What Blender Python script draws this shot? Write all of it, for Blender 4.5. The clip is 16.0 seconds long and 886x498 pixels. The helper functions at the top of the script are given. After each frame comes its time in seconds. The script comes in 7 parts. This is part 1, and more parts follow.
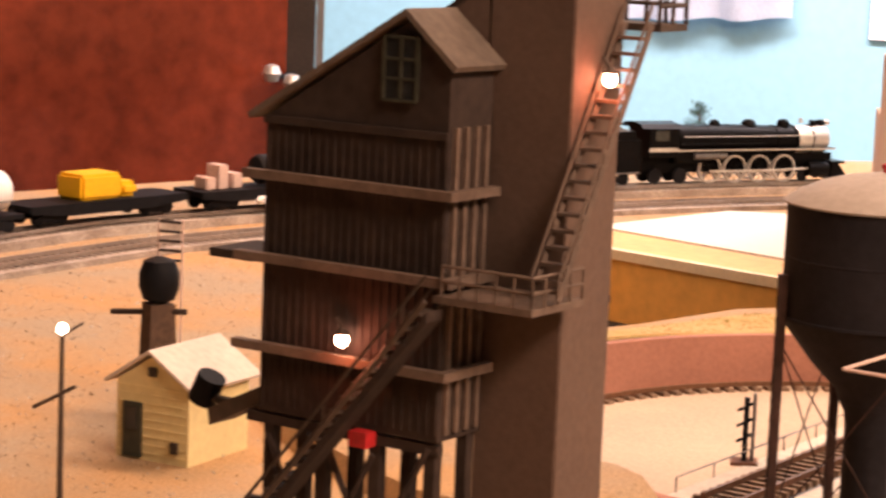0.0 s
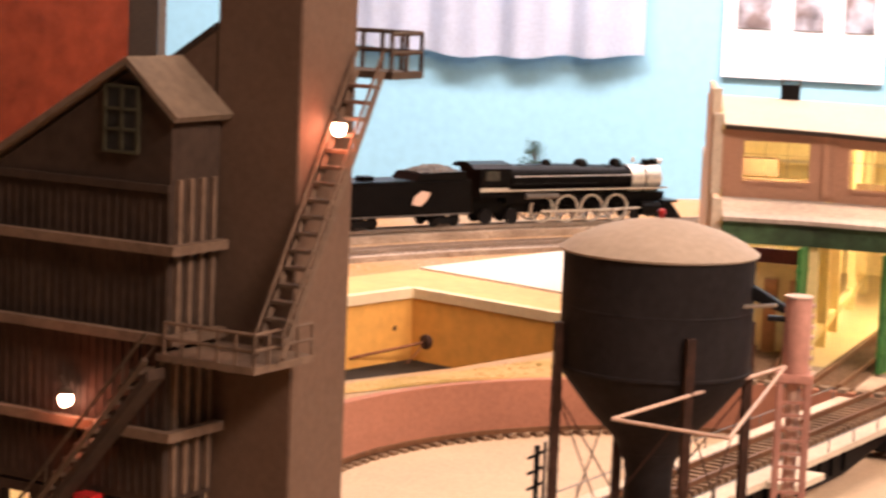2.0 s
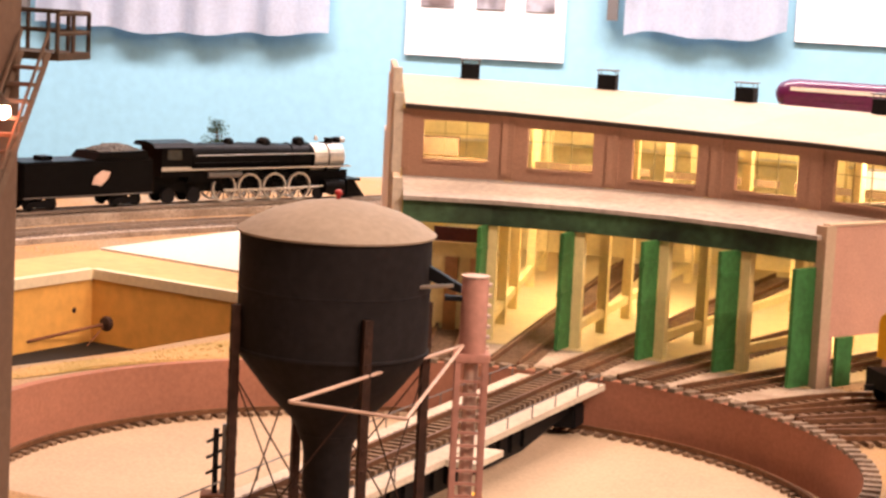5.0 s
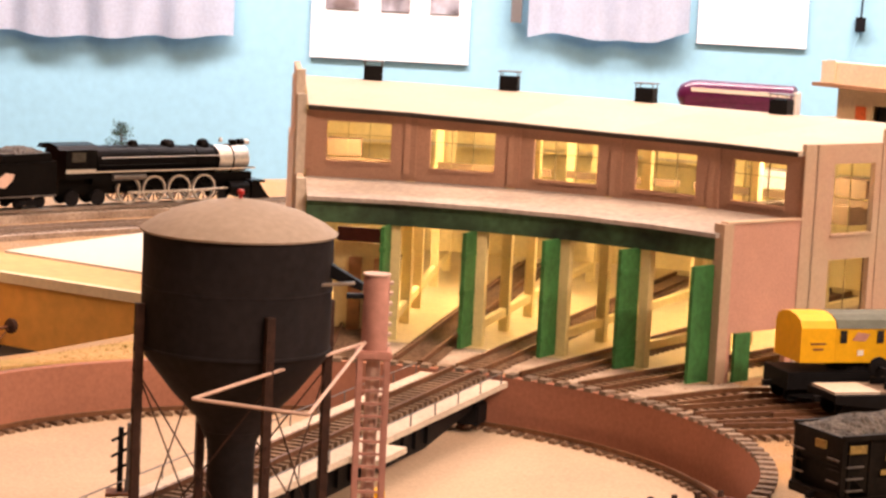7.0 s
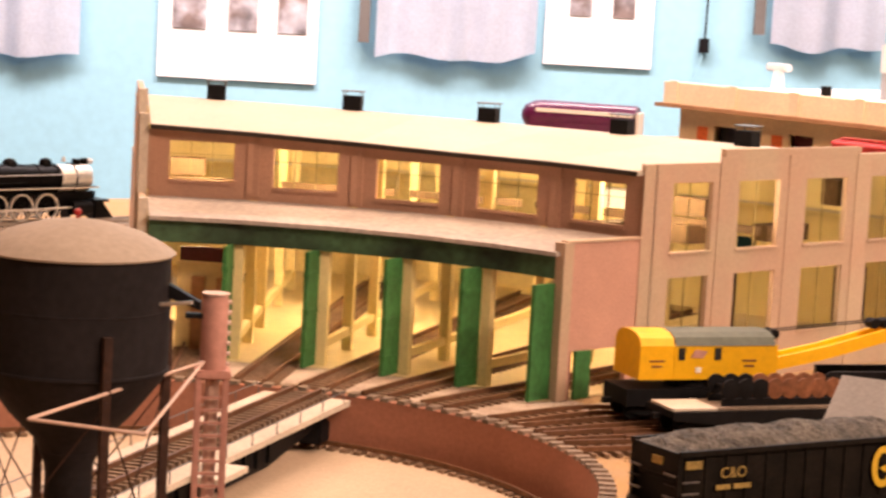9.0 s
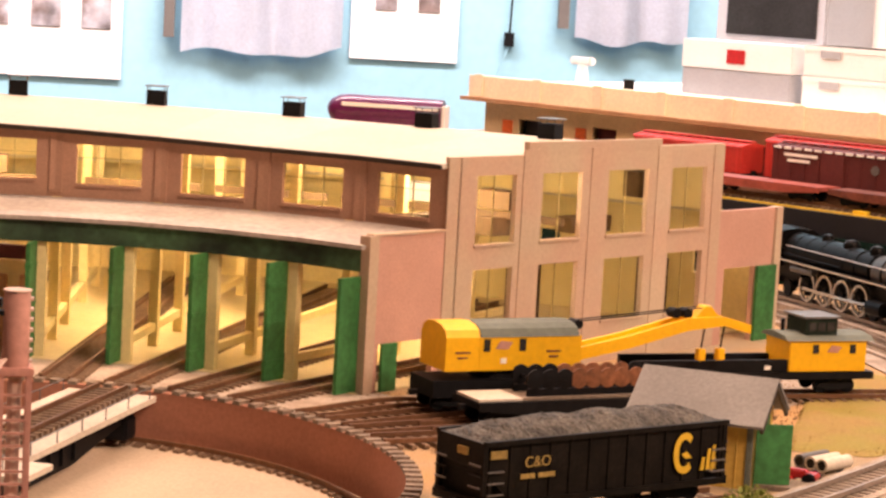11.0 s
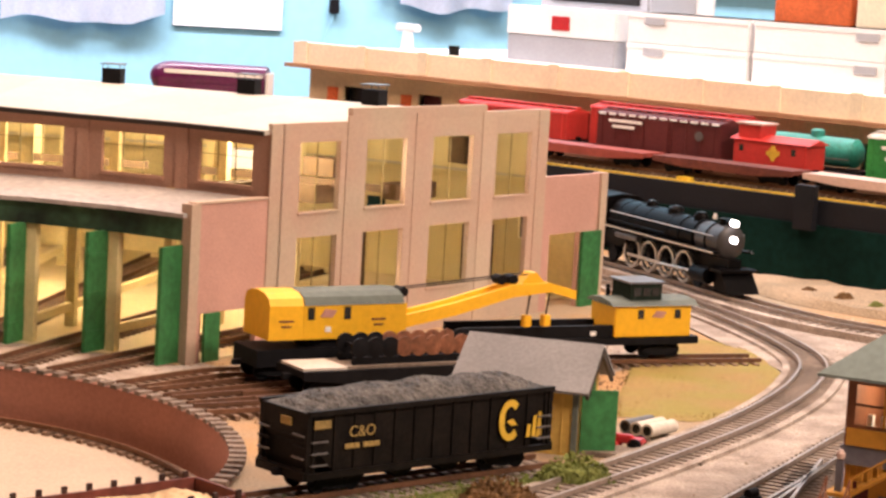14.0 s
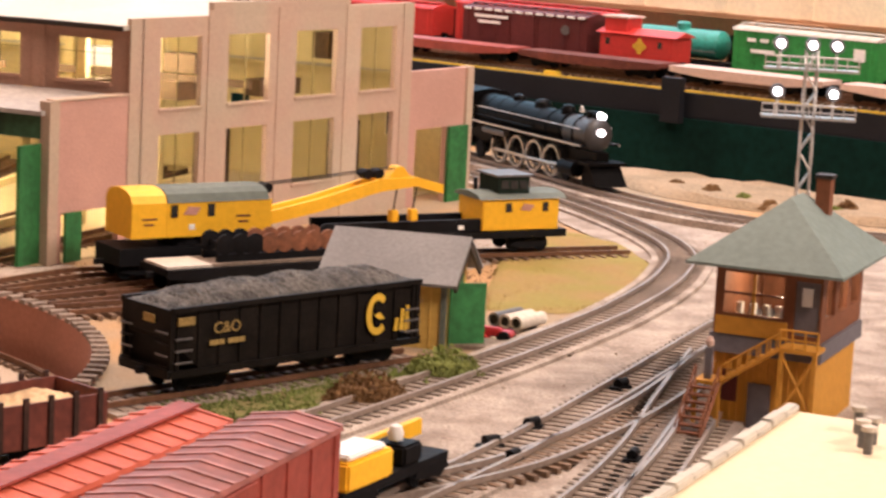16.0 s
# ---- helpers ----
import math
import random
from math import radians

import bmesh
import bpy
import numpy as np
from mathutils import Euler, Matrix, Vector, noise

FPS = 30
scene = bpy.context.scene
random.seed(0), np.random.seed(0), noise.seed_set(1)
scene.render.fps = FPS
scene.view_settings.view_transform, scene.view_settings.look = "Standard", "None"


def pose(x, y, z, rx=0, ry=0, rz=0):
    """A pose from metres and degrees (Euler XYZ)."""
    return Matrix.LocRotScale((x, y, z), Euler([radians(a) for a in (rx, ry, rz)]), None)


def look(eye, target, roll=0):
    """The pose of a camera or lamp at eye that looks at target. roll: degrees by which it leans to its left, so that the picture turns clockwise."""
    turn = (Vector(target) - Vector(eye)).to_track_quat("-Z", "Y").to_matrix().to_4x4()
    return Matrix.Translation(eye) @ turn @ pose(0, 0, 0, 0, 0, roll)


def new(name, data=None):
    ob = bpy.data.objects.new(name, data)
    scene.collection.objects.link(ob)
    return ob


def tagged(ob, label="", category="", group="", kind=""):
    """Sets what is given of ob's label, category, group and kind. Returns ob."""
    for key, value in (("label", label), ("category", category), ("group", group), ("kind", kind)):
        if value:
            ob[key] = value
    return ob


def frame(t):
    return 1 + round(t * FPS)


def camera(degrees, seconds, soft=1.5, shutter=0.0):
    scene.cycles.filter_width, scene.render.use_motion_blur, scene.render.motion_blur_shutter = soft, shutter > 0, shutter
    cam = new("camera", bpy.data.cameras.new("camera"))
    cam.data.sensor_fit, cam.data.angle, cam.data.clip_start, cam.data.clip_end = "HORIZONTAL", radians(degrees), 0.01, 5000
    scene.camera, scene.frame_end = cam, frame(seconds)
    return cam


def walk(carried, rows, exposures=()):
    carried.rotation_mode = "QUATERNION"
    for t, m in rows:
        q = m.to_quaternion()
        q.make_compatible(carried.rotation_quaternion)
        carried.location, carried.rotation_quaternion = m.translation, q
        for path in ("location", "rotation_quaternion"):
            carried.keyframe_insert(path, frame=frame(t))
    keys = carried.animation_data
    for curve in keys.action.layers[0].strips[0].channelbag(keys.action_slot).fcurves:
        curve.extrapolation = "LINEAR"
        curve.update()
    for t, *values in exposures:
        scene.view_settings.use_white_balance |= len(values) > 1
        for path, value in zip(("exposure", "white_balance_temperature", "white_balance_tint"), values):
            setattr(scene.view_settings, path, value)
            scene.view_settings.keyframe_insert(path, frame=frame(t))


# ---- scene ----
PATH = [
    (0.0, -0.0461, -0.0186, 0.2403, 16.776, -8.439, 2.323),
    (0.5, -0.0446, 0.0019, 0.2401, 14.728, -8.531, 2.010),
    (1.0, -0.0431, 0.0149, 0.2410, 12.924, -8.080, 2.036),
    (1.5, -0.0300, 0.0123, 0.2416, 15.348, -7.706, 1.943),
    (2.0, -0.0121, 0.0105, 0.2442, 13.775, -7.432, 2.311),
    (2.5, -0.0109, 0.0122, 0.2449, 11.205, -7.549, 2.575),
    (3.0, -0.0106, 0.0132, 0.2451, 9.587, -7.629, 2.758),
    (3.5, -0.0101, 0.0135, 0.2453, 8.529, -7.691, 2.872),
    (4.0, -0.0099, 0.0143, 0.2455, 7.578, -7.714, 2.853),
    (4.5, -0.0095, 0.0155, 0.2455, 6.729, -7.681, 2.895),
    (5.0, -0.0088, 0.0168, 0.2455, 5.997, -7.657, 2.905),
    (7.5, -0.0041, 0.0016, 0.2457, 3.240, -7.377, 2.889),
    (8.0, -0.0032, 0.0009, 0.2460, 2.710, -7.176, 2.948),
    (8.5, -0.0021, 0.0022, 0.2455, 1.630, -6.941, 3.075),
    (9.0, 0.0000, -0.0000, 0.2462, 0.007, -6.803, 3.197),
    (9.5, 0.0017, -0.0017, 0.2467, -1.616, -6.756, 3.275),
    (10.0, 0.0020, -0.0033, 0.2462, -2.977, -6.707, 3.264),
    (12.5, 0.0035, -0.0039, 0.2464, -6.496, -6.710, 3.212),
    (13.0, 0.0049, 0.0000, 0.2460, -7.266, -6.728, 3.222),
    (13.5, 0.0059, 0.0056, 0.2451, -8.131, -6.890, 3.216),
    (14.0, 0.0061, 0.0091, 0.2442, -9.047, -7.221, 3.324),
    (14.5, 0.0073, 0.0132, 0.2424, -9.868, -7.701, 3.308),
    (15.0, 0.0095, 0.0187, 0.2398, -10.478, -8.271, 3.276),
    (15.5, 0.0103, 0.0222, 0.2378, -11.127, -8.888, 3.127),
    (16.0, 0.0112, 0.0231, 0.2367, -12.418, -9.415, 2.932),
]


def aim(x, y, z, yaw, pitch, roll):
    a, b = radians(yaw), radians(pitch)
    ahead = Vector((-math.sin(a) * math.cos(b), math.cos(a) * math.cos(b), math.sin(b)))
    return look((x, y, z), Vector((x, y, z)) + ahead, roll)


cam = camera(21.65, 16.0, soft=2.6, shutter=0.5)
walk(cam, [(row[0], aim(*row[1:])) for row in PATH], [(0.0, 0.37, 7150, 35), (2.5, 0.32, 7050, 33), (5.0, 0.21, 7150, 34), (10.0, 0.12, 7550, 36), (13.0, 0.20, 6600, 29), (16.0, 0.14, 6000, 26)])

# ---- world and lights ----
world = bpy.data.worlds.new("room_air")
world.use_nodes = True
world.node_tree.nodes["Background"].inputs[0].default_value = (1.0, 0.93, 0.85, 1)
world.node_tree.nodes["Background"].inputs[1].default_value = 0.12
scene.world = world


def area_lamp(name, place, target, sx, sy, watts, colour):
    data = bpy.data.lights.new(name, "AREA")
    data.shape, data.size, data.size_y, data.energy, data.color = "RECTANGLE", sx, sy, watts, colour
    ob = new(name, data)
    ob.matrix_world = look(place, target)
    return ob


def bulb(name, place, watts, colour, radius=0.004):
    data = bpy.data.lights.new(name, "POINT")
    data.energy, data.color, data.shadow_soft_size = watts, colour, radius
    ob = new(name, data)
    ob.location = place
    return ob


# fluorescent tubes under the ceiling
area_lamp("ceiling_lamp_light", (0.5, 1.5, 1.52), (0.5, 1.5, 0), 1.3, 0.4, 28, (1.0, 0.79, 0.55))
area_lamp("ceiling_lamp_light", (1.35, -0.2, 1.52), (0.1, 1.5, 0), 1.4, 0.4, 66, (1.0, 0.80, 0.57))
area_lamp("ceiling_lamp_light", (-0.1, 2.9, 1.52), (-0.1, 3.6, 0.2), 2.8, 0.3, 100, (0.98, 0.95, 0.92))
area_lamp("ceiling_lamp_light", (-0.9, 1.6, 1.52), (-0.9, 1.6, 0), 0.6, 0.4, 14, (1.0, 0.60, 0.34))

# ---- materials ----
def material(name, colour, rough=0.7, metal=0.0, vary=0.25, grain=300.0, bump=0.15, patch=25.0, second=None, emit=0.0, coat=0.0, spec=0.35):
    """Colour with variation at two scales, from noise on the object's own coordinates."""
    m = bpy.data.materials.new(name)
    m.use_nodes = True
    nt = m.node_tree
    n, l = nt.nodes, nt.links
    b = n["Principled BSDF"]
    b.inputs["Roughness"].default_value = rough
    b.inputs["Metallic"].default_value = metal
    b.inputs["Coat Weight"].default_value = coat
    b.inputs["Specular IOR Level"].default_value = spec
    geo = n.new("ShaderNodeNewGeometry")
    fine, big = n.new("ShaderNodeTexNoise"), n.new("ShaderNodeTexNoise")
    for t, s, d in ((fine, grain, 6), (big, patch, 4)):
        t.inputs["Scale"].default_value, t.inputs["Detail"].default_value = s, d
        l.new(geo.outputs["Position"], t.inputs["Vector"])
    second = second or tuple(c * (1 - vary) for c in colour)
    ramp = n.new("ShaderNodeMapRange")
    ramp.inputs[1].default_value, ramp.inputs[2].default_value = 0.36, 0.64
    l.new(big.outputs["Fac"], ramp.inputs[0])
    mix = n.new("ShaderNodeMix")
    mix.data_type = "RGBA"
    mix.inputs[6].default_value, mix.inputs[7].default_value = (*colour, 1), (*second, 1)
    l.new(ramp.outputs[0], mix.inputs[0])
    mul = n.new("ShaderNodeMapRange")
    mul.inputs[1].default_value, mul.inputs[2].default_value = 0.3, 0.7
    mul.inputs[3].default_value, mul.inputs[4].default_value = 1 - vary, 1 + vary * 0.6
    l.new(fine.outputs["Fac"], mul.inputs[0])
    obj = n.new("ShaderNodeObjectInfo")
    rnd = n.new("ShaderNodeMapRange")
    rnd.inputs[3].default_value, rnd.inputs[4].default_value = 0.92, 1.06
    l.new(obj.outputs["Random"], rnd.inputs[0])
    both = n.new("ShaderNodeMath")
    both.operation = "MULTIPLY"
    l.new(mul.outputs[0], both.inputs[0])
    l.new(rnd.outputs[0], both.inputs[1])
    scale = n.new("ShaderNodeVectorMath")
    scale.operation = "SCALE"
    l.new(mix.outputs[2], scale.inputs[0])
    l.new(both.outputs[0], scale.inputs[3])
    l.new(scale.outputs[0], b.inputs["Base Color"])
    if bump:
        bp = n.new("ShaderNodeBump")
        bp.inputs["Strength"].default_value, bp.inputs["Distance"].default_value = bump, 0.001
        l.new(fine.outputs["Fac"], bp.inputs["Height"])
        l.new(bp.outputs[0], b.inputs["Normal"])
    if emit:
        b.inputs["Emission Color"].default_value = (*colour, 1)
        b.inputs["Emission Strength"].default_value = emit
    return m


BLUE_WALL = material("blue_painted_wall", (0.30, 0.62, 0.76), 0.8, vary=0.06, grain=60, patch=2, bump=0.1)
BROWN_WALL = material("red_brown_panel", (0.185, 0.032, 0.013), 0.22, vary=0.3, grain=40, patch=6, bump=0.05)
GREY_PAINT = material("grey_paint", (0.16, 0.15, 0.14), 0.8, vary=0.1)
DARK_POST = material("dark_post", (0.035, 0.025, 0.02), 0.5)
CARPET = material("floor_carpet", (0.12, 0.1, 0.09), 0.95)
CEIL = material("ceiling_white", (0.45, 0.43, 0.40), 0.9, vary=0.05)
DIRT = material("layout_dirt", (0.46, 0.27, 0.12), 0.95, vary=0.35, grain=700, patch=11, bump=0.8, second=(0.36, 0.28, 0.19))
GRAVEL = material("grey_gravel", (0.46, 0.39, 0.33), 0.95, vary=0.42, grain=700, patch=42, bump=0.8, second=(0.28, 0.225, 0.185))
GRASS = material("dry_grass", (0.30, 0.245, 0.065), 0.95, vary=0.3, grain=900, patch=28, bump=0.7, second=(0.34, 0.225, 0.08))
GREEN_GRASS = material("green_turf", (0.14, 0.17, 0.04), 0.95, vary=0.45, grain=900, patch=60, bump=0.9, second=(0.25, 0.20, 0.08))
TIE = material("dark_ties", (0.265, 0.205, 0.16), 0.9, vary=0.4, grain=500)
BROWN_TIE = material("brown_ties", (0.25, 0.165, 0.11), 0.9, vary=0.35, grain=500)
PAVED = material("pale_grey_gravel", (0.50, 0.43, 0.37), 0.95, vary=0.3, grain=700, patch=45, bump=0.6, second=(0.36, 0.29, 0.24))
RAIL = material("rail_steel", (0.40, 0.33, 0.28), 0.42, metal=0.5, vary=0.2)
RUSTRAIL = material("rusty_rail", (0.20, 0.10, 0.055), 0.55, metal=0.4, vary=0.3)
PIT_WALL = material("pit_wall_brick_red", (0.42, 0.19, 0.13), 0.85, vary=0.14, grain=400, patch=18)
PIT_FLOOR = material("pit_floor_concrete", (0.54, 0.43, 0.32), 0.85, vary=0.14, grain=500, patch=9)
CONCRETE = material("pale_concrete", (0.62, 0.56, 0.48), 0.85, vary=0.15, grain=400, patch=30)
BRICK = material("roundhouse_brick", (0.45, 0.26, 0.185), 0.85, vary=0.12, grain=700, patch=25, bump=0.3)
BRICK_TAN = material("roundhouse_tan_brick", (0.50, 0.405, 0.305), 0.85, vary=0.07, grain=400, patch=18, bump=0.2, second=(0.52, 0.365, 0.28))
BRICK_PINK = material("wing_pink_brick", (0.56, 0.33, 0.27), 0.85, vary=0.1, grain=700, patch=30)
ROOF_WHITE = material("pale_roof", (0.57, 0.535, 0.465), 0.85, vary=0.08, grain=300, patch=12)
ROOF_GREY = material("low_roof_weathered", (0.47, 0.435, 0.41), 0.9, vary=0.2, grain=250, patch=30)
GREEN = material("green_timber", (0.035, 0.20, 0.06), 0.6, vary=0.3, grain=250, patch=50)
DARK_GREEN = material("dark_green_beam", (0.055, 0.14, 0.075), 0.7, vary=0.3, grain=200, patch=26, second=(0.018, 0.035, 0.024))
CREAM = material("cream_paint", (0.82, 0.70, 0.36), 0.7, vary=0.08)
CREAM_FLOOR = material("roundhouse_floor", (0.75, 0.62, 0.36), 0.7, vary=0.08)
BLACK = material("black_paint", (0.008, 0.008, 0.010), 0.6, vary=0.3, grain=200, spec=0.12)
LOCO_BLACK = material("locomotive_black", (0.0045, 0.0042, 0.0045), 0.34, vary=0.3, grain=200, spec=0.06)
GRAPHITE = material("graphite_paint", (0.050, 0.046, 0.045), 0.4, vary=0.25, grain=200)
SILVER = material("silver_paint", (0.62, 0.60, 0.57), 0.35, metal=0.6, vary=0.15)
GREY_STEEL = material("grey_steel", (0.17, 0.165, 0.165), 0.45, metal=0.4, vary=0.2)
CT_WOOD = material("coal_tower_boards", (0.047, 0.030, 0.023), 0.85, vary=0.3, grain=260, patch=60)
CT_CONC = material("coal_tower_shaft", (0.135, 0.085, 0.062), 0.85, vary=0.12, grain=400, patch=30)
CT_ROOF = material("coal_tower_roof", (0.17, 0.128, 0.10), 0.85, vary=0.2)
CT_TRIM = material("coal_tower_trim", (0.17, 0.115, 0.085), 0.8, vary=0.25)
CT_METAL = material("coal_tower_stair", (0.085, 0.058, 0.042), 0.7, vary=0.25)
TANK_GREY = material("tank_dark_grey", (0.021, 0.019, 0.022), 0.72, vary=0.2, grain=300, patch=45, spec=0.12)
TANK_TOP = material("tank_roof_tan", (0.36, 0.31, 0.265), 0.8, vary=0.1)
RUST_LEG = material("rusty_leg", (0.055, 0.025, 0.018), 0.8, vary=0.4)
PINK = material("pink_column", (0.52, 0.27, 0.23), 0.75, vary=0.15)
PINK_PALE = material("pale_pink_bar", (0.66, 0.48, 0.41), 0.6, vary=0.1)
RED = material("red_plastic", (0.55, 0.03, 0.03), 0.4)
YELLOW = material("yellow_paint", (0.93, 0.51, 0.012), 0.5, vary=0.08, grain=300)
YELLOW_PALE = material("tan_yellow_boards", (0.62, 0.42, 0.10), 0.75, vary=0.12)
CUPOLA_GREEN = material("dark_cupola_green", (0.014, 0.024, 0.018), 0.8, vary=0.2, spec=0.1)
ROOF_GREEN = material("grey_green_roof", (0.13, 0.155, 0.135), 0.75, vary=0.15)
SHED_ROOF = material("grey_shingles", (0.24, 0.235, 0.235), 0.85, vary=0.15, grain=500)
COAL = material("coal", (0.042, 0.038, 0.035), 0.75, vary=0.6, grain=500, bump=1.0, patch=120, second=(0.12, 0.11, 0.097))
RUST = material("rust", (0.25, 0.10, 0.05), 0.8, vary=0.4, grain=300)
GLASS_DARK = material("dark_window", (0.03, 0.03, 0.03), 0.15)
ORANGE_BOARD = material("orange_plywood", (0.78, 0.43, 0.115), 0.7, vary=0.12, grain=120, patch=8)
ORANGE_LEDGE = material("pale_orange_ledge", (0.72, 0.46, 0.19), 0.7, vary=0.12, grain=120, patch=14)
# paler than the ledge: the light on its front edge is in the colour
LIP = material("lit_board_edge", (0.80, 0.70, 0.50), 0.7, vary=0.08)
SLAB = material("white_board", (0.80, 0.76, 0.66), 0.7, vary=0.05, patch=6)
HOLE = material("dark_hole", (0.01, 0.008, 0.006), 0.9)
HOUSE = material("pale_yellow_siding", (0.74, 0.62, 0.32), 0.75, vary=0.08)
HOUSE_ROOF = material("pale_house_roof", (0.60, 0.52, 0.45), 0.8, vary=0.12)
LEAF = material("tree_leaf", (0.035, 0.085, 0.04), 0.9, vary=0.5, grain=300)
BARK = material("bark", (0.10, 0.06, 0.04), 0.9, vary=0.3)
BUSH_BROWN = material("brown_bush", (0.27, 0.15, 0.06), 0.95, vary=0.5, grain=600)
BUSH_GREEN = material("green_bush", (0.27, 0.31, 0.08), 0.95, vary=0.45, grain=600)
PAPER = material("white_paper", (0.82, 0.82, 0.83), 0.8, vary=0.03)
PHOTO = material("dark_photo", (0.22, 0.17, 0.16), 0.5, vary=0.6, grain=30, patch=25, second=(0.5, 0.5, 0.55))
CURTAIN = material("pale_blue_curtain", (0.74, 0.79, 0.88), 0.85, vary=0.08, grain=200, patch=10)
FASCIA = material("dark_green_cloth", (0.0035, 0.024, 0.020), 0.9, vary=0.3, grain=150, patch=14, spec=0.08)
BLACK_BAND = material("black_board", (0.007, 0.008, 0.013), 0.6, vary=0.25)
YELLOW_LINE = material("yellow_edge_line", (0.75, 0.50, 0.03), 0.6, vary=0.25, patch=60)
STATION = material("station_cream", (0.78, 0.62, 0.36), 0.8, vary=0.1, patch=15)
STATION_ROOF = material("station_parapet", (0.86, 0.77, 0.57), 0.8, vary=0.1, patch=20)
STATION_TRIM = material("station_brown_eave", (0.45, 0.24, 0.12), 0.8, vary=0.15)
RED_CAR = material("red_car_body", (0.56, 0.042, 0.032), 0.5, vary=0.12)
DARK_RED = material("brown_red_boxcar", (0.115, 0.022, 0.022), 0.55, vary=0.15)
GONDOLA = material("brown_gondola", (0.17, 0.045, 0.03), 0.7, vary=0.3, grain=250, patch=40)
OXIDE = material("oxide_red_boxcar", (0.36, 0.075, 0.055), 0.6, vary=0.2, grain=250, patch=40)
ORANGE_RED = material("orange_red_boxcar", (0.62, 0.13, 0.07), 0.6, vary=0.15, grain=250, patch=40)
ROOF_DULL = material("dull_oxide_roof", (0.33, 0.115, 0.095), 0.6, vary=0.25, grain=150, patch=60)
# paler oxide for roof ribs, highlights put into the colour
ROOF_HIGHLIGHT = material("oxide_roof_highlight", (0.50, 0.22, 0.19), 0.55, vary=0.25, grain=150, patch=60)
TEAL = material("teal_paint", (0.03, 0.30, 0.25), 0.5)
CAR_GREEN = material("bright_green_car", (0.03, 0.28, 0.06), 0.5)
PURPLE = material("purple_paint", (0.11, 0.012, 0.07), 0.3, coat=0.4)
WHITE = material("white_plastic", (0.82, 0.81, 0.79), 0.5, vary=0.04)
GREY_BOX = material("grey_box", (0.38, 0.39, 0.41), 0.6, vary=0.06)
CORK = material("cork_board", (0.42, 0.25, 0.10), 0.85)
ORANGE = material("orange_card", (0.75, 0.16, 0.04), 0.7)
ST_ORANGE = material("tower_ochre_boards", (0.62, 0.30, 0.035), 0.7, vary=0.12)
ST_BROWN = material("tower_brown_trim", (0.22, 0.08, 0.035), 0.7, vary=0.15)
ST_BLUE = material("tower_slate_band", (0.16, 0.15, 0.17), 0.8, vary=0.15)
ST_ROOF = material("tower_green_roof", (0.175, 0.22, 0.205), 0.8, vary=0.12)
TAN_ROOF = material("tan_card_roof", (0.78, 0.66, 0.46), 0.8, vary=0.05, patch=8)
BANK = material("sand_bank_soil", (0.38, 0.28, 0.18), 0.95, vary=0.35, grain=600, patch=30, bump=0.8, second=(0.29, 0.22, 0.14))
SAND = material("sand_load", (0.68, 0.48, 0.28), 0.9, vary=0.2)
GLOW_WHITE = material("lamp_glow", (1.0, 0.85, 0.65), 0.4, vary=0.0, bump=0, emit=14)
GLOW_RED = material("red_lamp_glow", (1.0, 0.62, 0.42), 0.4, vary=0.0, bump=0, emit=25)
GLOW_SIGNAL = material("signal_glow", (1.0, 0.93, 0.82), 0.4, vary=0.0, bump=0, emit=8)
GLASS = bpy.data.materials.new("window_glass")
GLASS.use_nodes = True
GLASS.node_tree.nodes["Principled BSDF"].inputs["Transmission Weight"].default_value = 1.0
GLASS.node_tree.nodes["Principled BSDF"].inputs["Roughness"].default_value = 0.08
GLASS.node_tree.nodes["Principled BSDF"].inputs["IOR"].default_value = 1.02


# ---- building helpers ----
def bm_new():
    return bmesh.new()


def box(bm, x0, x1, y0, y1, z0, z1, m=None):
    """An axis-aligned block, turned by m where given."""
    vs = [bm.verts.new((m @ Vector(p)) if m else p) for p in ((x0, y0, z0), (x1, y0, z0), (x1, y1, z0), (x0, y1, z0), (x0, y0, z1), (x1, y0, z1), (x1, y1, z1), (x0, y1, z1))]
    for f in ((3, 2, 1, 0), (4, 5, 6, 7), (0, 1, 5, 4), (1, 2, 6, 5), (2, 3, 7, 6), (3, 0, 4, 7)):
        bm.faces.new([vs[i] for i in f])
    return bm


def tube(bm, a, b, r0, r1=None, n=10):
    """A tapered round bar from a to b."""
    a, b, r1 = Vector(a), Vector(b), r0 if r1 is None else r1
    q = (b - a).to_track_quat("Z", "Y")
    rings = []
    for p, r in ((a, r0), (b, r1)):
        rings.append([bm.verts.new(p + q @ Vector((r * math.cos(k * math.tau / n), r * math.sin(k * math.tau / n), 0))) for k in range(n)])
    for k in range(n):
        bm.faces.new((rings[0][k], rings[0][(k + 1) % n], rings[1][(k + 1) % n], rings[1][k]))
    bm.faces.new(rings[0][::-1])
    bm.faces.new(rings[1])
    return bm


def lathe(bm, profile, n=32, x=0.0, y=0.0, axis="z"):
    """Turns a profile of (radius, height) round an upright axis, or along x."""
    rings = []
    for r, h in profile:
        ring = []
        for k in range(n):
            c, s = r * math.cos(k * math.tau / n), r * math.sin(k * math.tau / n)
            ring.append(bm.verts.new((x + c, y + s, h) if axis == "z" else (h, x + c, y + s)))
        rings.append(ring)
    for a, b in zip(rings, rings[1:]):
        for k in range(n):
            bm.faces.new((a[k], a[(k + 1) % n], b[(k + 1) % n], b[k]))
    bm.faces.new(rings[0][::-1])
    bm.faces.new(rings[-1])
    bmesh.ops.recalc_face_normals(bm, faces=bm.faces)
    return bm


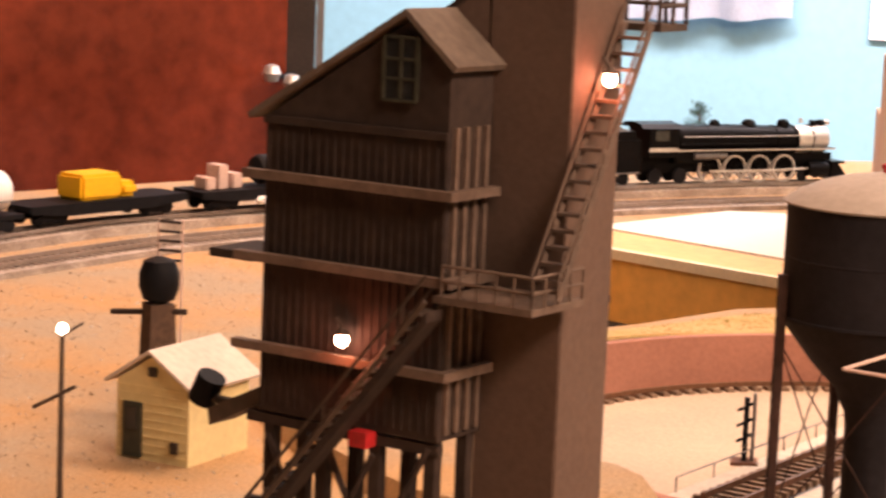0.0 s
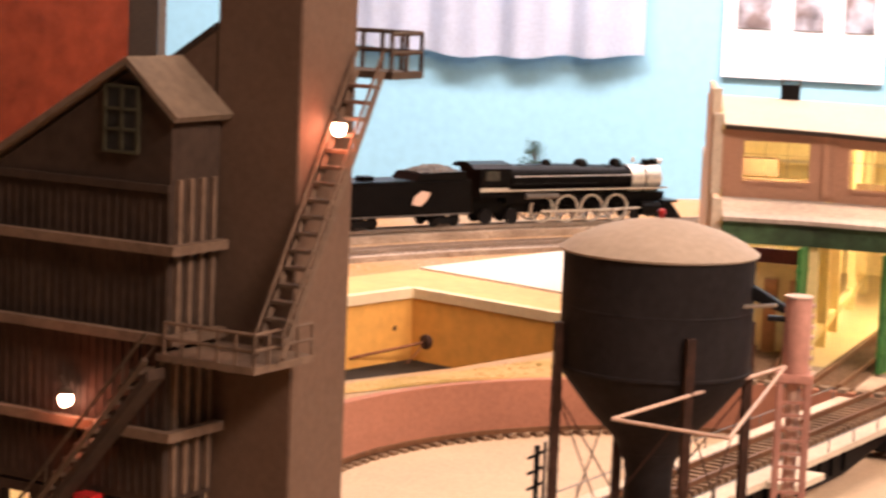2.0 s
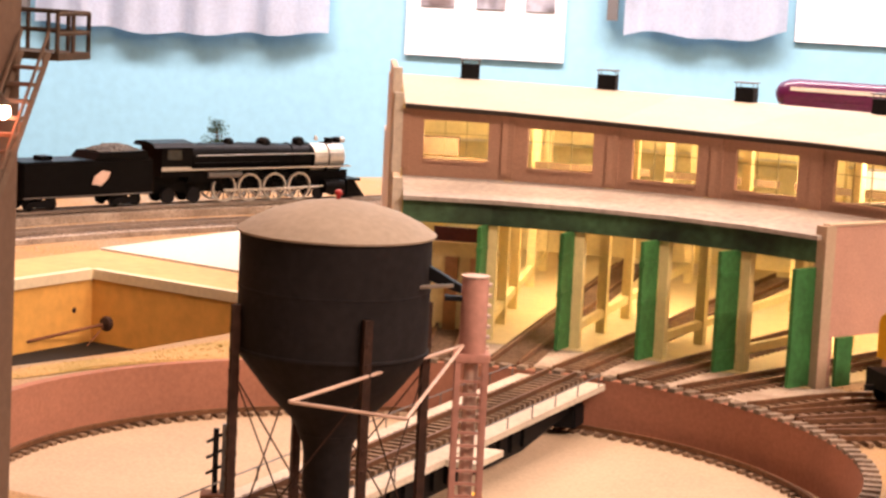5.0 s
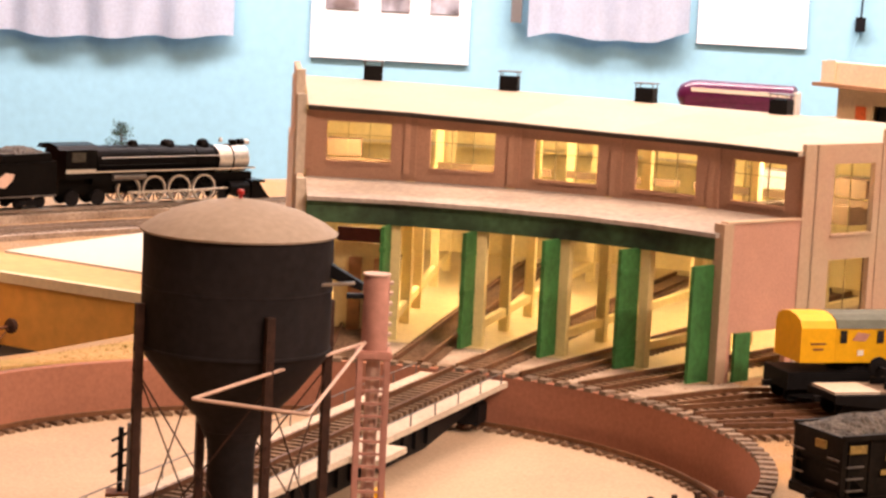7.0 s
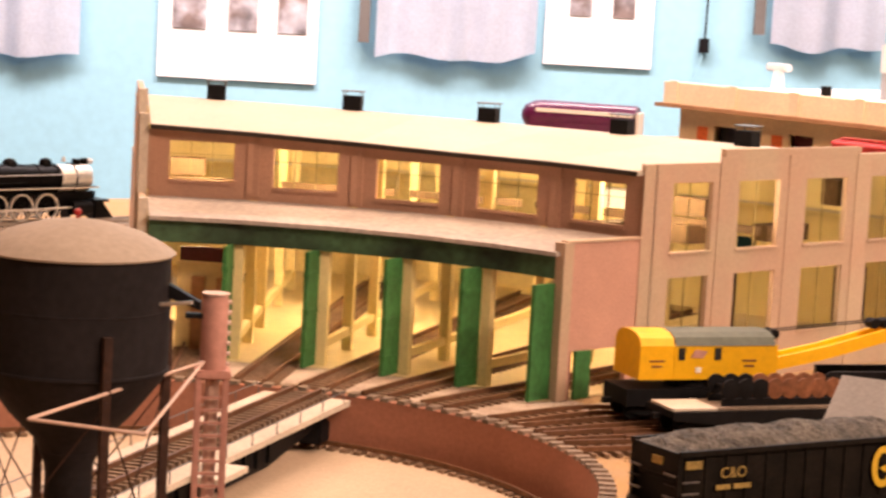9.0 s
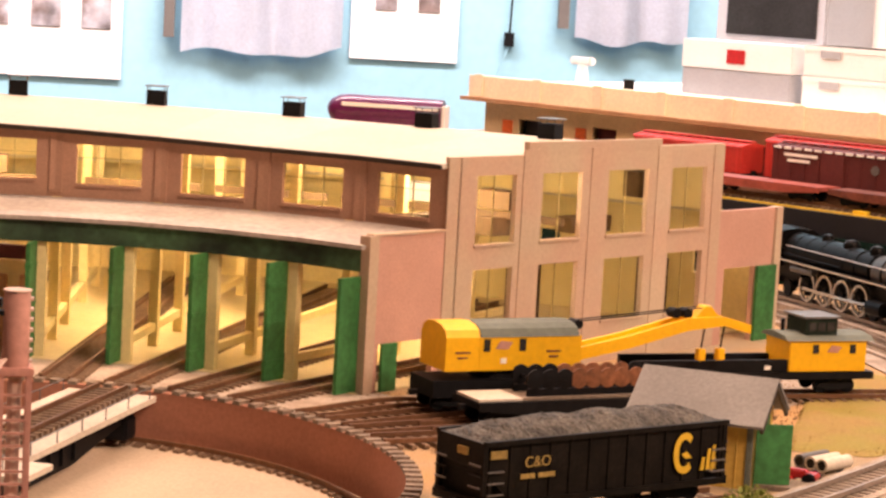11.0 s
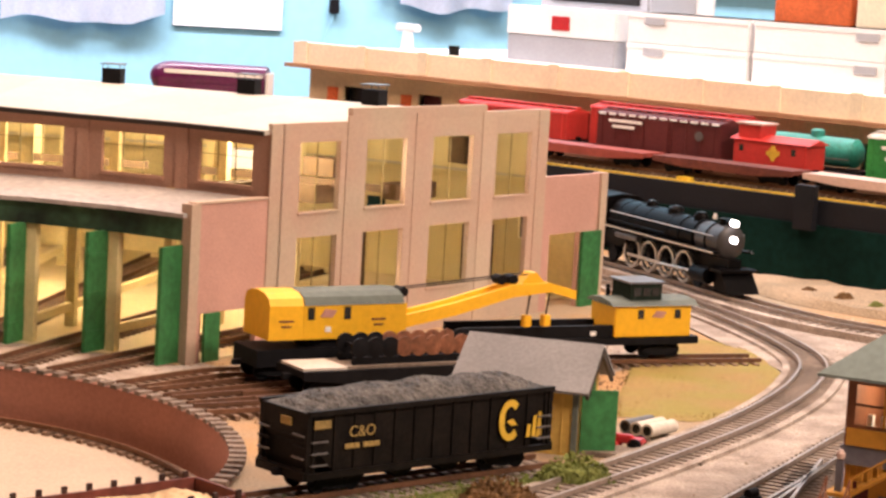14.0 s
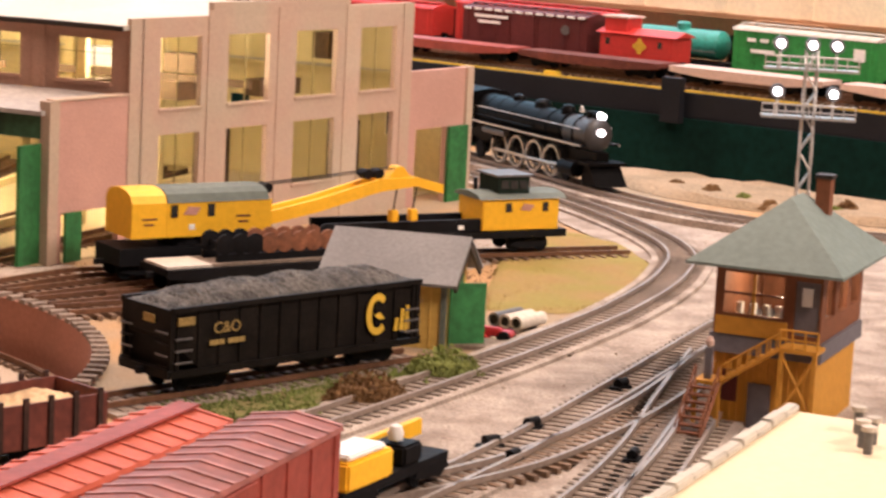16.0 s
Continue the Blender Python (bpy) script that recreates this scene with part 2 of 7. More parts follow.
def slab(bm, pts, z0, z1):
    """An upright prism over a polygon seen from above."""
    lo, hi = [bm.verts.new((x, y, z0)) for x, y in pts], [bm.verts.new((x, y, z1)) for x, y in pts]
    for k in range(len(pts)):
        j = (k + 1) % len(pts)
        bm.faces.new((lo[k], lo[j], hi[j], hi[k]))
    bm.faces.new(lo[::-1])
    bm.faces.new(hi)
    bmesh.ops.recalc_face_normals(bm, faces=bm.faces)
    return bm


def profile_y(bm, pts, y0, y1):
    """A prism along y over a polygon of (x, z)."""
    a, b = [bm.verts.new((x, y0, z)) for x, z in pts], [bm.verts.new((x, y1, z)) for x, z in pts]
    for k in range(len(pts)):
        j = (k + 1) % len(pts)
        bm.faces.new((a[k], a[j], b[j], b[k]))
    bm.faces.new(a[::-1])
    bm.faces.new(b)
    bmesh.ops.recalc_face_normals(bm, faces=bm.faces)
    return bm


def profile_x(bm, pts, x0, x1):
    """A prism along x over a polygon of (y, z)."""
    a, b = [bm.verts.new((x0, y, z)) for y, z in pts], [bm.verts.new((x1, y, z)) for y, z in pts]
    for k in range(len(pts)):
        j = (k + 1) % len(pts)
        bm.faces.new((a[k], a[j], b[j], b[k]))
    bm.faces.new(a[::-1])
    bm.faces.new(b)
    bmesh.ops.recalc_face_normals(bm, faces=bm.faces)
    return bm


def part(name, bm, mat, parent=None, label="", smooth=False, bevel=0.0):
    if bevel:
        bmesh.ops.bevel(bm, geom=list(bm.edges), offset=bevel, segments=2, affect="EDGES", clamp_overlap=True)
    me = bpy.data.meshes.new(name)
    bm.to_mesh(me)
    bm.free()
    me.materials.append(mat)
    if smooth:
        for p in me.polygons:
            p.use_smooth = True
        me.set_sharp_from_angle(angle=radians(40))
    ob = new(name, me)
    if parent:
        ob.parent = parent
    if label:
        ob["label"] = label
    return ob


def thing(name, label, category, m, group="", kind=""):
    ob = new(name)
    ob.empty_display_size = 0.01
    ob.matrix_world = m
    return tagged(ob, label, category, group, kind)


def place(x, y, z=0.0, turn=0.0):
    return pose(x, y, z, 0, 0, turn)


def smooth_line(pts, step=0.01):
    """A rounded line through the points (x, y)."""
    out = []
    p = [Vector(q) for q in pts]
    p = [2 * p[0] - p[1]] + p + [2 * p[-1] - p[-2]]
    for i in range(1, len(p) - 2):
        n = max(2, int((p[i + 1] - p[i]).length / step))
        for k in range(n):
            t = k / n
            out.append(0.5 * (2 * p[i] + (p[i + 1] - p[i - 1]) * t + (2 * p[i - 1] - 5 * p[i] + 4 * p[i + 1] - p[i + 2]) * t * t + (3 * p[i] - p[i - 1] - 3 * p[i + 1] + p[i + 2]) * t ** 3))
    out.append(p[-2])
    return out


GAUGE = 0.0165


def ribbon(bm, line, off, half, z0, z1):
    """A bar of rectangular section that follows a line, off to its left."""
    rows = []
    for i, p in enumerate(line):
        d = (line[min(i + 1, len(line) - 1)] - line[max(i - 1, 0)]).normalized()
        s = Vector((-d.y, d.x))
        a, b = p + s * (off + half), p + s * (off - half)
        rows.append([bm.verts.new((a.x, a.y, z0)), bm.verts.new((b.x, b.y, z0)), bm.verts.new((b.x, b.y, z1)), bm.verts.new((a.x, a.y, z1))])
    for u, v in zip(rows, rows[1:]):
        for k in range(4):
            bm.faces.new((u[k], u[(k + 1) % 4], v[(k + 1) % 4], v[k]))
    bm.faces.new(rows[0][::-1])
    bm.faces.new(rows[-1])
    bmesh.ops.recalc_face_normals(bm, faces=bm.faces)
    return bm


def track(pts, z=0.0, bed=GRAVEL, label="model railway track on grey ballast", rail=RUSTRAIL, shiny=True, bedwidth=0.019):
    line = smooth_line(pts)
    t = thing("railway_track", label, "track", place(0, 0), kind="structure")
    if bed:
        part("ballast", ribbon(bm_new(), line, 0, bedwidth, z - 0.004, z + 0.0021), bed, t)
    for side in (-1, 1):
        r = part("rail", ribbon(bm_new(), line, side * GAUGE / 2, 0.0008, z + 0.003, z + 0.0055), RAIL if shiny else rail, t)
    bm, run, gap = bm_new(), 0.0, 0.0075
    for a, b in zip(line, line[1:]):
        run += (b - a).length
        while run >= gap:
            run -= gap
            d = (b - a).normalized()
            c = b - d * run
            m = Matrix.Translation((c.x, c.y, z)) @ Matrix.Rotation(math.atan2(d.y, d.x), 4, "Z")
            box(bm, -0.0014, 0.0014, -0.0145, 0.0145, 0.0004, 0.0027, m)
    tagged(part("ties", bm, TIE if bed else BROWN_TIE, t), kind="stuff")
    return t


# ---- the room ----
def block_thing(name, label, category, x0, x1, y0, y1, z0, z1, mat, kind="structure"):
    ob = part(name, box(bm_new(), x0, x1, y0, y1, z0, z1), mat)
    return tagged(ob, label, category, kind=kind)


block_thing("floor", "dark carpeted floor of the club room", "floor", -3.2, 3.2, -1.6, 4.3, -1.10, -1.0, CARPET)
block_thing("wall_north", "pale blue painted wall", "wall", -3.2, 3.2, 4.0, 4.15, -1.0, 1.6, BLUE_WALL)
block_thing("wall_south", "grey painted wall", "wall", -3.2, 3.2, -1.6, -1.5, -1.0, 1.6, GREY_PAINT)
block_thing("wall_east", "pale blue painted wall", "wall", 3.2, 3.3, -1.6, 4.15, -1.0, 1.6, BLUE_WALL)
block_thing("wall_west", "grey painted wall", "wall", -3.3, -3.2, -1.6, 4.15, -1.0, 1.6, GREY_PAINT)
block_thing("ceiling", "white ceiling", "ceiling", -3.3, 3.3, -1.6, 4.15, 1.6, 1.7, CEIL)
# red-brown panelling at the left, in front of the blue wall
panel = thing("wall_panel", "glossy red-brown panelled wall", "wall", place(-1.05, 2.62, 0, 52), kind="structure")
part("panel", box(bm_new(), -1.6, 0.0, 0.0, 0.06, -1.0, 1.6), BROWN_WALL, panel)
post = thing("wall_post", "dark wooden post with pale edge strip", "post", place(-1.06, 2.66, 0, 20), kind="structure")
part("post", box(bm_new(), -0.035, 0.03, -0.03, 0.03, -1.0, 1.6), DARK_POST, post)
part("edge_strip", box(bm_new(), 0.031, 0.040, -0.03, 0.0, -1.0, 1.6), GREY_PAINT, post)

# ---- the layout board ----
PIT = Vector((-0.137, 1.107))
PIT_R = 0.2195


def around(r, deg, z=None):
    p = PIT + r * Vector((math.cos(radians(deg)), math.sin(radians(deg))))
    return (p.x, p.y) if z is None else (p.x, p.y, z)


HOLE_EDGE = [(-0.419, 1.586), (-0.53, 1.361), (-0.47, 1.195), (-0.372, 1.238), (-0.322, 1.309), (-0.279, 1.391), (-0.235, 1.425), (-0.226, 1.484)]
OUTER = [(-1.1, 0.2), (-1.1, 1.3), (-0.86, 1.72), (-0.66, 2.06), (-0.45, 2.27), (-0.2, 2.42), (0.1, 2.44), (0.30, 2.20), (0.4552, 1.9546), (0.713, 1.6555), (1.1, 1.207), (1.1, 0.2)]
bm = bm_new()
edges = []
for loop in (OUTER, HOLE_EDGE, [around(PIT_R + 0.006, k * 3.75) for k in range(96)]):
    vs = [bm.verts.new((x, y, 0)) for x, y in loop]
    edges += [bm.edges.new((vs[k], vs[(k + 1) % len(vs)])) for k in range(len(vs))]
bmesh.ops.triangle_fill(bm, use_beauty=True, edges=edges)
bmesh.ops.recalc_face_normals(bm, faces=bm.faces)
if sum(f.normal.z for f in bm.faces) < 0:
    bmesh.ops.reverse_faces(bm, faces=bm.faces)
tagged(part("ground", bm, DIRT), "sandy tan scenery ground of the layout", "ground", kind="structure")

# ---- timber benchwork that carries the board ----
bench = thing("benchwork", "plain timber frame and legs under the layout", "table frame", place(0, 0), kind="structure")
part("board", slab(bm_new(), OUTER, -0.085, -0.07), CT_WOOD, bench)
MID = Vector((0.0, 1.25))
for k in range(len(OUTER)):
    a, b = Vector(OUTER[k]), Vector(OUTER[(k + 1) % len(OUTER)])
    ins = [p + (MID - p).normalized() * 0.018 for p in (a, b)]
    part("edge_board", slab(bm_new(), [a, b, ins[1], ins[0]], -0.07, -0.001), CT_WOOD, bench)
for x, y in ((-1.0, 0.3), (1.0, 0.3), (-1.0, 1.2), (0.95, 1.15), (-0.3, 2.25), (0.15, 2.25)):
    part("leg", box(bm_new(), x - 0.03, x + 0.03, y - 0.03, y + 0.03, -1.0, -0.085), CT_WOOD, bench)


def patch(name, pts, z, mat, label, lumps=0.0015, step=0.006):
    """A low uneven patch of scenery with a soft outline."""
    line = smooth_line(list(pts) + [pts[0]], 0.02)
    c = sum((Vector((p.x, p.y)) for p in line), Vector((0, 0))) / len(line)
    bm = bm_new()
    rings = []
    for f in (1.0, 0.93, 0.8, 0.6, 0.4, 0.2):
        ring = []
        for i, p in enumerate(line[:-1]):
            jit = 1 + 0.06 * noise.noise(Vector((i * 0.37, f * 3, 1)))
            q = c + (Vector((p.x, p.y)) - c) * f * jit
            h = 0.0 if f == 1.0 else z + lumps * noise.noise(Vector((q.x * 60, q.y * 60, 2)))
            ring.append(bm.verts.new((q.x, q.y, h if f < 1 else 0.0004)))
        rings.append(ring)
    for a, b in zip(rings, rings[1:]):
        for k in range(len(a)):
            bm.faces.new((a[k], a[(k + 1) % len(a)], b[(k + 1) % len(a)], b[k]))
    bm.faces.new(rings[-1])
    bmesh.ops.recalc_face_normals(bm, faces=bm.faces)
    return tagged(part(name, bm, mat, smooth=True), label, "ground cover", kind="stuff")


STRIP = material("brown_grass", (0.56, 0.36, 0.16), 0.95, vary=0.3, grain=800, patch=40, bump=0.7, second=(0.42, 0.31, 0.12))
patch("grass_patch", [(0.30, 1.22), (0.36, 1.22), (0.43, 1.33), (0.44, 1.45), (0.40, 1.50), (0.36, 1.42), (0.33, 1.33)], 0.002, GRASS, "yellow dry grass inside the track curve")
patch("turf_patch", [(0.10, 1.015), (0.115, 0.94), (0.18, 0.965), (0.25, 1.045), (0.27, 1.085), (0.21, 1.075)], 0.0016, GREEN_GRASS, "green and brown turf beside the hopper car")
patch("grass_strip", [(-0.375, 1.205), (-0.358, 1.205), (-0.300, 1.277), (-0.225, 1.322), (-0.215, 1.395), (-0.265, 1.375), (-0.312, 1.300), (-0.362, 1.232)], 0.0016, STRIP, "thin dry grass along the pit edge")
patch("gravel_patch", [(0.06, 0.79), (0.19, 1.005), (0.29, 1.13), (0.40, 1.27), (0.445, 1.43), (0.42, 1.60), (0.52, 1.62), (0.60, 1.49), (0.78, 1.36), (0.82, 1.1), (0.62, 0.75), (0.35, 0.55)], 0.0012, GRAVEL, "grey gravel between the yard tracks", lumps=0.0006)
patch("gravel_patch", [(0.0, 1.30), (0.09, 1.20), (0.20, 1.24), (0.36, 1.40), (0.34, 1.56), (0.2, 1.42), (0.08, 1.33)], 0.001, PAVED, "grey gravel in front of the roundhouse")
patch("sand_bank", [(0.50, 1.80), (0.54, 1.66), (0.64, 1.55), (0.76, 1.46), (0.78, 1.55), (0.66, 1.68), (0.55, 1.80)], 0.006, BANK, "pale sand bank below the dark green fascia", lumps=0.004)

patch("gravel_patch", [around(0.240, a) for a in (44, 58, 72, 86, 98)] + [around(0.318, a) for a in (98, 86, 72, 58, 44)], 0.0012, PAVED, "pale grey gravel between the stub tracks", lumps=0.0006)
patch("earth_bank", [around(0.224, a) for a in (-165, -152, -139, -126, -113)] + [around(0.32, a) for a in (-113, -139, -165)], 0.010, DIRT, "low sandy bank along the near pit edge", lumps=0.002)

# sunken opening with orange plywood sides
well = thing("benchwork_opening", "open well in the layout lined with orange plywood", "opening", place(0, 0), kind="structure")
for k, (p, q) in enumerate(zip(HOLE_EDGE, HOLE_EDGE[1:] + HOLE_EDGE[:1])):
    a, b = Vector(p), Vector(q)
    d = (b - a).normalized()
    s = Vector((-d.y, d.x)) * -0.006
    ps = [a, b, b + s, a + s]
    part("side_board", slab(bm_new(), [(v.x, v.y) for v in ps], -0.055, -0.0005 if k in (1, 2, 3, 4, 5, 6) else -0.004), ORANGE_BOARD, well)
part("bottom_board", slab(bm_new(), [(x, y) for x, y in HOLE_EDGE], -0.052, -0.048), HOLE, well, "dark bottom of the well")
LEDGE = [(-0.419, 1.586), (-0.53, 1.361), (-0.585, 1.40), (-0.441, 1.683), (-0.205, 1.548), (-0.205, 1.472), (-0.226, 1.484)]
part("ledge", slab(bm_new(), LEDGE, 0.0, 0.0030), ORANGE_LEDGE, well, "pale orange board ledge round the well")
# paler strips paint the brightly lit thickness of the ledge board
for p, q in ((HOLE_EDGE[0], HOLE_EDGE[1]), (HOLE_EDGE[-1], HOLE_EDGE[0])):
    a, b = Vector(p), Vector(q)
    d = (b - a).normalized()
    s = Vector((d.y, -d.x)) * 0.005
    part("edge_strip", slab(bm_new(), [a - s * 0.3, b - s * 0.3, b + s, a + s], -0.0035, 0.0036), LIP, well, "pale strip for the lit board edge of the well")
rod = thing("linkage_rod", "brown linkage rod with round knob on the well's side", "rod", place(-0.402, 1.562, -0.0305))
part("rod", tube(bm_new(), (-0.075, -0.055, -0.0165), (0.0, 0.0, 0.0), 0.0011), RUST, rod)
part("knob", lathe(bm_new(), [(0.001, -0.003), (0.0048, -0.002), (0.0056, 0), (0.0048, 0.002), (0.001, 0.003)], 16, 0.0, 0.0, "x"), RUST_LEG, rod).rotation_euler = (0, 0, radians(60))
part("hanging_wire", tube(bm_new(), (0.0, 0.0, 0.0), (-0.010, -0.012, -0.014), 0.0005, n=6), RUST, rod)
part("small_knob", lathe(bm_new(), [(0.0005, -0.002), (0.0022, -0.001), (0.0022, 0.001), (0.0005, 0.002)], 12, 0.0, 0.0, "x"), RUST_LEG, rod).matrix_local = pose(-0.026, 0.008, 0.0065, 0, 0, -26)
tagged(part("white_board", slab(bm_new(), [(-0.441, 1.690), (-0.318, 1.620), (-0.205, 1.556), (-0.19, 1.74), (-0.28, 1.86), (-0.365, 1.84)], 0.0, 0.0035), SLAB), "bare white board lying behind the well", "board")

# ---- turntable ----
pit = thing("turntable_pit", "round turntable pit with brick-red wall and tan floor", "pit", place(0, 0), kind="structure")
ZB = -0.028
bm = bm_new()
N = 120
rows = []
for r, z in ((PIT_R + 0.006, 0.0), (PIT_R + 0.006, 0.0022), (PIT_R, 0.0022), (PIT_R - 0.0005, ZB), (PIT_R + 0.02, ZB)):
    rows.append([bm.verts.new(around(r, k * 360 / N, z)) for k in range(N)])
for a, b in zip(rows, rows[1:]):
    for k in range(N):
        bm.faces.new((a[k], a[(k + 1) % N], b[(k + 1) % N], b[k]))
bmesh.ops.recalc_face_normals(bm, faces=bm.faces)
part("pit_wall", bm, PIT_WALL, pit, smooth=True)
part("pit_floor", lathe(bm_new(), [(PIT_R + 0.004, ZB - 0.006), (PIT_R + 0.004, ZB + 0.0005)], 96, PIT.x, PIT.y), PIT_FLOOR, pit)
for r in (PIT_R - 0.012,):
    bm = bm_new()
    ring = [Vector(around(r, k * 3)) for k in range(121)]
    part("ring_rail", ribbon(bm, ring, 0, 0.0009, ZB + 0.003, ZB + 0.0055), RUSTRAIL, pit)
bm = bm_new()
for k in range(150):
    m = Matrix.Translation(around(PIT_R - 0.0115, k * 2.4, ZB + 0.0005)) @ Matrix.Rotation(radians(k * 2.4), 4, "Z")
    box(bm, -0.0050, 0.0050, -0.0022, 0.0022, 0, 0.0018, m)
tagged(part("ring_ties", bm, BROWN_TIE, pit), kind="stuff")
bm = bm_new()
for k in range(48):
    a = -25 + k * 2.75 + random.uniform(-0.25, 0.25)
    m = Matrix.Translation(around(PIT_R + 0.0035, a, 0.002)) @ Matrix.Rotation(radians(a), 4, "Z")
    box(bm, -0.0042, 0.0042, -0.0026, 0.0026, 0, 0.0022, m)
tagged(part("rim_timbers", bm, TIE, pit), kind="stuff")

BRIDGE = 72.9
bridge = thing("turntable_bridge", "steel turntable bridge with pale walkways and one track", "turntable", pose(PIT.x, PIT.y, 0, 0, 0, BRIDGE))
L = PIT_R - 0.004
for side in (-1, 1):
    part("girder", profile_y(bm_new(), [(-L, -0.003), (L, -0.003), (L, -0.010), (0.12, -0.022), (-0.12, -0.022), (-L, -0.010)], side * 0.0135 - 0.001, side * 0.0135 + 0.001), BLACK, bridge, "black riveted girder")
    for k in range(25):
        x = -L + 0.012 + k * (2 * L - 0.024) / 24
        part("girder_stiffener", box(bm_new(), x - 0.0007, x + 0.0007, side * 0.0155 - 0.001, side * 0.0155 + 0.001, -0.0095 if abs(x) > 0.13 else -0.019, -0.0035), BLACK, bridge)
    y = side * 0.0205
    part("walkway", box(bm_new(), -L, L, y - 0.006, y + 0.006, -0.0028, 0.0005), CONCRETE, bridge, "pale plank walkway")
    part("rail", box(bm_new(), -L, L, side * GAUGE / 2 - 0.0008, side * GAUGE / 2 + 0.0008, 0.003, 0.0055), RUSTRAIL, bridge)
    for k in range(13):
        x = -L + 0.01 + k * (2 * L - 0.02) / 12
        part("rail_post", tube(bm_new(), (x, side * 0.026, 0.0), (x, side * 0.026, 0.007), 0.0004, n=5), GREY_STEEL, bridge)
    part("handrail", tube(bm_new(), (-L + 0.01, side * 0.026, 0.007), (L - 0.01, side * 0.026, 0.007), 0.00035, n=5), GREY_STEEL, bridge)
tie = part("tie", box(bm_new(), -0.0014, 0.0014, -0.0143, 0.0143, -0.0005, 0.003), BROWN_TIE, bridge)
tie.location.x = -L + 0.004
for k in range(1, 58):
    more = new("tie", tie.data)
    more.parent, more.location = bridge, (-L + 0.004 + k * (2 * L - 0.008) / 57, 0, 0)
for e in (-1, 1):
    part("end_truck", box(bm_new(), e * (L - 0.016) - 0.008, e * (L - 0.016) + 0.008, -0.018, 0.018, ZB + 0.0055, -0.010), BLACK, bridge, bevel=0.001)
part("side_platform", box(bm_new(), -0.012, 0.024, -0.042, -0.0268, -0.003, 0.0), CONCRETE, bridge, "pale side platform")

# ---- radial tracks ----
for a in (52.9, 62.9, 72.9, 82.6, 92.5):
    track([around(PIT_R + 0.006, a), around(0.45, a), around(0.70, a)], 0.0, None, "stub track from the pit into a roundhouse stall", shiny=False)
for a in (40, 34, 28, 22):
    track([around(PIT_R + 0.006, a), around(0.30, a), (0.1435, 1.2975), (0.22, 1.338), (0.302, 1.372), (0.43, 1.40)] if a == 40 else [around(PIT_R + 0.006, a), around(0.30, a), around(0.38, a)], 0.0, None, "stub track fanning out from the turntable", shiny=False)

# ---- roundhouse ----
MULLION = material("dull_window_bar", (0.30, 0.24, 0.10), 0.7)
GIRDER = material("brown_girder", (0.16, 0.10, 0.05), 0.8)
R0, R1, RR, R2, R3 = 0.312, 0.375, 0.545, 0.665, 0.74
EDGE = [47.9, 57.9, 67.9, 77.9, 87.9, 97.9]
EAVE = [47.3, 56.95, 67.3, 77.75, 88.1, 98.3]
rh = thing("roundhouse", "brick roundhouse with green doors, pale roof and lit stalls", "building", place(0, 0))
END_Q, END_D = Vector((0.0718, 1.3354)), Vector((0.714, 0.700))


def lift(a, z):
    """The upper storey stands a little higher towards the far end."""
    return 0.0055 * min(1, max(0, (a - 70) / 28)) if z > 0.1 else 0.0


def sector(bm, r0, r1, a0, a1, z00, z01, z10, z11, inset=0.0):
    """A wedge block between two radii; heights (low, high) at each radius."""
    vs = []
    for r, lo, hi in ((r0, z00, z01), (r1, z10, z11)):
        for a in (a0, a1):
            vs += [bm.verts.new(around(r, a, lo + lift(a, hi))), bm.verts.new(around(r, a, hi + lift(a, hi)))]
    a0l, a0h, a1l, a1h, b0l, b0h, b1l, b1h = vs
    for f in ((a0l, a1l, a1h, a0h), (b0l, b0h, b1h, b1l), (a0l, a0h, b0h, b0l), (a1l, b1l, b1h, a1h), (a0h, a1h, b1h, b0h), (a0l, b0l, b1l, a1l)):
        bm.faces.new(f)
    return bm


def wall_with_openings(bm, length, z0, z1, thick, openings):
    """A wall along x from 0 to length, with rectangular holes (x0, x1, z0, z1)."""
    xs = sorted({0.0, length, *(o[0] for o in openings), *(o[1] for o in openings)})
    zs = sorted({z0, z1, *(o[2] for o in openings), *(o[3] for o in openings)})
    for xa, xb in zip(xs, xs[1:]):
        for za, zb in zip(zs, zs[1:]):
            cx, cz = (xa + xb) / 2, (za + zb) / 2
            if not any(o[0] < cx < o[1] and o[2] < cz < o[3] for o in openings):
                box(bm, xa, xb, 0, thick, za, zb)
    bmesh.ops.remove_doubles(bm, verts=bm.verts, dist=1e-6)
    return bm


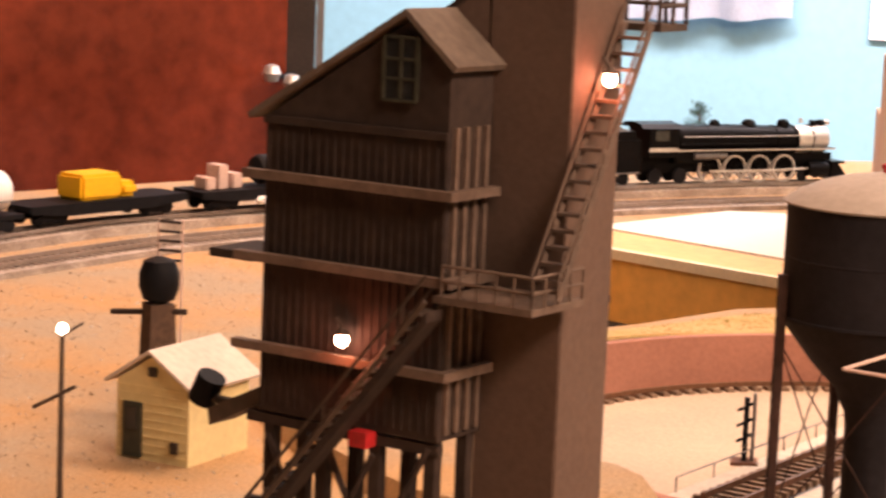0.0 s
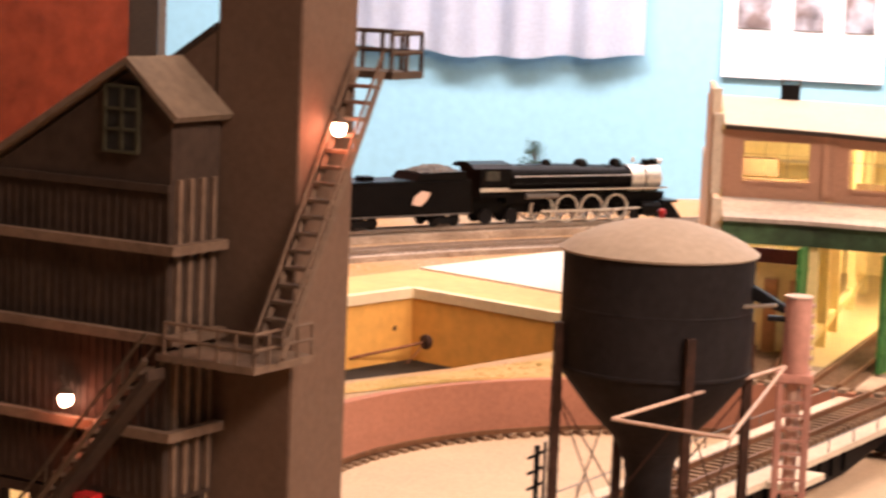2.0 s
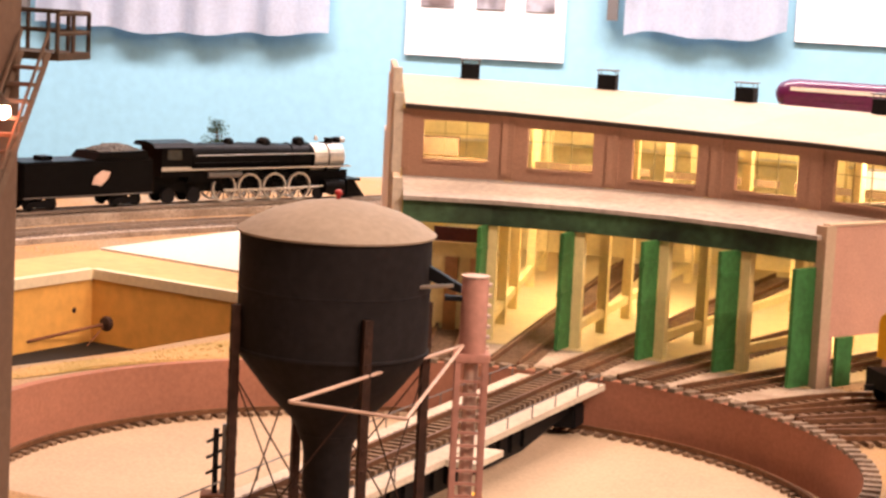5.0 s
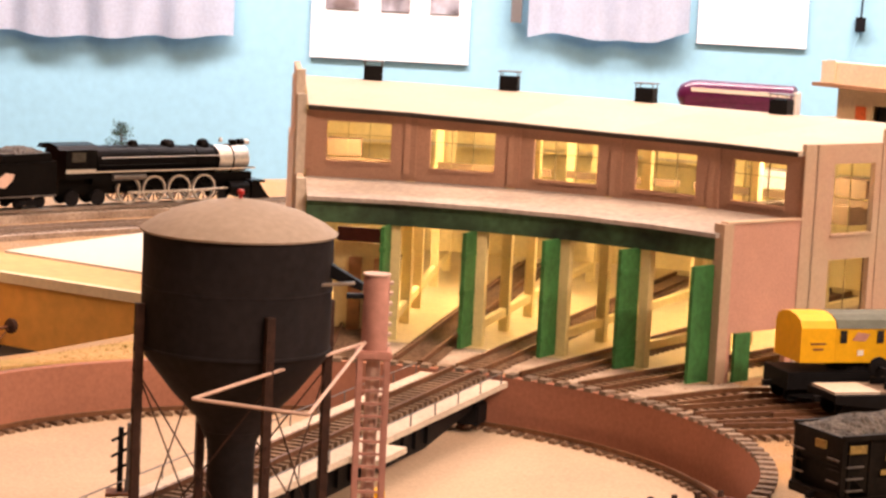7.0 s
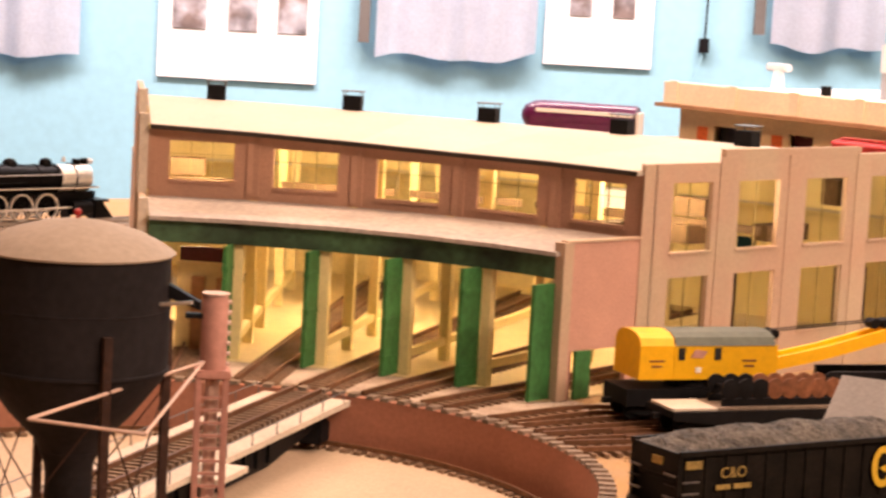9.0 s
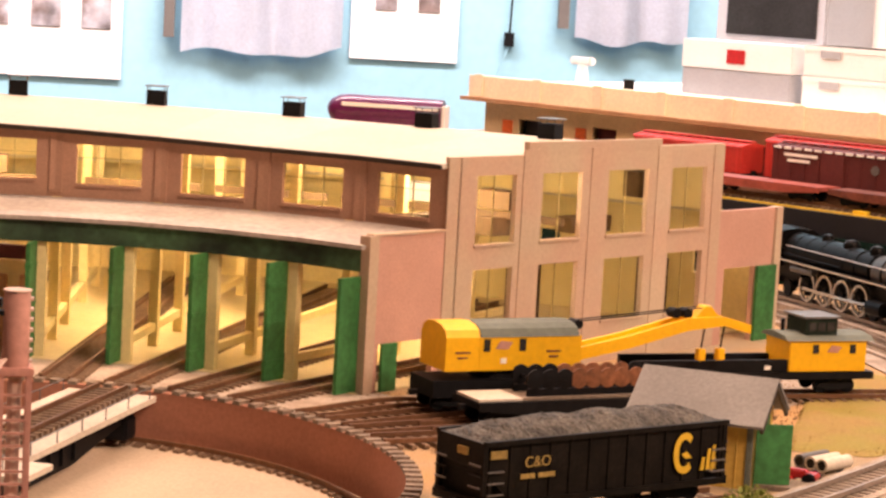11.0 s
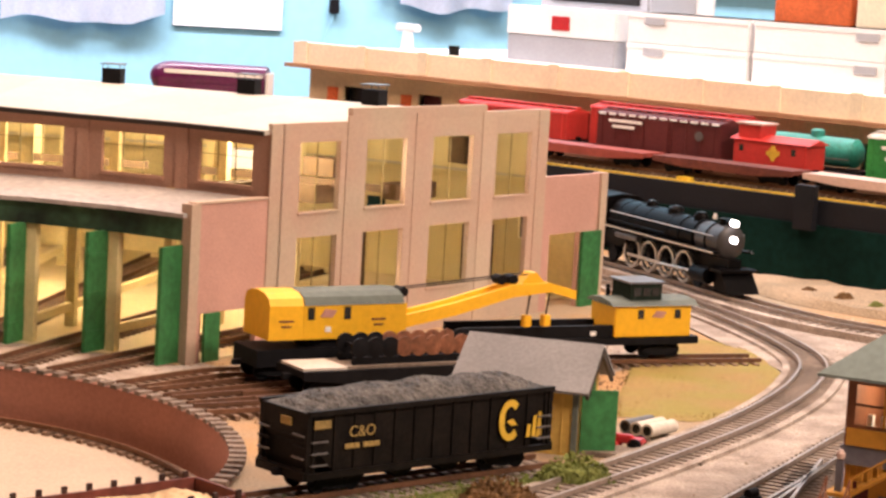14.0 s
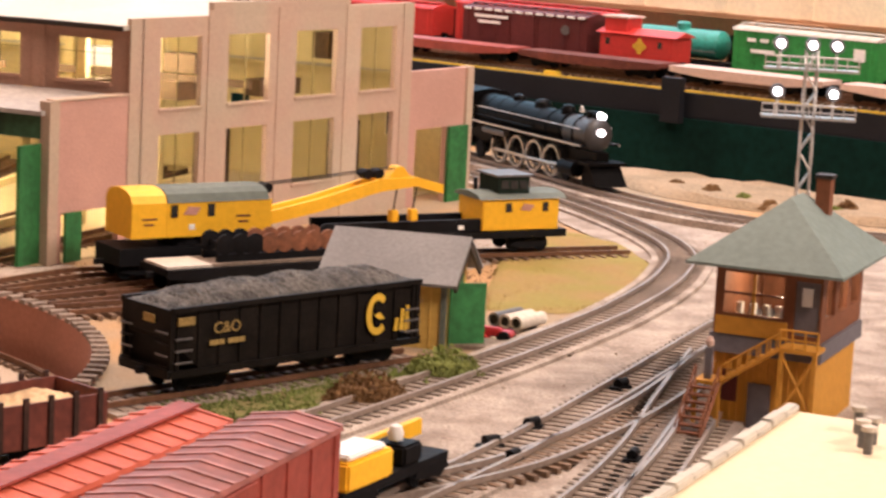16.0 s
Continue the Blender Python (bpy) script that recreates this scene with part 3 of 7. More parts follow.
floor_bm = bm_new()
part("stall_floor", slab(floor_bm, [around(R0 - 0.01, a) for a in EDGE] + [around(R3, a) for a in EDGE[::-1]], 0.0004, 0.0016), CREAM_FLOOR, rh)
for i, (a0, a1) in enumerate(zip(EAVE, EAVE[1:])):
    # low front roof, upper roof in two slopes
    af = max(a0, EDGE[0])
    part("low_roof", sector(bm_new(), R0 - 0.010, R1, af, a1, 0.0865, 0.089, 0.0915, 0.094), ROOF_GREY, rh, "weathered grey front roof")
    part("roof", sector(bm_new(), R1 - 0.006, RR, a0, a1, 0.132, 0.135, 0.140, 0.143), ROOF_WHITE, rh, "pale flat roof panel")
    part("roof", sector(bm_new(), RR, R2, a0, a1, 0.140, 0.143, 0.132, 0.135), ROOF_WHITE, rh, "pale flat roof panel")
    part("rear_roof", sector(bm_new(), R2, R3, a0, a1, 0.093, 0.095, 0.086, 0.088), ROOF_WHITE, rh)
    part("eave_strip", sector(bm_new(), R1 - 0.0075, R1 - 0.0055, a0, a1, 0.1318, 0.1345, 0.1318, 0.1345), DARK_POST, rh)
    part("beam", sector(bm_new(), R0 - 0.006, R0 + 0.002, af, a1, 0.0730, 0.0865, 0.0730, 0.0865), DARK_GREEN, rh, "dark green weathered door beam")
    # clerestory wall
    p, q = Vector(around(R1, a1)), Vector(around(R1, a0))
    w = (q - p).length
    m = Matrix.Translation((p.x, p.y, lift((a0 + a1) / 2, 1))) @ Matrix.Rotation(math.atan2(q.y - p.y, q.x - p.x), 4, "Z")
    wall = part("clerestory_wall", wall_with_openings(bm_new(), w, 0.086, 0.1325, 0.003, [(w * 0.19, w * 0.81, 0.1005, 0.1255)]), BRICK, rh, "red-brown brick wall")
    wall.matrix_world = m
    for x in ((0.0, w) if i else (0.0,)):
        pil = part("pilaster", box(bm_new(), x - 0.004, x + 0.004, -0.0014, 0.0, 0.094, 0.132), BRICK, rh)
        pil.matrix_world = m
    sill = part("window_sill", box(bm_new(), w * 0.2, w * 0.82, -0.0015, 0.0, 0.0985, 0.1005), BRICK, rh)
    sill.matrix_world = m
    for k in range(1, 3):
        x = w * (0.19 + 0.62 * k / 3)
        mu = part("mullion", box(bm_new(), x - 0.00018, x + 0.00018, 0.001, 0.002, 0.1005, 0.1255), MULLION, rh)
        mu.matrix_world = m
    rail = part("mullion", box(bm_new(), w * 0.19, w * 0.81, 0.001, 0.002, 0.1171, 0.1174), MULLION, rh)
    rail.matrix_world = m
    # cupola vent on the ridge
    mid = (a0 + a1) / 2
    vm = Matrix.Translation(around(RR, mid, 0.1425 + lift(mid, 1))) @ Matrix.Rotation(radians(mid), 4, "Z")
    vent = part("smoke_vent", box(bm_new(), -0.006, 0.006, -0.0065, 0.0065, -0.002, 0.0105), BLACK, rh, "black square smoke vent")
    vent.matrix_world = vm
    cap = part("vent_cap", box(bm_new(), -0.0075, 0.0075, -0.0075, 0.0075, 0.0135, 0.0142), GREY_STEEL, vent)
    for dx in (-0.0055, 0.0055):
        for dy in (-0.006, 0.006):
            part("cap_post", tube(bm_new(), (dx, dy, 0.0105), (dx, dy, 0.0135), 0.0004, n=5), GREY_STEEL, vent)
    # rear wall
    p, q = Vector(around(R3, a1)), Vector(around(R3, a0))
    w = (q - p).length
    m = Matrix.Translation((p.x, p.y, 0)) @ Matrix.Rotation(math.atan2(q.y - p.y, q.x - p.x), 4, "Z")
    rw = part("rear_wall", wall_with_openings(bm_new(), w, 0.0, 0.088, 0.003, [(w * 0.62, w * 0.74, 0.040, 0.060)]), CREAM, rh, "cream inner rear wall")
    rw.matrix_world = m
    p, q = Vector(around(R2, a1)), Vector(around(R2, a0))
    w = (q - p).length
    m = Matrix.Translation((p.x, p.y, 0)) @ Matrix.Rotation(math.atan2(q.y - p.y, q.x - p.x), 4, "Z")
    uw = part("upper_rear_wall", box(bm_new(), 0, w, 0, 0.003, 0.092, 0.1335), CREAM, rh)
    uw.matrix_world = m
    # dark roof girder and a workbench under the rear roof
    gm = Matrix.Translation(around(0.50, (a0 + a1) / 2, 0)) @ Matrix.Rotation(radians((a0 + a1) / 2 - 90), 4, "Z")
    gd = part("roof_girder", box(bm_new(), -0.040, 0.040, -0.0015, 0.0015, 0.0905, 0.0955), GIRDER, rh, "brown roof girder")
    gd.matrix_world = gm
    if i != 2:
        dk = part("smoke_duct", box(bm_new(), -0.012, 0.012, -0.008, 0.008, 0.0960, 0.108), GREY_BOX if i % 2 else GIRDER, rh, "dull smoke duct under the roof")
        dk.matrix_world = gm @ Matrix.Translation((0.016 * (1 if i % 2 else -1), 0.012, 0))
for a in EDGE:
    m = Matrix.Translation(around(R0, a, 0)) @ Matrix.Rotation(radians(a), 4, "Z")
    if a != EDGE[0] and a != EDGE[-1]:
        col = part("door_post", box(bm_new(), -0.003, 0.003, -0.0030, 0.0030, 0.0, 0.0865), CREAM, rh)
        col.matrix_world = m
    for r in (0.375, 0.44, 0.545, 0.63):
        if a in EDGE[1:-1]:
            pm = Matrix.Translation(around(r, a, 0)) @ Matrix.Rotation(radians(a), 4, "Z")
            pp = part("inner_post", box(bm_new(), -0.003, 0.003, -0.003, 0.003, 0.0016, 0.134 if r > 0.375 else 0.094), CREAM, rh, "cream square post")
            pp.matrix_world = pm
    if a in EDGE[1:-1]:
        for z in (0.012, 0.078):
            br = part("tie_beam", box(bm_new(), 0.002, 0.315, -0.002, 0.002, z, z + 0.005), CREAM, rh, "cream beam between posts")
            br.matrix_world = m
        # an open green door leaf stands against each post
        dl = part("door", box(bm_new(), -0.022, -0.0032, -0.0012, 0.0012, 0.0025, 0.0735), GREEN, rh, "open green timber door leaf")
        dl.matrix_world = m @ Matrix.Translation((-0.001, 0.0035, 0)) @ Matrix.Rotation(radians(-6), 4, "Z")
        for z in (0.012, 0.035, 0.058):
            part("door_batten", box(bm_new(), -0.0215, -0.004, -0.0018, 0.0018, z, z + 0.003), GREEN, dl)
# door at the right end of the front
dl = part("door", box(bm_new(), -0.022, 0, -0.0012, 0.0012, 0.0025, 0.0705), GREEN, rh, "open green timber door leaf")
dl.matrix_world = Matrix.Translation(around(R0 - 0.004, EDGE[0] + 0.7, 0)) @ Matrix.Rotation(radians(EDGE[0] + 4), 4, "Z")
# right end wall, in its own straight frame
EM = Matrix.Translation((END_Q.x, END_Q.y, 0)) @ Matrix.Rotation(math.atan2(END_D.y, END_D.x), 4, "Z")
WIN = [(0.092, 0.130), (0.156, 0.197), (0.225, 0.269), (0.296, 0.337)]


def end_part(name, bm, mat, label=""):
    ob = part(name, bm, mat, rh, label)
    ob.matrix_world = EM
    return ob


end_part("wing_wall", wall_with_openings(bm_new(), 0.066, 0.0, 0.094, 0.004, [(0.009, 0.058, 0.0, 0.030)]), BRICK_PINK, "pink brick wing wall")
end_part("wing_pilaster", box(bm_new(), -0.004, 0.004, -0.002, 0.006, 0.0, 0.0945), BRICK_TAN)
end_part("wing_coping", box(bm_new(), 0.0, 0.066, -0.001, 0.005, 0.0942, 0.0955), BRICK_TAN)
ops = [(a, b, 0.0845, 0.127) for a, b in WIN] + [(a, b, 0.028, 0.0688) for a, b in WIN]
ew = wall_with_openings(bm_new(), 0.290, 0.0, 0.139, 0.004, [(a - 0.066, b - 0.066, c, d) for a, b, c, d in ops])
bmesh.ops.translate(ew, verts=ew.verts, vec=(0.066, 0, 0))
end_part("end_wall", ew, BRICK_TAN, "tan brick end wall")
end_part("parapet", box(bm_new(), 0.140, 0.282, 0.0, 0.004, 0.139, 0.147), BRICK_TAN)
end_part("parapet", box(bm_new(), 0.282, 0.356, 0.0, 0.004, 0.139, 0.1425), BRICK_TAN)
for x in (0.070, 0.080, 0.143, 0.2125, 0.2855, 0.350):
    end_part("pilaster", box(bm_new(), x - (0.0075 if 0.1 < x < 0.3 else 0.006), x + (0.0075 if 0.1 < x < 0.3 else 0.006), -0.0007, 0.0, 0.0, 0.139 if x < 0.1 else 0.1425), BRICK_TAN)
for a, b, c, d in ops:
    x = a + (b - a) * 0.5
    end_part("mullion", box(bm_new(), x - 0.0003, x + 0.0003, 0.0025, 0.0032, c, d), MULLION)
    end_part("window_pane", box(bm_new(), a, b, 0.0033, 0.0036, c, d), GLASS, "clear window pane").visible_shadow = False
    end_part("window_sill", box(bm_new(), a - 0.001, b + 0.001, -0.0012, 0.001, c - 0.0015, c), BRICK_TAN)
end_part("rear_wing_wall", wall_with_openings(bm_new(), 0.076, 0.0, 0.095, 0.004, [(0.010, 0.048, 0.0, 0.054)]), BRICK_PINK, "pink brick rear wing wall").matrix_world = EM @ Matrix.Translation((0.356, 0, 0))
end_part("rear_door", box(bm_new(), 0.404, 0.428, -0.0035, -0.001, 0.0, 0.054), GREEN, "green timber door")
end_part("rear_pilaster", box(bm_new(), 0.426, 0.434, -0.002, 0.006, 0.0, 0.0955), BRICK_TAN)
end_part("small_door", box(bm_new(), 0.0085, 0.0215, -0.0045, -0.0025, 0.002, 0.0305), GREEN, "small open green door")
end_part("inner_ledge", box(bm_new(), 0.07, 0.42, 0.045, 0.049, 0.070, 0.076), CREAM)
for x0, x1, z0, z1 in ((0.080, 0.150, 0.088, 0.097), (0.170, 0.215, 0.080, 0.092), (0.255, 0.300, 0.078, 0.089), (0.330, 0.350, 0.100, 0.118), (0.105, 0.15, 0.020, 0.044), (0.205, 0.225, 0.0, 0.060), (0.352, 0.372, 0.016, 0.055)):
    end_part("stored_machinery", box(bm_new(), x0, x1, 0.052, 0.066, z0, z1), GIRDER, "dark machinery behind the windows")
# left end wall
p, q = Vector(around(R0, 98.6)), Vector(around(R3, 98.6))
LM = Matrix.Translation((p.x, p.y, 0)) @ Matrix.Rotation(math.atan2(q.y - p.y, q.x - p.x), 4, "Z")
for nm, x0, x1, z1 in (("wing_wall", 0, 0.063, 0.096), ("end_wall", 0.063, 0.13, 0.1425), ("end_wall", 0.13, 0.30, 0.1545), ("end_wall", 0.30, 0.353, 0.1425), ("wing_wall", 0.353, 0.43, 0.095)):
    ob = part(nm, box(bm_new(), x0, x1, 0, 0.004, 0.0, z1), BRICK_TAN, rh)
    ob.matrix_world = LM
for nm, x, z1 in (("coping", 0.0, 0.099), ("coping", 0.063, 0.1465), ("coping", 0.13, 0.1585)):
    ob = part(nm, box(bm_new(), x - 0.003, x + 0.003, -0.001, 0.005, 0.0, z1), CONCRETE, rh)
    ob.matrix_world = LM
# lamps that light the stalls
for a in (55, 68, 81, 94):
    bulb("stall_lamp_light", around(0.47, a, 0.118), 0.35, (1.0, 0.83, 0.47), 0.01)
sign = thing("stall_sign", "dark red notice box over a cream stall door", "sign", place(-0.145, 1.44, 0.0, -6))
part("board", box(bm_new(), -0.020, 0.014, 0, 0.003, 0.058, 0.067), DARK_RED, sign)
part("cream_panel", box(bm_new(), -0.022, 0.016, 0.004, 0.007, 0.0, 0.057), CREAM, sign)
for x in (-0.012, 0.004):
    part("brown_door", box(bm_new(), x, x + 0.008, 0.001, 0.004, 0.0, 0.048), STATION_TRIM, sign)

# ---- coaling tower ----
ct = thing("coaling_tower", "brown timber coaling tower with concrete-grey shaft and stairs", "tower", place(-0.2277, 0.585, 0, -16.97))
part("bin", profile_y(bm_new(), [(-0.0630, 0.092), (0.0, 0.092), (0.0, 0.1965), (-0.0142, 0.2085), (-0.0630, 0.1785)], 0.0, 0.0215), CT_WOOD, ct, "dark brown board bin with gable")
for nm, pts in (("roof_panel", [(-0.0675, 0.1775), (-0.0142, 0.2100), (-0.0142, 0.2120), (-0.0685, 0.1790)]), ("roof_panel", [(-0.0142, 0.2100), (0.0025, 0.1955), (0.0035, 0.1970), (-0.0142, 0.2120)])):
    part(nm, profile_y(bm_new(), pts, -0.0025, 0.0225), CT_ROOF, ct, "weathered brown roof panel")
for k in range(22):
    x = -0.0620 + k * 0.0613 / 21
    part("batten", box(bm_new(), x - 0.00045, x + 0.00045, -0.0004, 0.0, 0.094, 0.1785 if k % 2 else 0.176), CT_WOOD, ct)
for k in range(4):
    y = 0.003 + k * 0.005
    part("batten", box(bm_new(), 0.0, 0.0013, y - 0.0008, y + 0.0008, 0.094, 0.180), CT_TRIM, ct)
for z in (0.1765,):
    part("gable_band", box(bm_new(), -0.0632, 0.0003, -0.0013, -0.0001, z, z + 0.0022), CT_WOOD, ct)
for z, x0 in ((0.1617, -0.0685), (0.1376, -0.071), (0.1115, -0.071)):
    part("girt", box(bm_new(), x0, 0.0045, -0.0042, -0.001, z - 0.0013, z + 0.0013), CT_TRIM, ct, "horizontal timber girt")
    part("girt", box(bm_new(), 0.0015, 0.0045, -0.001, 0.0205, z - 0.0013, z + 0.0013), CT_TRIM, ct)
part("side_shelf", box(bm_new(), -0.080, -0.064, -0.004, 0.018, 0.136, 0.1385), CT_WOOD, ct)
win = part("window", box(bm_new(), -0.0212, -0.0104, -0.0012, 0.0002, 0.187, 0.2035), GLASS_DARK, ct, "small dark gable window")
WIN_TRIM = material("dull_green_trim", (0.050, 0.050, 0.033), 0.7)
for x in (-0.0215, -0.0158, -0.0104):
    part("window_bar", box(bm_new(), x - 0.0005, x + 0.0005, -0.0018, -0.001, 0.1865, 0.204), WIN_TRIM, win)
for z in (0.1865, 0.1925, 0.198, 0.204):
    part("window_bar", box(bm_new(), -0.0215, -0.0104, -0.0018, -0.001, z - 0.0004, z + 0.0004), WIN_TRIM, win)
part("shaft", box(bm_new(), -0.0025, 0.0250, 0.0225, 0.0495, 0.0, 0.30), CT_CONC, ct, "tall grey-brown elevator shaft", bevel=0.0004)
part("head_house", profile_y(bm_new(), [(-0.055, 0.10), (-0.003, 0.10), (-0.003, 0.2195), (-0.055, 0.1855)], 0.0228, 0.047), CT_CONC, ct)
part("head_roof", profile_y(bm_new(), [(-0.06, 0.1825), (-0.0028, 0.2195), (-0.0028, 0.2215), (-0.06, 0.1845)], 0.0222, 0.049), CT_WOOD, ct)
# posts and braces below the bin
for x in (-0.060, -0.041, -0.022, -0.003):
    for y in (0.003, 0.019):
        part("leg", box(bm_new(), x - 0.0018, x + 0.0018, y - 0.0018, y + 0.0018, 0.0, 0.092), CT_WOOD, ct, "dark timber leg")
for x0, x1, z0, z1 in ((-0.060, -0.022, 0.01, 0.085), (-0.022, -0.060, 0.01, 0.085), (-0.041, -0.003, 0.02, 0.09), (-0.003, -0.041, 0.02, 0.09)):
    part("brace", tube(bm_new(), (x0, 0.0005, z0), (x1, 0.0005, z1), 0.0010, n=6), CT_WOOD, ct)
for z in (0.062, 0.088):
    part("cross_beam", box(bm_new(), -0.068, 0.0, 0.0005, 0.0035, z, z + 0.003), CT_WOOD, ct)
part("loading_chute", profile_y(bm_new(), [(-0.085, 0.083), (-0.0632, 0.094), (-0.0632, 0.099), (-0.086, 0.088)], 0.004, 0.016), CT_METAL, ct, "dark loading chute at the bin side")
part("chute_arm", tube(bm_new(), (-0.094, 0.008, 0.0905), (-0.060, 0.008, 0.0895), 0.0015, n=8), CT_METAL, ct)
part("counterweight", tube(bm_new(), (-0.0915, 0.008, 0.089), (-0.0875, 0.008, 0.097), 0.0045, n=14), BLACK, ct)
part("red_coupler_box", box(bm_new(), -0.026, -0.020, -0.006, -0.001, 0.088, 0.0925), RED, ct, "small red box")
# landing
part("landing", box(bm_new(), 0.0005, 0.0325, -0.0055, 0.0220, 0.1325, 0.1345), CT_TRIM, ct, "timber landing")


def railing(parent, a, b, n, h=0.0085, mat=CT_METAL, r=0.0005):
    a, b = Vector(a), Vector(b)
    for k in range(n + 1):
        p = a.lerp(b, k / n)
        part("rail_post", tube(bm_new(), p, p + Vector((0, 0, h)), r, n=6), mat, parent)
    for f in (0.5, 1.0):
        part("handrail", tube(bm_new(), a + Vector((0, 0, h * f)), b + Vector((0, 0, h * f)), r, n=6), mat, parent)


railing(ct, (0.003, -0.005, 0.1345), (0.032, -0.005, 0.1345), 5, mat=CT_TRIM)
railing(ct, (0.032, -0.005, 0.1345), (0.032, 0.0215, 0.1345), 4, mat=CT_TRIM)


def stairs(parent, a, b, width, across, n, mat, rail_h=0.007, tread=0.0036):
    """Steps between two stringers from a up to b; across points to the stair's far side."""
    a, b, s = Vector(a), Vector(b), Vector(across).normalized()
    for w in (0, width):
        bm = tube(bm_new(), a + s * w, b + s * w, 0.0010, n=4)
        part("stringer", bm, mat, parent)
        part("handrail", tube(bm_new(), a + s * w + Vector((0, 0, rail_h)), b + s * w + Vector((0, 0, rail_h)), 0.0005, n=6), mat, parent)
        for k in range(0, n + 1, max(1, n // 4)):
            p = a.lerp(b, k / n) + s * w
            part("rail_post", tube(bm_new(), p, p + Vector((0, 0, rail_h)), 0.0004, n=5), mat, parent)
    f = Vector((b.x - a.x, b.y - a.y, 0)).normalized() * tread * 0.5
    for k in range(1, n):
        p = a.lerp(b, k / n)
        q = p + s * width
        bm = bm_new()
        lo = [bm.verts.new(v) for v in (p - f, p + f, q + f, q - f)]
        hi = [bm.verts.new(v.co + Vector((0, 0, 0.0009))) for v in lo]
        for j in range(4):
            bm.faces.new((lo[j], lo[(j + 1) % 4], hi[(j + 1) % 4], hi[j]))
        bm.faces.new(lo[::-1])
        bm.faces.new(hi)
        bmesh.ops.recalc_face_normals(bm, faces=bm.faces)
        part("step", bm, mat, parent)


stairs(ct, (-0.107, -0.013, 0.001), (0.003, -0.013, 0.134), 0.0095, (0, 1, 0), 30, CT_METAL)
part("stair_underside", profile_y(bm_new(), [(-0.107, -0.001), (0.003, 0.131), (0.003, 0.128), (-0.104, -0.001)], -0.012, -0.0045), CT_WOOD, ct)
stairs(ct, (0.0262, 0.004, 0.136), (0.0268, 0.047, 0.2095), 0.0085, (1, 0, 0), 17, CT_TRIM, rail_h=0.006)
part("top_landing", box(bm_new(), 0.0, 0.0365, 0.0500, 0.066, 0.2075, 0.2095), CT_METAL, ct)
railing(ct, (0.0360, 0.050, 0.2095), (0.0360, 0.0655, 0.2095), 2, h=0.0105, mat=CT_METAL, r=0.0007)
railing(ct, (0.010, 0.0655, 0.2095), (0.0360, 0.0655, 0.2095), 4, h=0.0105, mat=CT_METAL, r=0.0007)
for (x, y, z), watts in (((0.0305, 0.0335, 0.1945), 0.008), ((-0.0300, -0.0052, 0.1180), 0.008)):
    lamp = part("wall_lamp", lathe(bm_new(), [(0.0005, -0.0022), (0.0017, -0.0013), (0.0020, 0.0), (0.0016, 0.0014), (0.0005, 0.0021)], 14), GLOW_RED, ct, "glowing round wall lamp", smooth=True)
    lamp.location = (x, y, z)
    part("lamp_arm", tube(bm_new(), (-0.0035, 0.002, 0.0055), (0.0, 0, 0.0030), 0.0005, n=6), CT_METAL, lamp)
    part("lamp_shade", lathe(bm_new(), [(0.0026, 0.0016), (0.0008, 0.0032)], 14), CT_METAL, lamp)
    w = ct.matrix_world @ Vector((x + 0.002, y - 0.004, z - 0.001))
    bulb("wall_lamp_light", w, watts, (1.0, 0.25, 0.10), 0.002)

# ---- water tank ----
wt = thing("water_tank", "dark grey round water tank with tan domed roof on legs", "water tank", place(-0.141, 0.885))
part("tank_body", lathe(bm_new(), [(0.0362, 0.0868), (0.0374, 0.0870), (0.0374, 0.0880), (0.0368, 0.0884), (0.0368, 0.1106), (0.0370, 0.1108), (0.0370, 0.1114), (0.0368, 0.1116), (0.0368, 0.1332)], 64), TANK_GREY, wt, smooth=True)
part("tank_roof", lathe(bm_new(), [(0.0380, 0.1318), (0.0383, 0.1326), (0.033, 0.1362), (0.025, 0.1400), (0.014, 0.1431), (0.004, 0.1446), (0.0005, 0.1448)], 64), TANK_TOP, wt, "tan domed roof", smooth=True)
part("tank_cone", lathe(bm_new(), [(0.0366, 0.0878), (0.0352, 0.0835), (0.0240, 0.0692), (0.0140, 0.0590), (0.0118, 0.0540)], 64), TANK_GREY, wt, smooth=True)
part("riser_pipe", lathe(bm_new(), [(0.0122, 0.0542), (0.0100, 0.0500), (0.0093, 0.0450), (0.0093, 0.0)], 32), TANK_GREY, wt, smooth=True)
part("finial", lathe(bm_new(), [(0.0008, 0.1440), (0.0008, 0.1460), (0.0015, 0.1465), (0.0015, 0.1478), (0.0004, 0.1485)], 12), RED, wt, "small red finial")
legs = []
for a in (208, 298, 28, 118):
    c, s = math.cos(radians(a)), math.sin(radians(a))
    leg = part("leg", box(bm_new(), -0.0016, 0.0016, -0.0016, 0.0016, 0.0, 0.1045), RUST_LEG, wt, "rusty riveted leg")
    leg.location, leg.rotation_euler = (0.0388 * c, 0.0388 * s, 0), (0, 0, radians(a))
    legs.append((0.0388 * c, 0.0388 * s))
    for k in range(12):
        riv = part("rivet_plate", box(bm_new(), -0.0021, 0.0021, -0.0006, 0.0006, 0.006 + k * 0.008, 0.008 + k * 0.008), RUST_LEG, leg)
for (x0, y0), (x1, y1) in zip(legs, legs[1:] + legs[:1]):
    part("brace_rod", tube(bm_new(), (x0, y0, 0.004), (x1, y1, 0.078), 0.00035, n=5), RUST_LEG, wt)
    part("brace_rod", tube(bm_new(), (x1, y1, 0.004), (x0, y0, 0.078), 0.00035, n=5), RUST_LEG, wt)
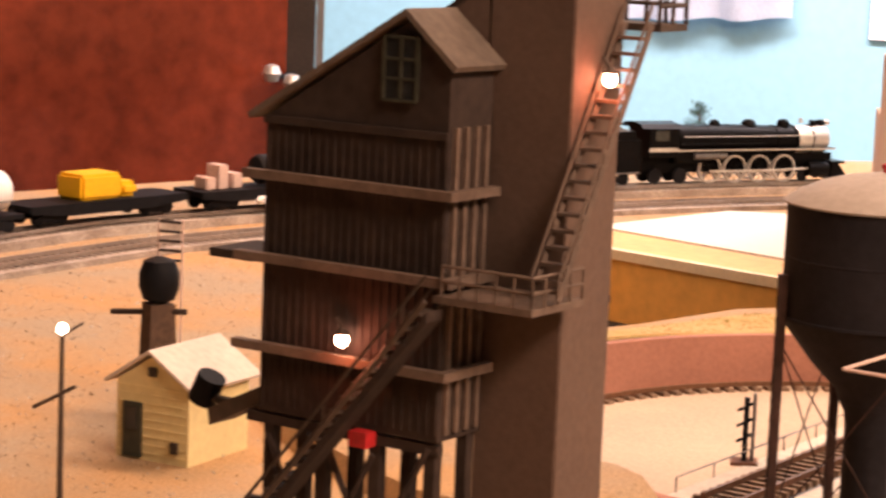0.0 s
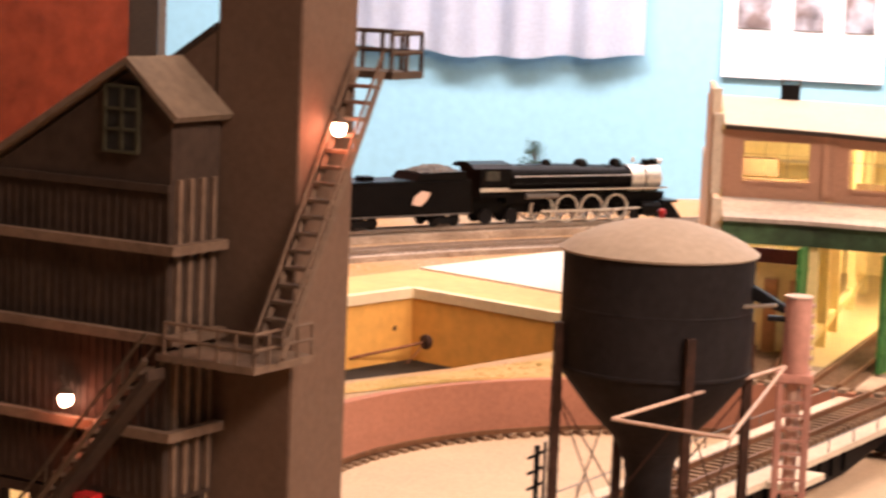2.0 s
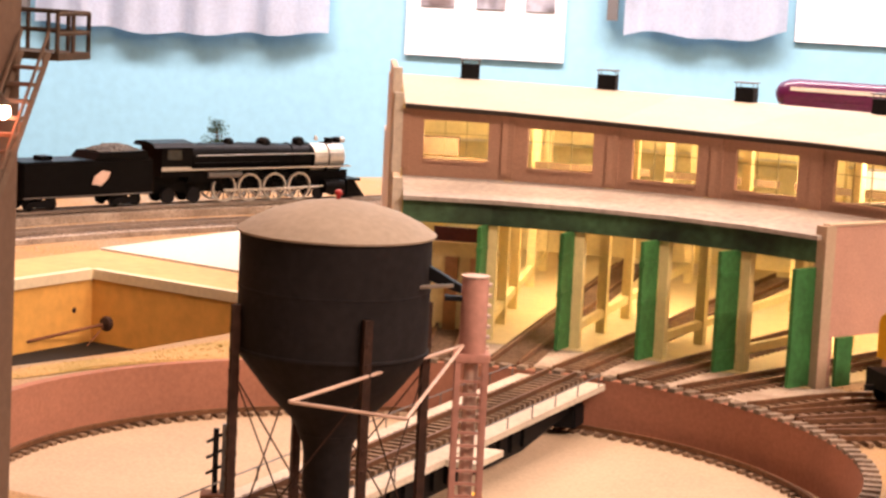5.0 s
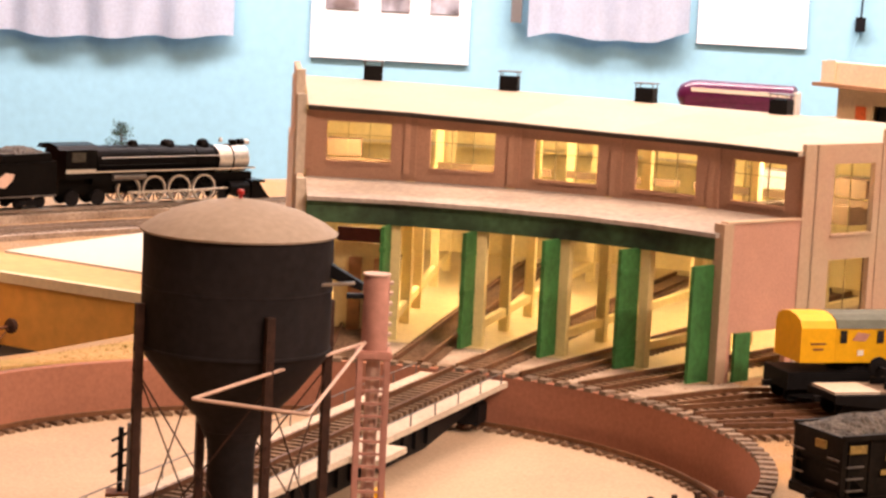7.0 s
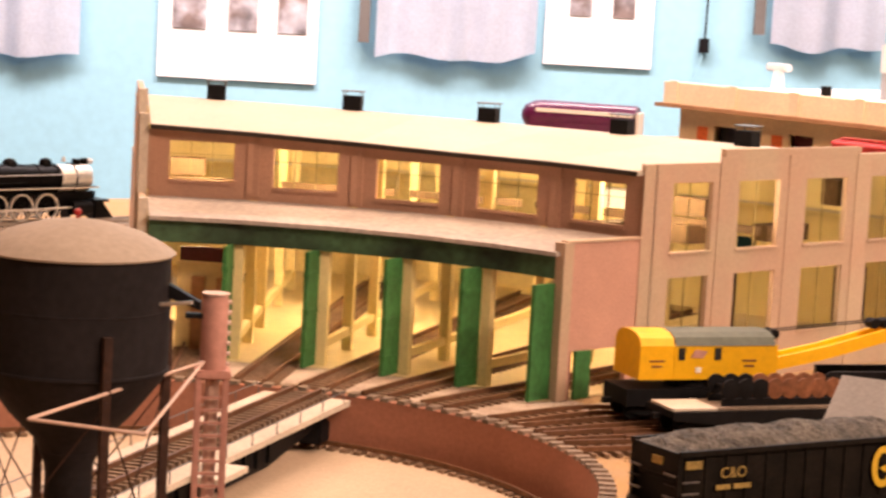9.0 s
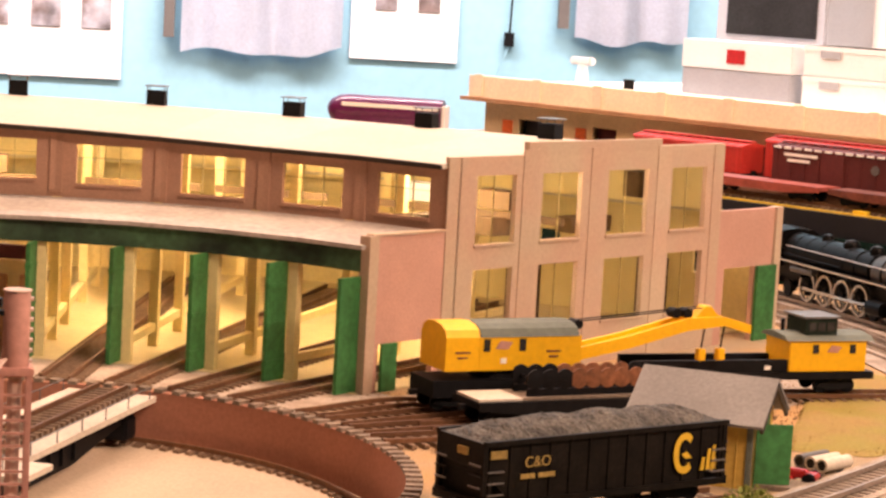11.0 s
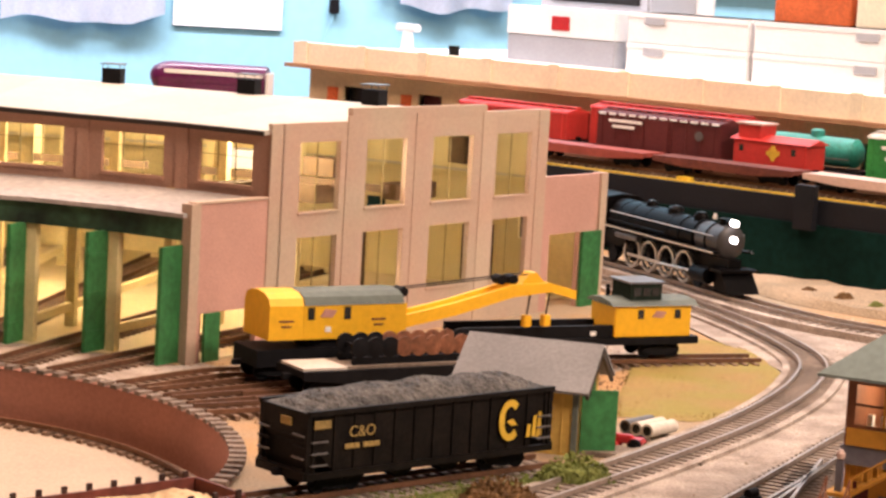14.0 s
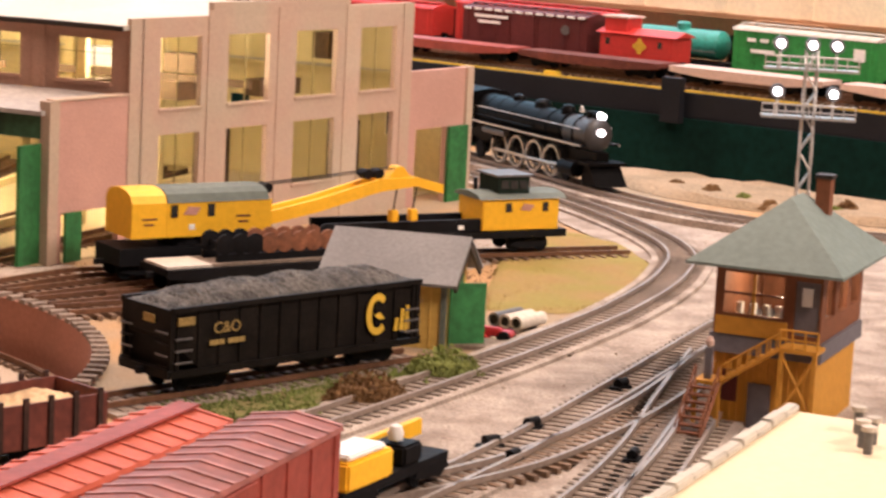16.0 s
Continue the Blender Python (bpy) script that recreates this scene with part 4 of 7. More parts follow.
part("spout_bracket", profile_y(bm_new(), [(0.036, 0.1220), (0.049, 0.1150), (0.049, 0.1120), (0.036, 0.1165)], -0.004, 0.001), BLACK, wt)
part("spout_lever", tube(bm_new(), (0.032, -0.012, 0.1145), (0.047, -0.014, 0.1165), 0.0008, n=6), SILVER, wt)

# sand column with a triangular arm, beside the tank
col = thing("sand_column", "pink brick column on a lattice frame with pale triangular arm", "column", place(-0.0905, 0.925, 0, 8))
part("column_head", lathe(bm_new(), [(0.0054, 0.0815), (0.0054, 0.1112), (0.0050, 0.1120)], 24), PINK, col, smooth=True)
part("column_cap", lathe(bm_new(), [(0.0050, 0.1121), (0.0057, 0.1123), (0.0057, 0.1130)], 24), PINK_PALE, col)
part("collar", box(bm_new(), -0.0072, 0.0072, -0.0072, 0.0072, 0.0785, 0.0820), PINK, col, bevel=0.0006)
for sx in (-1, 1):
    for sy in (-1, 1):
        part("lattice_post", box(bm_new(), sx * 0.0055 - 0.0011, sx * 0.0055 + 0.0011, sy * 0.0055 - 0.0011, sy * 0.0055 + 0.0011, 0.0, 0.0785), PINK, col)
for k in range(14):
    z = 0.003 + k * 0.0052
    part("rung", box(bm_new(), -0.0055, 0.0055, -0.0062, -0.0052, z, z + 0.0009), PINK, col)
    part("rung", box(bm_new(), 0.0052, 0.0062, -0.0055, 0.0055, z + 0.002, z + 0.0029), PINK, col)
for k in range(7):
    part("head_rung", box(bm_new(), 0.0052, 0.0066, -0.002, 0.002, 0.0835 + k * 0.0042, 0.0847 + k * 0.0042), PINK_PALE, col)
part("inner_pipe", tube(bm_new(), (0, 0, 0), (0, 0, 0.079), 0.0028), PINK_PALE, col)
part("arm_bracket", box(bm_new(), -0.012, -0.004, -0.002, 0.002, 0.1025, 0.1045), BLACK, col)
A0, A1, A2 = (-0.004, -0.006, 0.0855), (-0.0685, -0.1166, 0.0825), (-0.0278, -0.123, 0.0795)
for p, q in ((A0, A1), (A1, A2), (A2, A0)):
    part("arm_bar", tube(bm_new(), p, q, 0.0007, n=6), PINK_PALE, col, "pale pink bar")

# switch stand with arms near the pit
ss = thing("switch_stand", "dark switch stand with short arms", "switch stand", place(-0.205, 0.985, 0, 10))
part("post", box(bm_new(), -0.0012, 0.0012, -0.0012, 0.0012, 0, 0.030), BLACK, ss)
part("post", box(bm_new(), 0.0026, 0.0042, -0.001, 0.001, 0, 0.032), GREY_STEEL, ss)
for z, y in ((0.028, 0.004), (0.021, 0.003), (0.014, 0.005)):
    part("arm", tube(bm_new(), (-0.004, -0.001, z - 0.004), (0.004, 0.001, z), 0.0007, n=6), BLACK, ss)
part("foot", box(bm_new(), -0.006, 0.006, -0.006, 0.006, 0, 0.0015), RUST, ss)
part("yellow_drum_stub", tube(bm_new(), (0.11, -0.03, 0), (0.11, -0.03, 0.012), 0.004), YELLOW, ss)

# ---- little yellow house and yard lamp ----
hs = thing("yard_house", "pale yellow board cottage with pale gabled roof", "house", place(-0.4225, 0.868, 0, -12))
W, DEEP = 0.0375, 0.045
part("wall", profile_y(bm_new(), [(-W, 0), (0, 0), (0, 0.034), (-W / 2, 0.046), (-W, 0.034)], 0.0, DEEP), HOUSE, hs, "pale yellow siding", )
for k in range(9):
    z = 0.003 + k * 0.0036
    part("siding_board", box(bm_new(), -W - 0.0003, 0.0003, -0.0004, 0.0, z, z + 0.0006), HOUSE, hs)
for pts in ([(-W - 0.004, 0.0325), (-W / 2, 0.0475), (-W / 2, 0.049), (-W - 0.0045, 0.0338)], [(-W / 2, 0.0475), (0.004, 0.0325), (0.0045, 0.0338), (-W / 2, 0.049)]):
    part("roof_panel", profile_y(bm_new(), pts, -0.004, DEEP + 0.004), HOUSE_ROOF, hs, "pale roof panel")
dr = part("door", box(bm_new(), -W + 0.004, -W + 0.0135, -0.0014, 0.0002, 0.001, 0.025), WIN_TRIM, hs, "dull green door")
part("door_pane", box(bm_new(), -W + 0.0062, -W + 0.0115, -0.0019, -0.0013, 0.013, 0.023), GLASS_DARK, dr)
part("wall_box", box(bm_new(), -0.0085, -0.005, -0.0015, 0.0, 0.005, 0.010), DARK_POST, hs)
part("vent", box(bm_new(), -W / 2 - 0.002, -W / 2 + 0.002, -0.001, 0.0, 0.037, 0.041), DARK_POST, hs)
yl = thing("yard_lamp", "dark gooseneck yard lamp, lit", "street lamp", place(-0.4485, 0.80))
part("post", tube(bm_new(), (0, 0, 0), (0, 0, 0.066), 0.0014, 0.0009, 8), CT_METAL, yl)
part("gooseneck", tube(bm_new(), (0, 0, 0.066), (0.009, 0, 0.072), 0.0006, n=6), CT_METAL, yl)
part("cross_sign", tube(bm_new(), (-0.012, 0, 0.036), (0.006, 0, 0.046), 0.0009, n=6), CT_METAL, yl)
part("lamp_head", lathe(bm_new(), [(0.0005, 0.0665), (0.0018, 0.0675), (0.0021, 0.069), (0.0016, 0.0705), (0.0004, 0.0712)], 14, 0.0, 0.0), GLOW_WHITE, yl, "glowing lamp head", smooth=True)
# dark round fuel tank and spotlight mast behind the house
ft = thing("fuel_tank_mast", "dark round drum on a timber frame with a pale ladder", "tank", place(-0.478, 0.96))
part("drum", lathe(bm_new(), [(0.002, 0.052), (0.0075, 0.054), (0.0095, 0.060), (0.0095, 0.066), (0.0075, 0.072), (0.002, 0.074)], 24), BLACK, ft, smooth=True)
part("frame", lathe(bm_new(), [(0.0105, 0.0), (0.0085, 0.052)], 4), BARK, ft)
for x in (-0.006, 0.006):
    part("ladder_side", tube(bm_new(), (x, 0.012, 0.0), (x, 0.012, 0.090), 0.0006, n=6), PINK_PALE, ft)
for k in range(5):
    part("ladder_rung", box(bm_new(), -0.006, 0.006, 0.0115, 0.0125, 0.070 + k * 0.0045, 0.0712 + k * 0.0045), CT_WOOD, ft)
part("side_arm", tube(bm_new(), (-0.024, 0, 0.046), (0.014, 0, 0.049), 0.0014, n=8), CT_WOOD, ft)
bl = thing("brown_barrel", "small dark barrel on a post", "barrel", place(-0.40, 0.945))
part("post", tube(bm_new(), (0, 0, 0), (0, 0, 0.043), 0.0008, n=6), CT_WOOD, bl)
part("barrel", tube(bm_new(), (0, 0, 0.043), (0, 0, 0.053), 0.0026, 0.0022, 12), DARK_POST, bl)

# ---- tracks ----
BACK = [(-0.86, 1.02), (-0.781, 1.38), (-0.723, 1.535), (-0.535, 1.838), (-0.315, 2.068), (-0.10, 2.22), (0.12, 2.24), (0.27, 2.08), (0.4213, 1.83), (0.500, 1.585), (0.560, 1.495), (0.66, 1.42), (0.95, 1.27)]
track(BACK, 0.004, GRAVEL, "main line track on grey ballast round the layout", bedwidth=0.022)
back_line = smooth_line(BACK, 0.004)
track([(-0.80, 1.02), (-0.715, 1.33), (-0.66, 1.47), (-0.485, 1.765), (-0.27, 1.985), (-0.1, 2.10)], 0.002, GRAVEL, "second main line track on grey ballast", bedwidth=0.022)
track([(0.37, 1.80), (0.43, 1.665), (0.46, 1.546), (0.4671, 1.41), (0.4347, 1.3118), (0.3731, 1.208), (0.3062, 1.12), (0.2511, 1.0538), (0.1906, 0.9845), (0.10, 0.885), (0.0, 0.78)], 0.001, GRAVEL, "curved track sweeping round the dry grass")
track([(0.55, 1.42), (0.505, 1.33), (0.455, 1.22), (0.3959, 1.1322), (0.3124, 1.0103), (0.2409, 0.9114), (0.15, 0.80)], 0.001, GRAVEL, "yard track on grey ballast")
track([(0.384, 1.095), (0.335, 0.995), (0.2894, 0.9008), (0.238, 0.815), (0.17, 0.72)], 0.001, GRAVEL, "yard track on grey ballast")
track([(0.384, 1.085), (0.32, 0.985), (0.255, 0.905), (0.20, 0.86), (0.10, 0.80)], 0.001, None, "turnout track crossing the yard")
track([(0.41, 1.12), (0.365, 1.02), (0.32, 0.93), (0.27, 0.83), (0.22, 0.72)], 0.001, GRAVEL, "yard track beside the signal tower")
track([(0.075, 0.9905), (0.1604, 1.0440), (0.235, 1.0908)], 0.0, GRAVEL, "short siding under the hopper car", shiny=False)
HOP = Vector((0.847, 0.532))


def along(line, s):
    """Place and heading after s metres of a line."""
    run = 0.0
    for a, b in zip(line, line[1:]):
        d = (b - a).length
        if run + d >= s:
            return a.lerp(b, (s - run) / d), math.degrees(math.atan2(b.y - a.y, b.x - a.x))
        run += d
    return line[-1], 0.0


def nearest(line, p):
    run, best = 0.0, (9, 0)
    for a, b in zip(line, line[1:]):
        run += (b - a).length
        best = min(best, ((b - Vector(p)).length, run))
    return best[1]


# ---- rolling stock ----
def wheel(parent, x, y, z, r, spokes=False, mat=BLACK):
    w = part("wheel", tube(bm_new(), (x, y - 0.0011, z), (x, y + 0.0011, z), r, n=20), mat, parent)
    return w


def driver(parent, x, y, z, r, side):
    """A spoked driving wheel with a bright tyre."""
    bm = bm_new()
    n = 32
    for k in range(n):
        a, b = k * math.tau / n, (k + 1) * math.tau / n
        vs = []
        for rr in (r, r * 0.86):
            for yy in (-0.0012, 0.0012):
                vs.append([bm.verts.new((x + rr * math.cos(t), y + yy, z + rr * math.sin(t))) for t in (a, b)])
        o0, o1, i0, i1 = vs
        bm.faces.new((o0[0], o0[1], o1[1], o1[0]))
        bm.faces.new((i0[0], i1[0], i1[1], i0[1]))
        bm.faces.new((o0[0], i0[0], i0[1], o0[1]))
        bm.faces.new((o1[0], o1[1], i1[1], i1[0]))
    bmesh.ops.remove_doubles(bm, verts=bm.verts, dist=1e-6)
    bmesh.ops.recalc_face_normals(bm, faces=bm.faces)
    w = part("driving_wheel", bm, SILVER, parent, "spoked driving wheel with bright tyre")
    bm = bm_new()
    for k in range(12):
        a = k * math.tau / 12
        tube(bm, (x, y, z), (x + r * 0.88 * math.cos(a), y, z + r * 0.88 * math.sin(a)), 0.0005, n=4)
    tube(bm, (x, y - 0.001, z), (x, y + 0.0012, z), r * 0.25, n=12)
    part("spokes", bm, LOCO_BLACK, w)


RAILTOP = 0.0055


def bogie(parent, x, z=RAILTOP, r=0.0048, half=0.0105, mat=BLACK):
    t = part("truck", box(bm_new(), x - 0.0025, x + 0.0025, -0.0095, 0.0095, z + 0.0035, z + 0.0065), mat, parent, "black wheel truck")
    for s in (-1, 1):
        part("side_frame", profile_y(bm_new(), [(x - 0.0135, z + 0.004), (x - 0.0115, z + 0.0065), (x - 0.004, z + 0.0075), (x + 0.004, z + 0.0075), (x + 0.0115, z + 0.0065), (x + 0.0135, z + 0.004), (x + 0.004, z + 0.002), (x - 0.004, z + 0.002)], s * 0.0105 - 0.0008, s * 0.0105 + 0.0008), mat, t)
        for dx in (-0.0095, 0.0095):
            wheel(t, x + dx, s * 0.0083, z + r, r, mat=mat)
    return t


def couplers(parent, half, z):
    for e in (-1, 1):
        part("coupler", box(bm_new(), e * half - 0.0005, e * half + 0.0005 + e * 0.004, -0.0015, 0.0015, z - 0.0015, z + 0.0015) if e > 0 else box(bm_new(), -half - 0.0045, -half + 0.0005, -0.0015, 0.0015, z - 0.0015, z + 0.0015), BLACK, parent)


def steam_locomotive(label, m, smoke_mat, lit):
    e = thing("steam_locomotive", label, "locomotive", m)
    z = RAILTOP
    Lh = 0.105
    part("boiler", lathe(bm_new(), [(0.0105, -0.060), (0.0125, -0.058), (0.0125, -0.005), (0.0112, 0.030), (0.0108, 0.055)], 28, 0.0, z + 0.0325, "x"), LOCO_BLACK, e, smooth=True)
    part("smokebox", lathe(bm_new(), [(0.0108, 0.0552), (0.0110, 0.056), (0.0110, 0.083), (0.0095, 0.0845), (0.003, 0.0855)], 28, 0.0, z + 0.0325, "x"), smoke_mat, e, "smokebox with round front", smooth=True)
    part("stack", tube(bm_new(), (0.074, 0, z + 0.041), (0.074, 0, z + 0.0475), 0.0034, 0.0036, 14), LOCO_BLACK, e)
    for x, r in ((0.045, 0.0052), (0.012, 0.006), (-0.02, 0.0045)):
        part("dome", lathe(bm_new(), [(r, z + 0.042), (r, z + 0.0455), (r * 0.7, z + 0.0480), (r * 0.2, z + 0.0488)], 16, x, 0.0), LOCO_BLACK, e, smooth=True)
    for x in (0.068, 0.052, 0.034, 0.02, -0.01, -0.03, -0.045):
        part("boiler_band", lathe(bm_new(), [(0.0128 if x < 0 else 0.0118, x), (0.0128 if x < 0 else 0.0118, x + 0.0008)], 28, 0.0, z + 0.0325, "x"), LOCO_BLACK, e)
    for s in (-1, 1):
        part("running_board", box(bm_new(), -0.062, 0.086, s * 0.0125 - 0.0025, s * 0.0125 + 0.0025, z + 0.0255, z + 0.0268), LOCO_BLACK, e)
        part("board_edge", box(bm_new(), -0.062, 0.086, s * 0.0153 - 0.0003, s * 0.0153 + 0.0003, z + 0.0256, z + 0.0267), SILVER, e, "bright running board edge")
        part("handrail", tube(bm_new(), (-0.055, s * 0.0128, z + 0.0365), (0.08, s * 0.0124, z + 0.0365), 0.0004, n=5), SILVER, e)
        part("cylinder", tube(bm_new(), (0.062, s * 0.0125, z + 0.010), (0.080, s * 0.0125, z + 0.010), 0.0055, n=16), LOCO_BLACK, e)
        for k in range(4):
            driver(e, -0.028 + k * 0.0232, s * 0.0085, z + 0.0108, 0.0108, s)
        part("side_rod", box(bm_new(), -0.030, 0.044, s * 0.0118 - 0.0005, s * 0.0118 + 0.0005, z + 0.0085, z + 0.0102), SILVER, e, "bright side rod")
        part("main_rod", tube(bm_new(), (0.018, s * 0.0128, z + 0.0095), (0.064, s * 0.0128, z + 0.0105), 0.0008, n=6), SILVER, e)
        for x in (0.060, 0.085):
            wheel(e, x, s * 0.0083, z + 0.0048, 0.0048)
        for x in (-0.055, -0.078):
            wheel(e, x, s * 0.0083, z + 0.006, 0.006)
        cw = part("cab_window", box(bm_new(), -0.083, -0.071, s * 0.0157 - 0.0003, s * 0.0157 + 0.0003, z + 0.034, z + 0.0415), GLASS_DARK, e)
        part("cab_band", box(bm_new(), -0.088, -0.062, s * 0.0156 - 0.0002, s * 0.0156 + 0.0002, z + 0.0255, z + 0.0285), SILVER, e)
        part("air_tank", tube(bm_new(), (-0.045, s * 0.0118, z + 0.0215), (-0.015, s * 0.0118, z + 0.0215), 0.0026, n=12), GREY_STEEL, e)
        part("feed_pipe", tube(bm_new(), (-0.058, s * 0.013, z + 0.0305), (0.02, s * 0.0128, z + 0.0305), 0.0006, n=6), LOCO_BLACK, e)
    part("frame", box(bm_new(), -0.088, 0.090, -0.005, 0.005, z + 0.008, z + 0.022), LOCO_BLACK, e)
    part("firebox", box(bm_new(), -0.062, -0.034, -0.0115, 0.0115, z + 0.016, z + 0.034), LOCO_BLACK, e)
    part("cab", box(bm_new(), -0.088, -0.061, -0.0155, 0.0155, z + 0.021, z + 0.0435), LOCO_BLACK, e)
    part("cab_roof", profile_x(bm_new(), [(-0.0165, z + 0.0432), (-0.012, z + 0.0465), (0, z + 0.0480), (0.012, z + 0.0465), (0.0165, z + 0.0432)], -0.095, -0.060), LOCO_BLACK, e)
    part("pilot", profile_y(bm_new(), [(0.086, z + 0.001), (0.1035, z + 0.001), (0.093, z + 0.014), (0.086, z + 0.014)], -0.012, 0.012), LOCO_BLACK, e, "black pilot")
    part("front_deck", box(bm_new(), 0.083, 0.097, -0.0145, 0.0145, z + 0.014, z + 0.016), LOCO_BLACK, e)
    hl = GLOW_SIGNAL if lit else SILVER
    for zz in (0.0455, 0.0345):
        part("headlight", tube(bm_new(), (0.0842, 0, z + zz), (0.0885, 0, z + zz), 0.0022, n=14), hl, e, "round headlight")
        part("headlight_case", tube(bm_new(), (0.0790, 0, z + zz), (0.0840, 0, z + zz), 0.0026, n=14), LOCO_BLACK, e)
    part("bell", lathe(bm_new(), [(0.0018, z + 0.0455), (0.0012, z + 0.0485), (0.0004, z + 0.0495)], 10, 0.062, 0.0), SILVER, e)
    return e


def tender(label, m, emblem, mat=LOCO_BLACK):
    t = thing("tender", label, "tender", m)
    z = RAILTOP
    part("body", box(bm_new(), -0.058, 0.058, -0.0165, 0.0165, z + 0.009, z + 0.036), mat, t, bevel=0.001)
    part("coal_bunker", profile_y(bm_new(), [(0.005, z + 0.0355), (0.054, z + 0.0355), (0.052, z + 0.042), (0.010, z + 0.041)], -0.0155, 0.0155), mat, t)
    bm = bm_new()
    bmesh.ops.create_grid(bm, x_segments=22, y_segments=12, size=0.5)
    for v in bm.verts:
        x, y = v.co.x, v.co.y
        v.co = Vector((0.031 + x * 0.04, y * 0.027, z + 0.0415 + 0.005 * (1 - 4 * y * y) * (1 - 3.6 * x * x) + 0.0014 * noise.noise(Vector((x * 30, y * 20, 3)))))
    part("coal_load", bm, COAL, t)
    for s in (-1, 1):
        if emblem:
            em = part("emblem", profile_y(bm_new(), [(0.002, z + 0.0185), (0.010, z + 0.017), (0.016, z + 0.022), (0.0185, z + 0.027), (0.011, z + 0.0285), (0.004, z + 0.024)], s * 0.0167 - 0.0002, s * 0.0167 + 0.0002), PINK_PALE, t, "pale slanted emblem")
        part("side_band", box(bm_new(), -0.057, 0.057, s * 0.0167 - 0.0002, s * 0.0167 + 0.0002, z + 0.0098, z + 0.0106), GREY_STEEL, t)
    part("hatch", box(bm_new(), -0.035, -0.025, -0.005, 0.005, z + 0.036, z + 0.039), mat, t)
    for x in (-0.038, 0.038):
        bogie(t, x)
    couplers(t, 0.058, z + 0.009)
    return t


def tank_car(label, m, mat, half=0.062, r=0.0125):
    t = thing("tank_car", label, "tank car", m)
    z = RAILTOP
    part("underframe", box(bm_new(), -half, half, -0.012, 0.012, z + 0.008, z + 0.011), BLACK, t)
    part("tank", lathe(bm_new(), [(0.002, -half + 0.006), (r * 0.7, -half + 0.0075), (r, -half + 0.011), (r, half - 0.011), (r * 0.7, half - 0.0075), (0.002, half - 0.006)], 28, 0.0, z + 0.0125 + r, "x"), mat, t, smooth=True)
    part("dome", lathe(bm_new(), [(0.006, z + 0.0105 + 2 * r), (0.006, z + 0.0165 + 2 * r), (0.004, z + 0.018 + 2 * r), (0.001, z + 0.0182 + 2 * r)], 18), mat, t, smooth=True)
    for s in (-1, 1):
        part("walkway_rail", tube(bm_new(), (-half + 0.01, s * (r + 0.001), z + 0.020), (half - 0.01, s * (r + 0.001), z + 0.020), 0.0005, n=5), GREY_STEEL, t)
    for x in (-half * 0.68, half * 0.68):
        bogie(t, x)
    couplers(t, half, z + 0.009)
    return t


def flat_car(name, label, m, mat=BLACK, half=0.066):
    t = thing(name, label, "flat car", m)
    z = RAILTOP
    part("deck", box(bm_new(), -half, half, -0.0155, 0.0155, z + 0.010, z + 0.0135), mat, t)
    for s in (-1, 1):
        part("side_sill", profile_y(bm_new(), [(-half, z + 0.0135), (half, z + 0.0135), (half, z + 0.009), (half * 0.5, z + 0.006), (-half * 0.5, z + 0.006), (-half, z + 0.009)], s * 0.0155 - 0.0007, s * 0.0155 + 0.0007), mat, t)
    for x in (-half * 0.68, half * 0.68):
        bogie(t, x)
    couplers(t, half, z + 0.009)
    return t


front = nearest(back_line, (-0.308, 2.078))


def on_back(s, z=0.004, grow=1.12):
    p, h = along(back_line, s)
    return place(p.x, p.y, z, h) @ Matrix.Scale(grow, 4)


steam_locomotive("black four-eight-four steam locomotive with silver smokebox", on_back(front - 0.116), SILVER, False)
tender("black tender with pale slanted emblem, coupled behind locomotive", on_back(front - 0.291), True)
tender("plain blue-black auxiliary water tender", on_back(front - 0.431), False)
tank = flat_car("flat_car", "black flat car with dark drum tank and tan crates", on_back(front - 0.600))
part("drum_tank", lathe(bm_new(), [(0.002, -0.012), (0.0085, -0.010), (0.0100, -0.007), (0.0100, 0.020), (0.0085, 0.023), (0.002, 0.025)], 24, 0.0, RAILTOP + 0.0245, "x"), BLACK, tank, "dark drum tank")
part("drum_dome", lathe(bm_new(), [(0.0035, RAILTOP + 0.0335), (0.0035, RAILTOP + 0.0375), (0.001, RAILTOP + 0.0385)], 14, 0.006, 0), BLACK, tank)
for x, h in ((-0.03, 0.010), (-0.042, 0.016), (-0.052, 0.008)):
    part("crate", box(bm_new(), x - 0.004, x + 0.004, -0.007, 0.007, RAILTOP + 0.0135, RAILTOP + 0.0135 + h), PINK_PALE, tank, bevel=0.0006)
# two white ovals low on the near side of the car
for x in (-0.012, 0.014):
    part("white_side_tank", lathe(bm_new(), [(0.001, x - 0.010), (0.0028, x - 0.007), (0.0028, x + 0.007), (0.001, x + 0.010)], 14, -0.0175, RAILTOP + 0.006, "x"), WHITE, tank, "white oval low on the car side")
yc = flat_car("flat_car", "black flat car with a yellow machine body", on_back(front - 0.760))
part("machine_body", box(bm_new(), -0.022, 0.012, -0.0125, 0.0125, RAILTOP + 0.0137, RAILTOP + 0.030), YELLOW, yc, "yellow machine body", bevel=0.002)
part("machine_hood", box(bm_new(), 0.0125, 0.028, -0.011, 0.011, RAILTOP + 0.0137, RAILTOP + 0.0235), YELLOW, yc, bevel=0.003)
for k, back in enumerate((0.915, 1.065, 1.215)):
    tank_car("silver-white tank car with dome", on_back(front - back), SILVER if k % 2 else WHITE)
s2 = nearest(back_line, (0.503, 1.578)) - 0.055
steam_locomotive("black four-eight-four steam locomotive with lit headlights", on_back(s2 - 0.112), GRAPHITE, True)
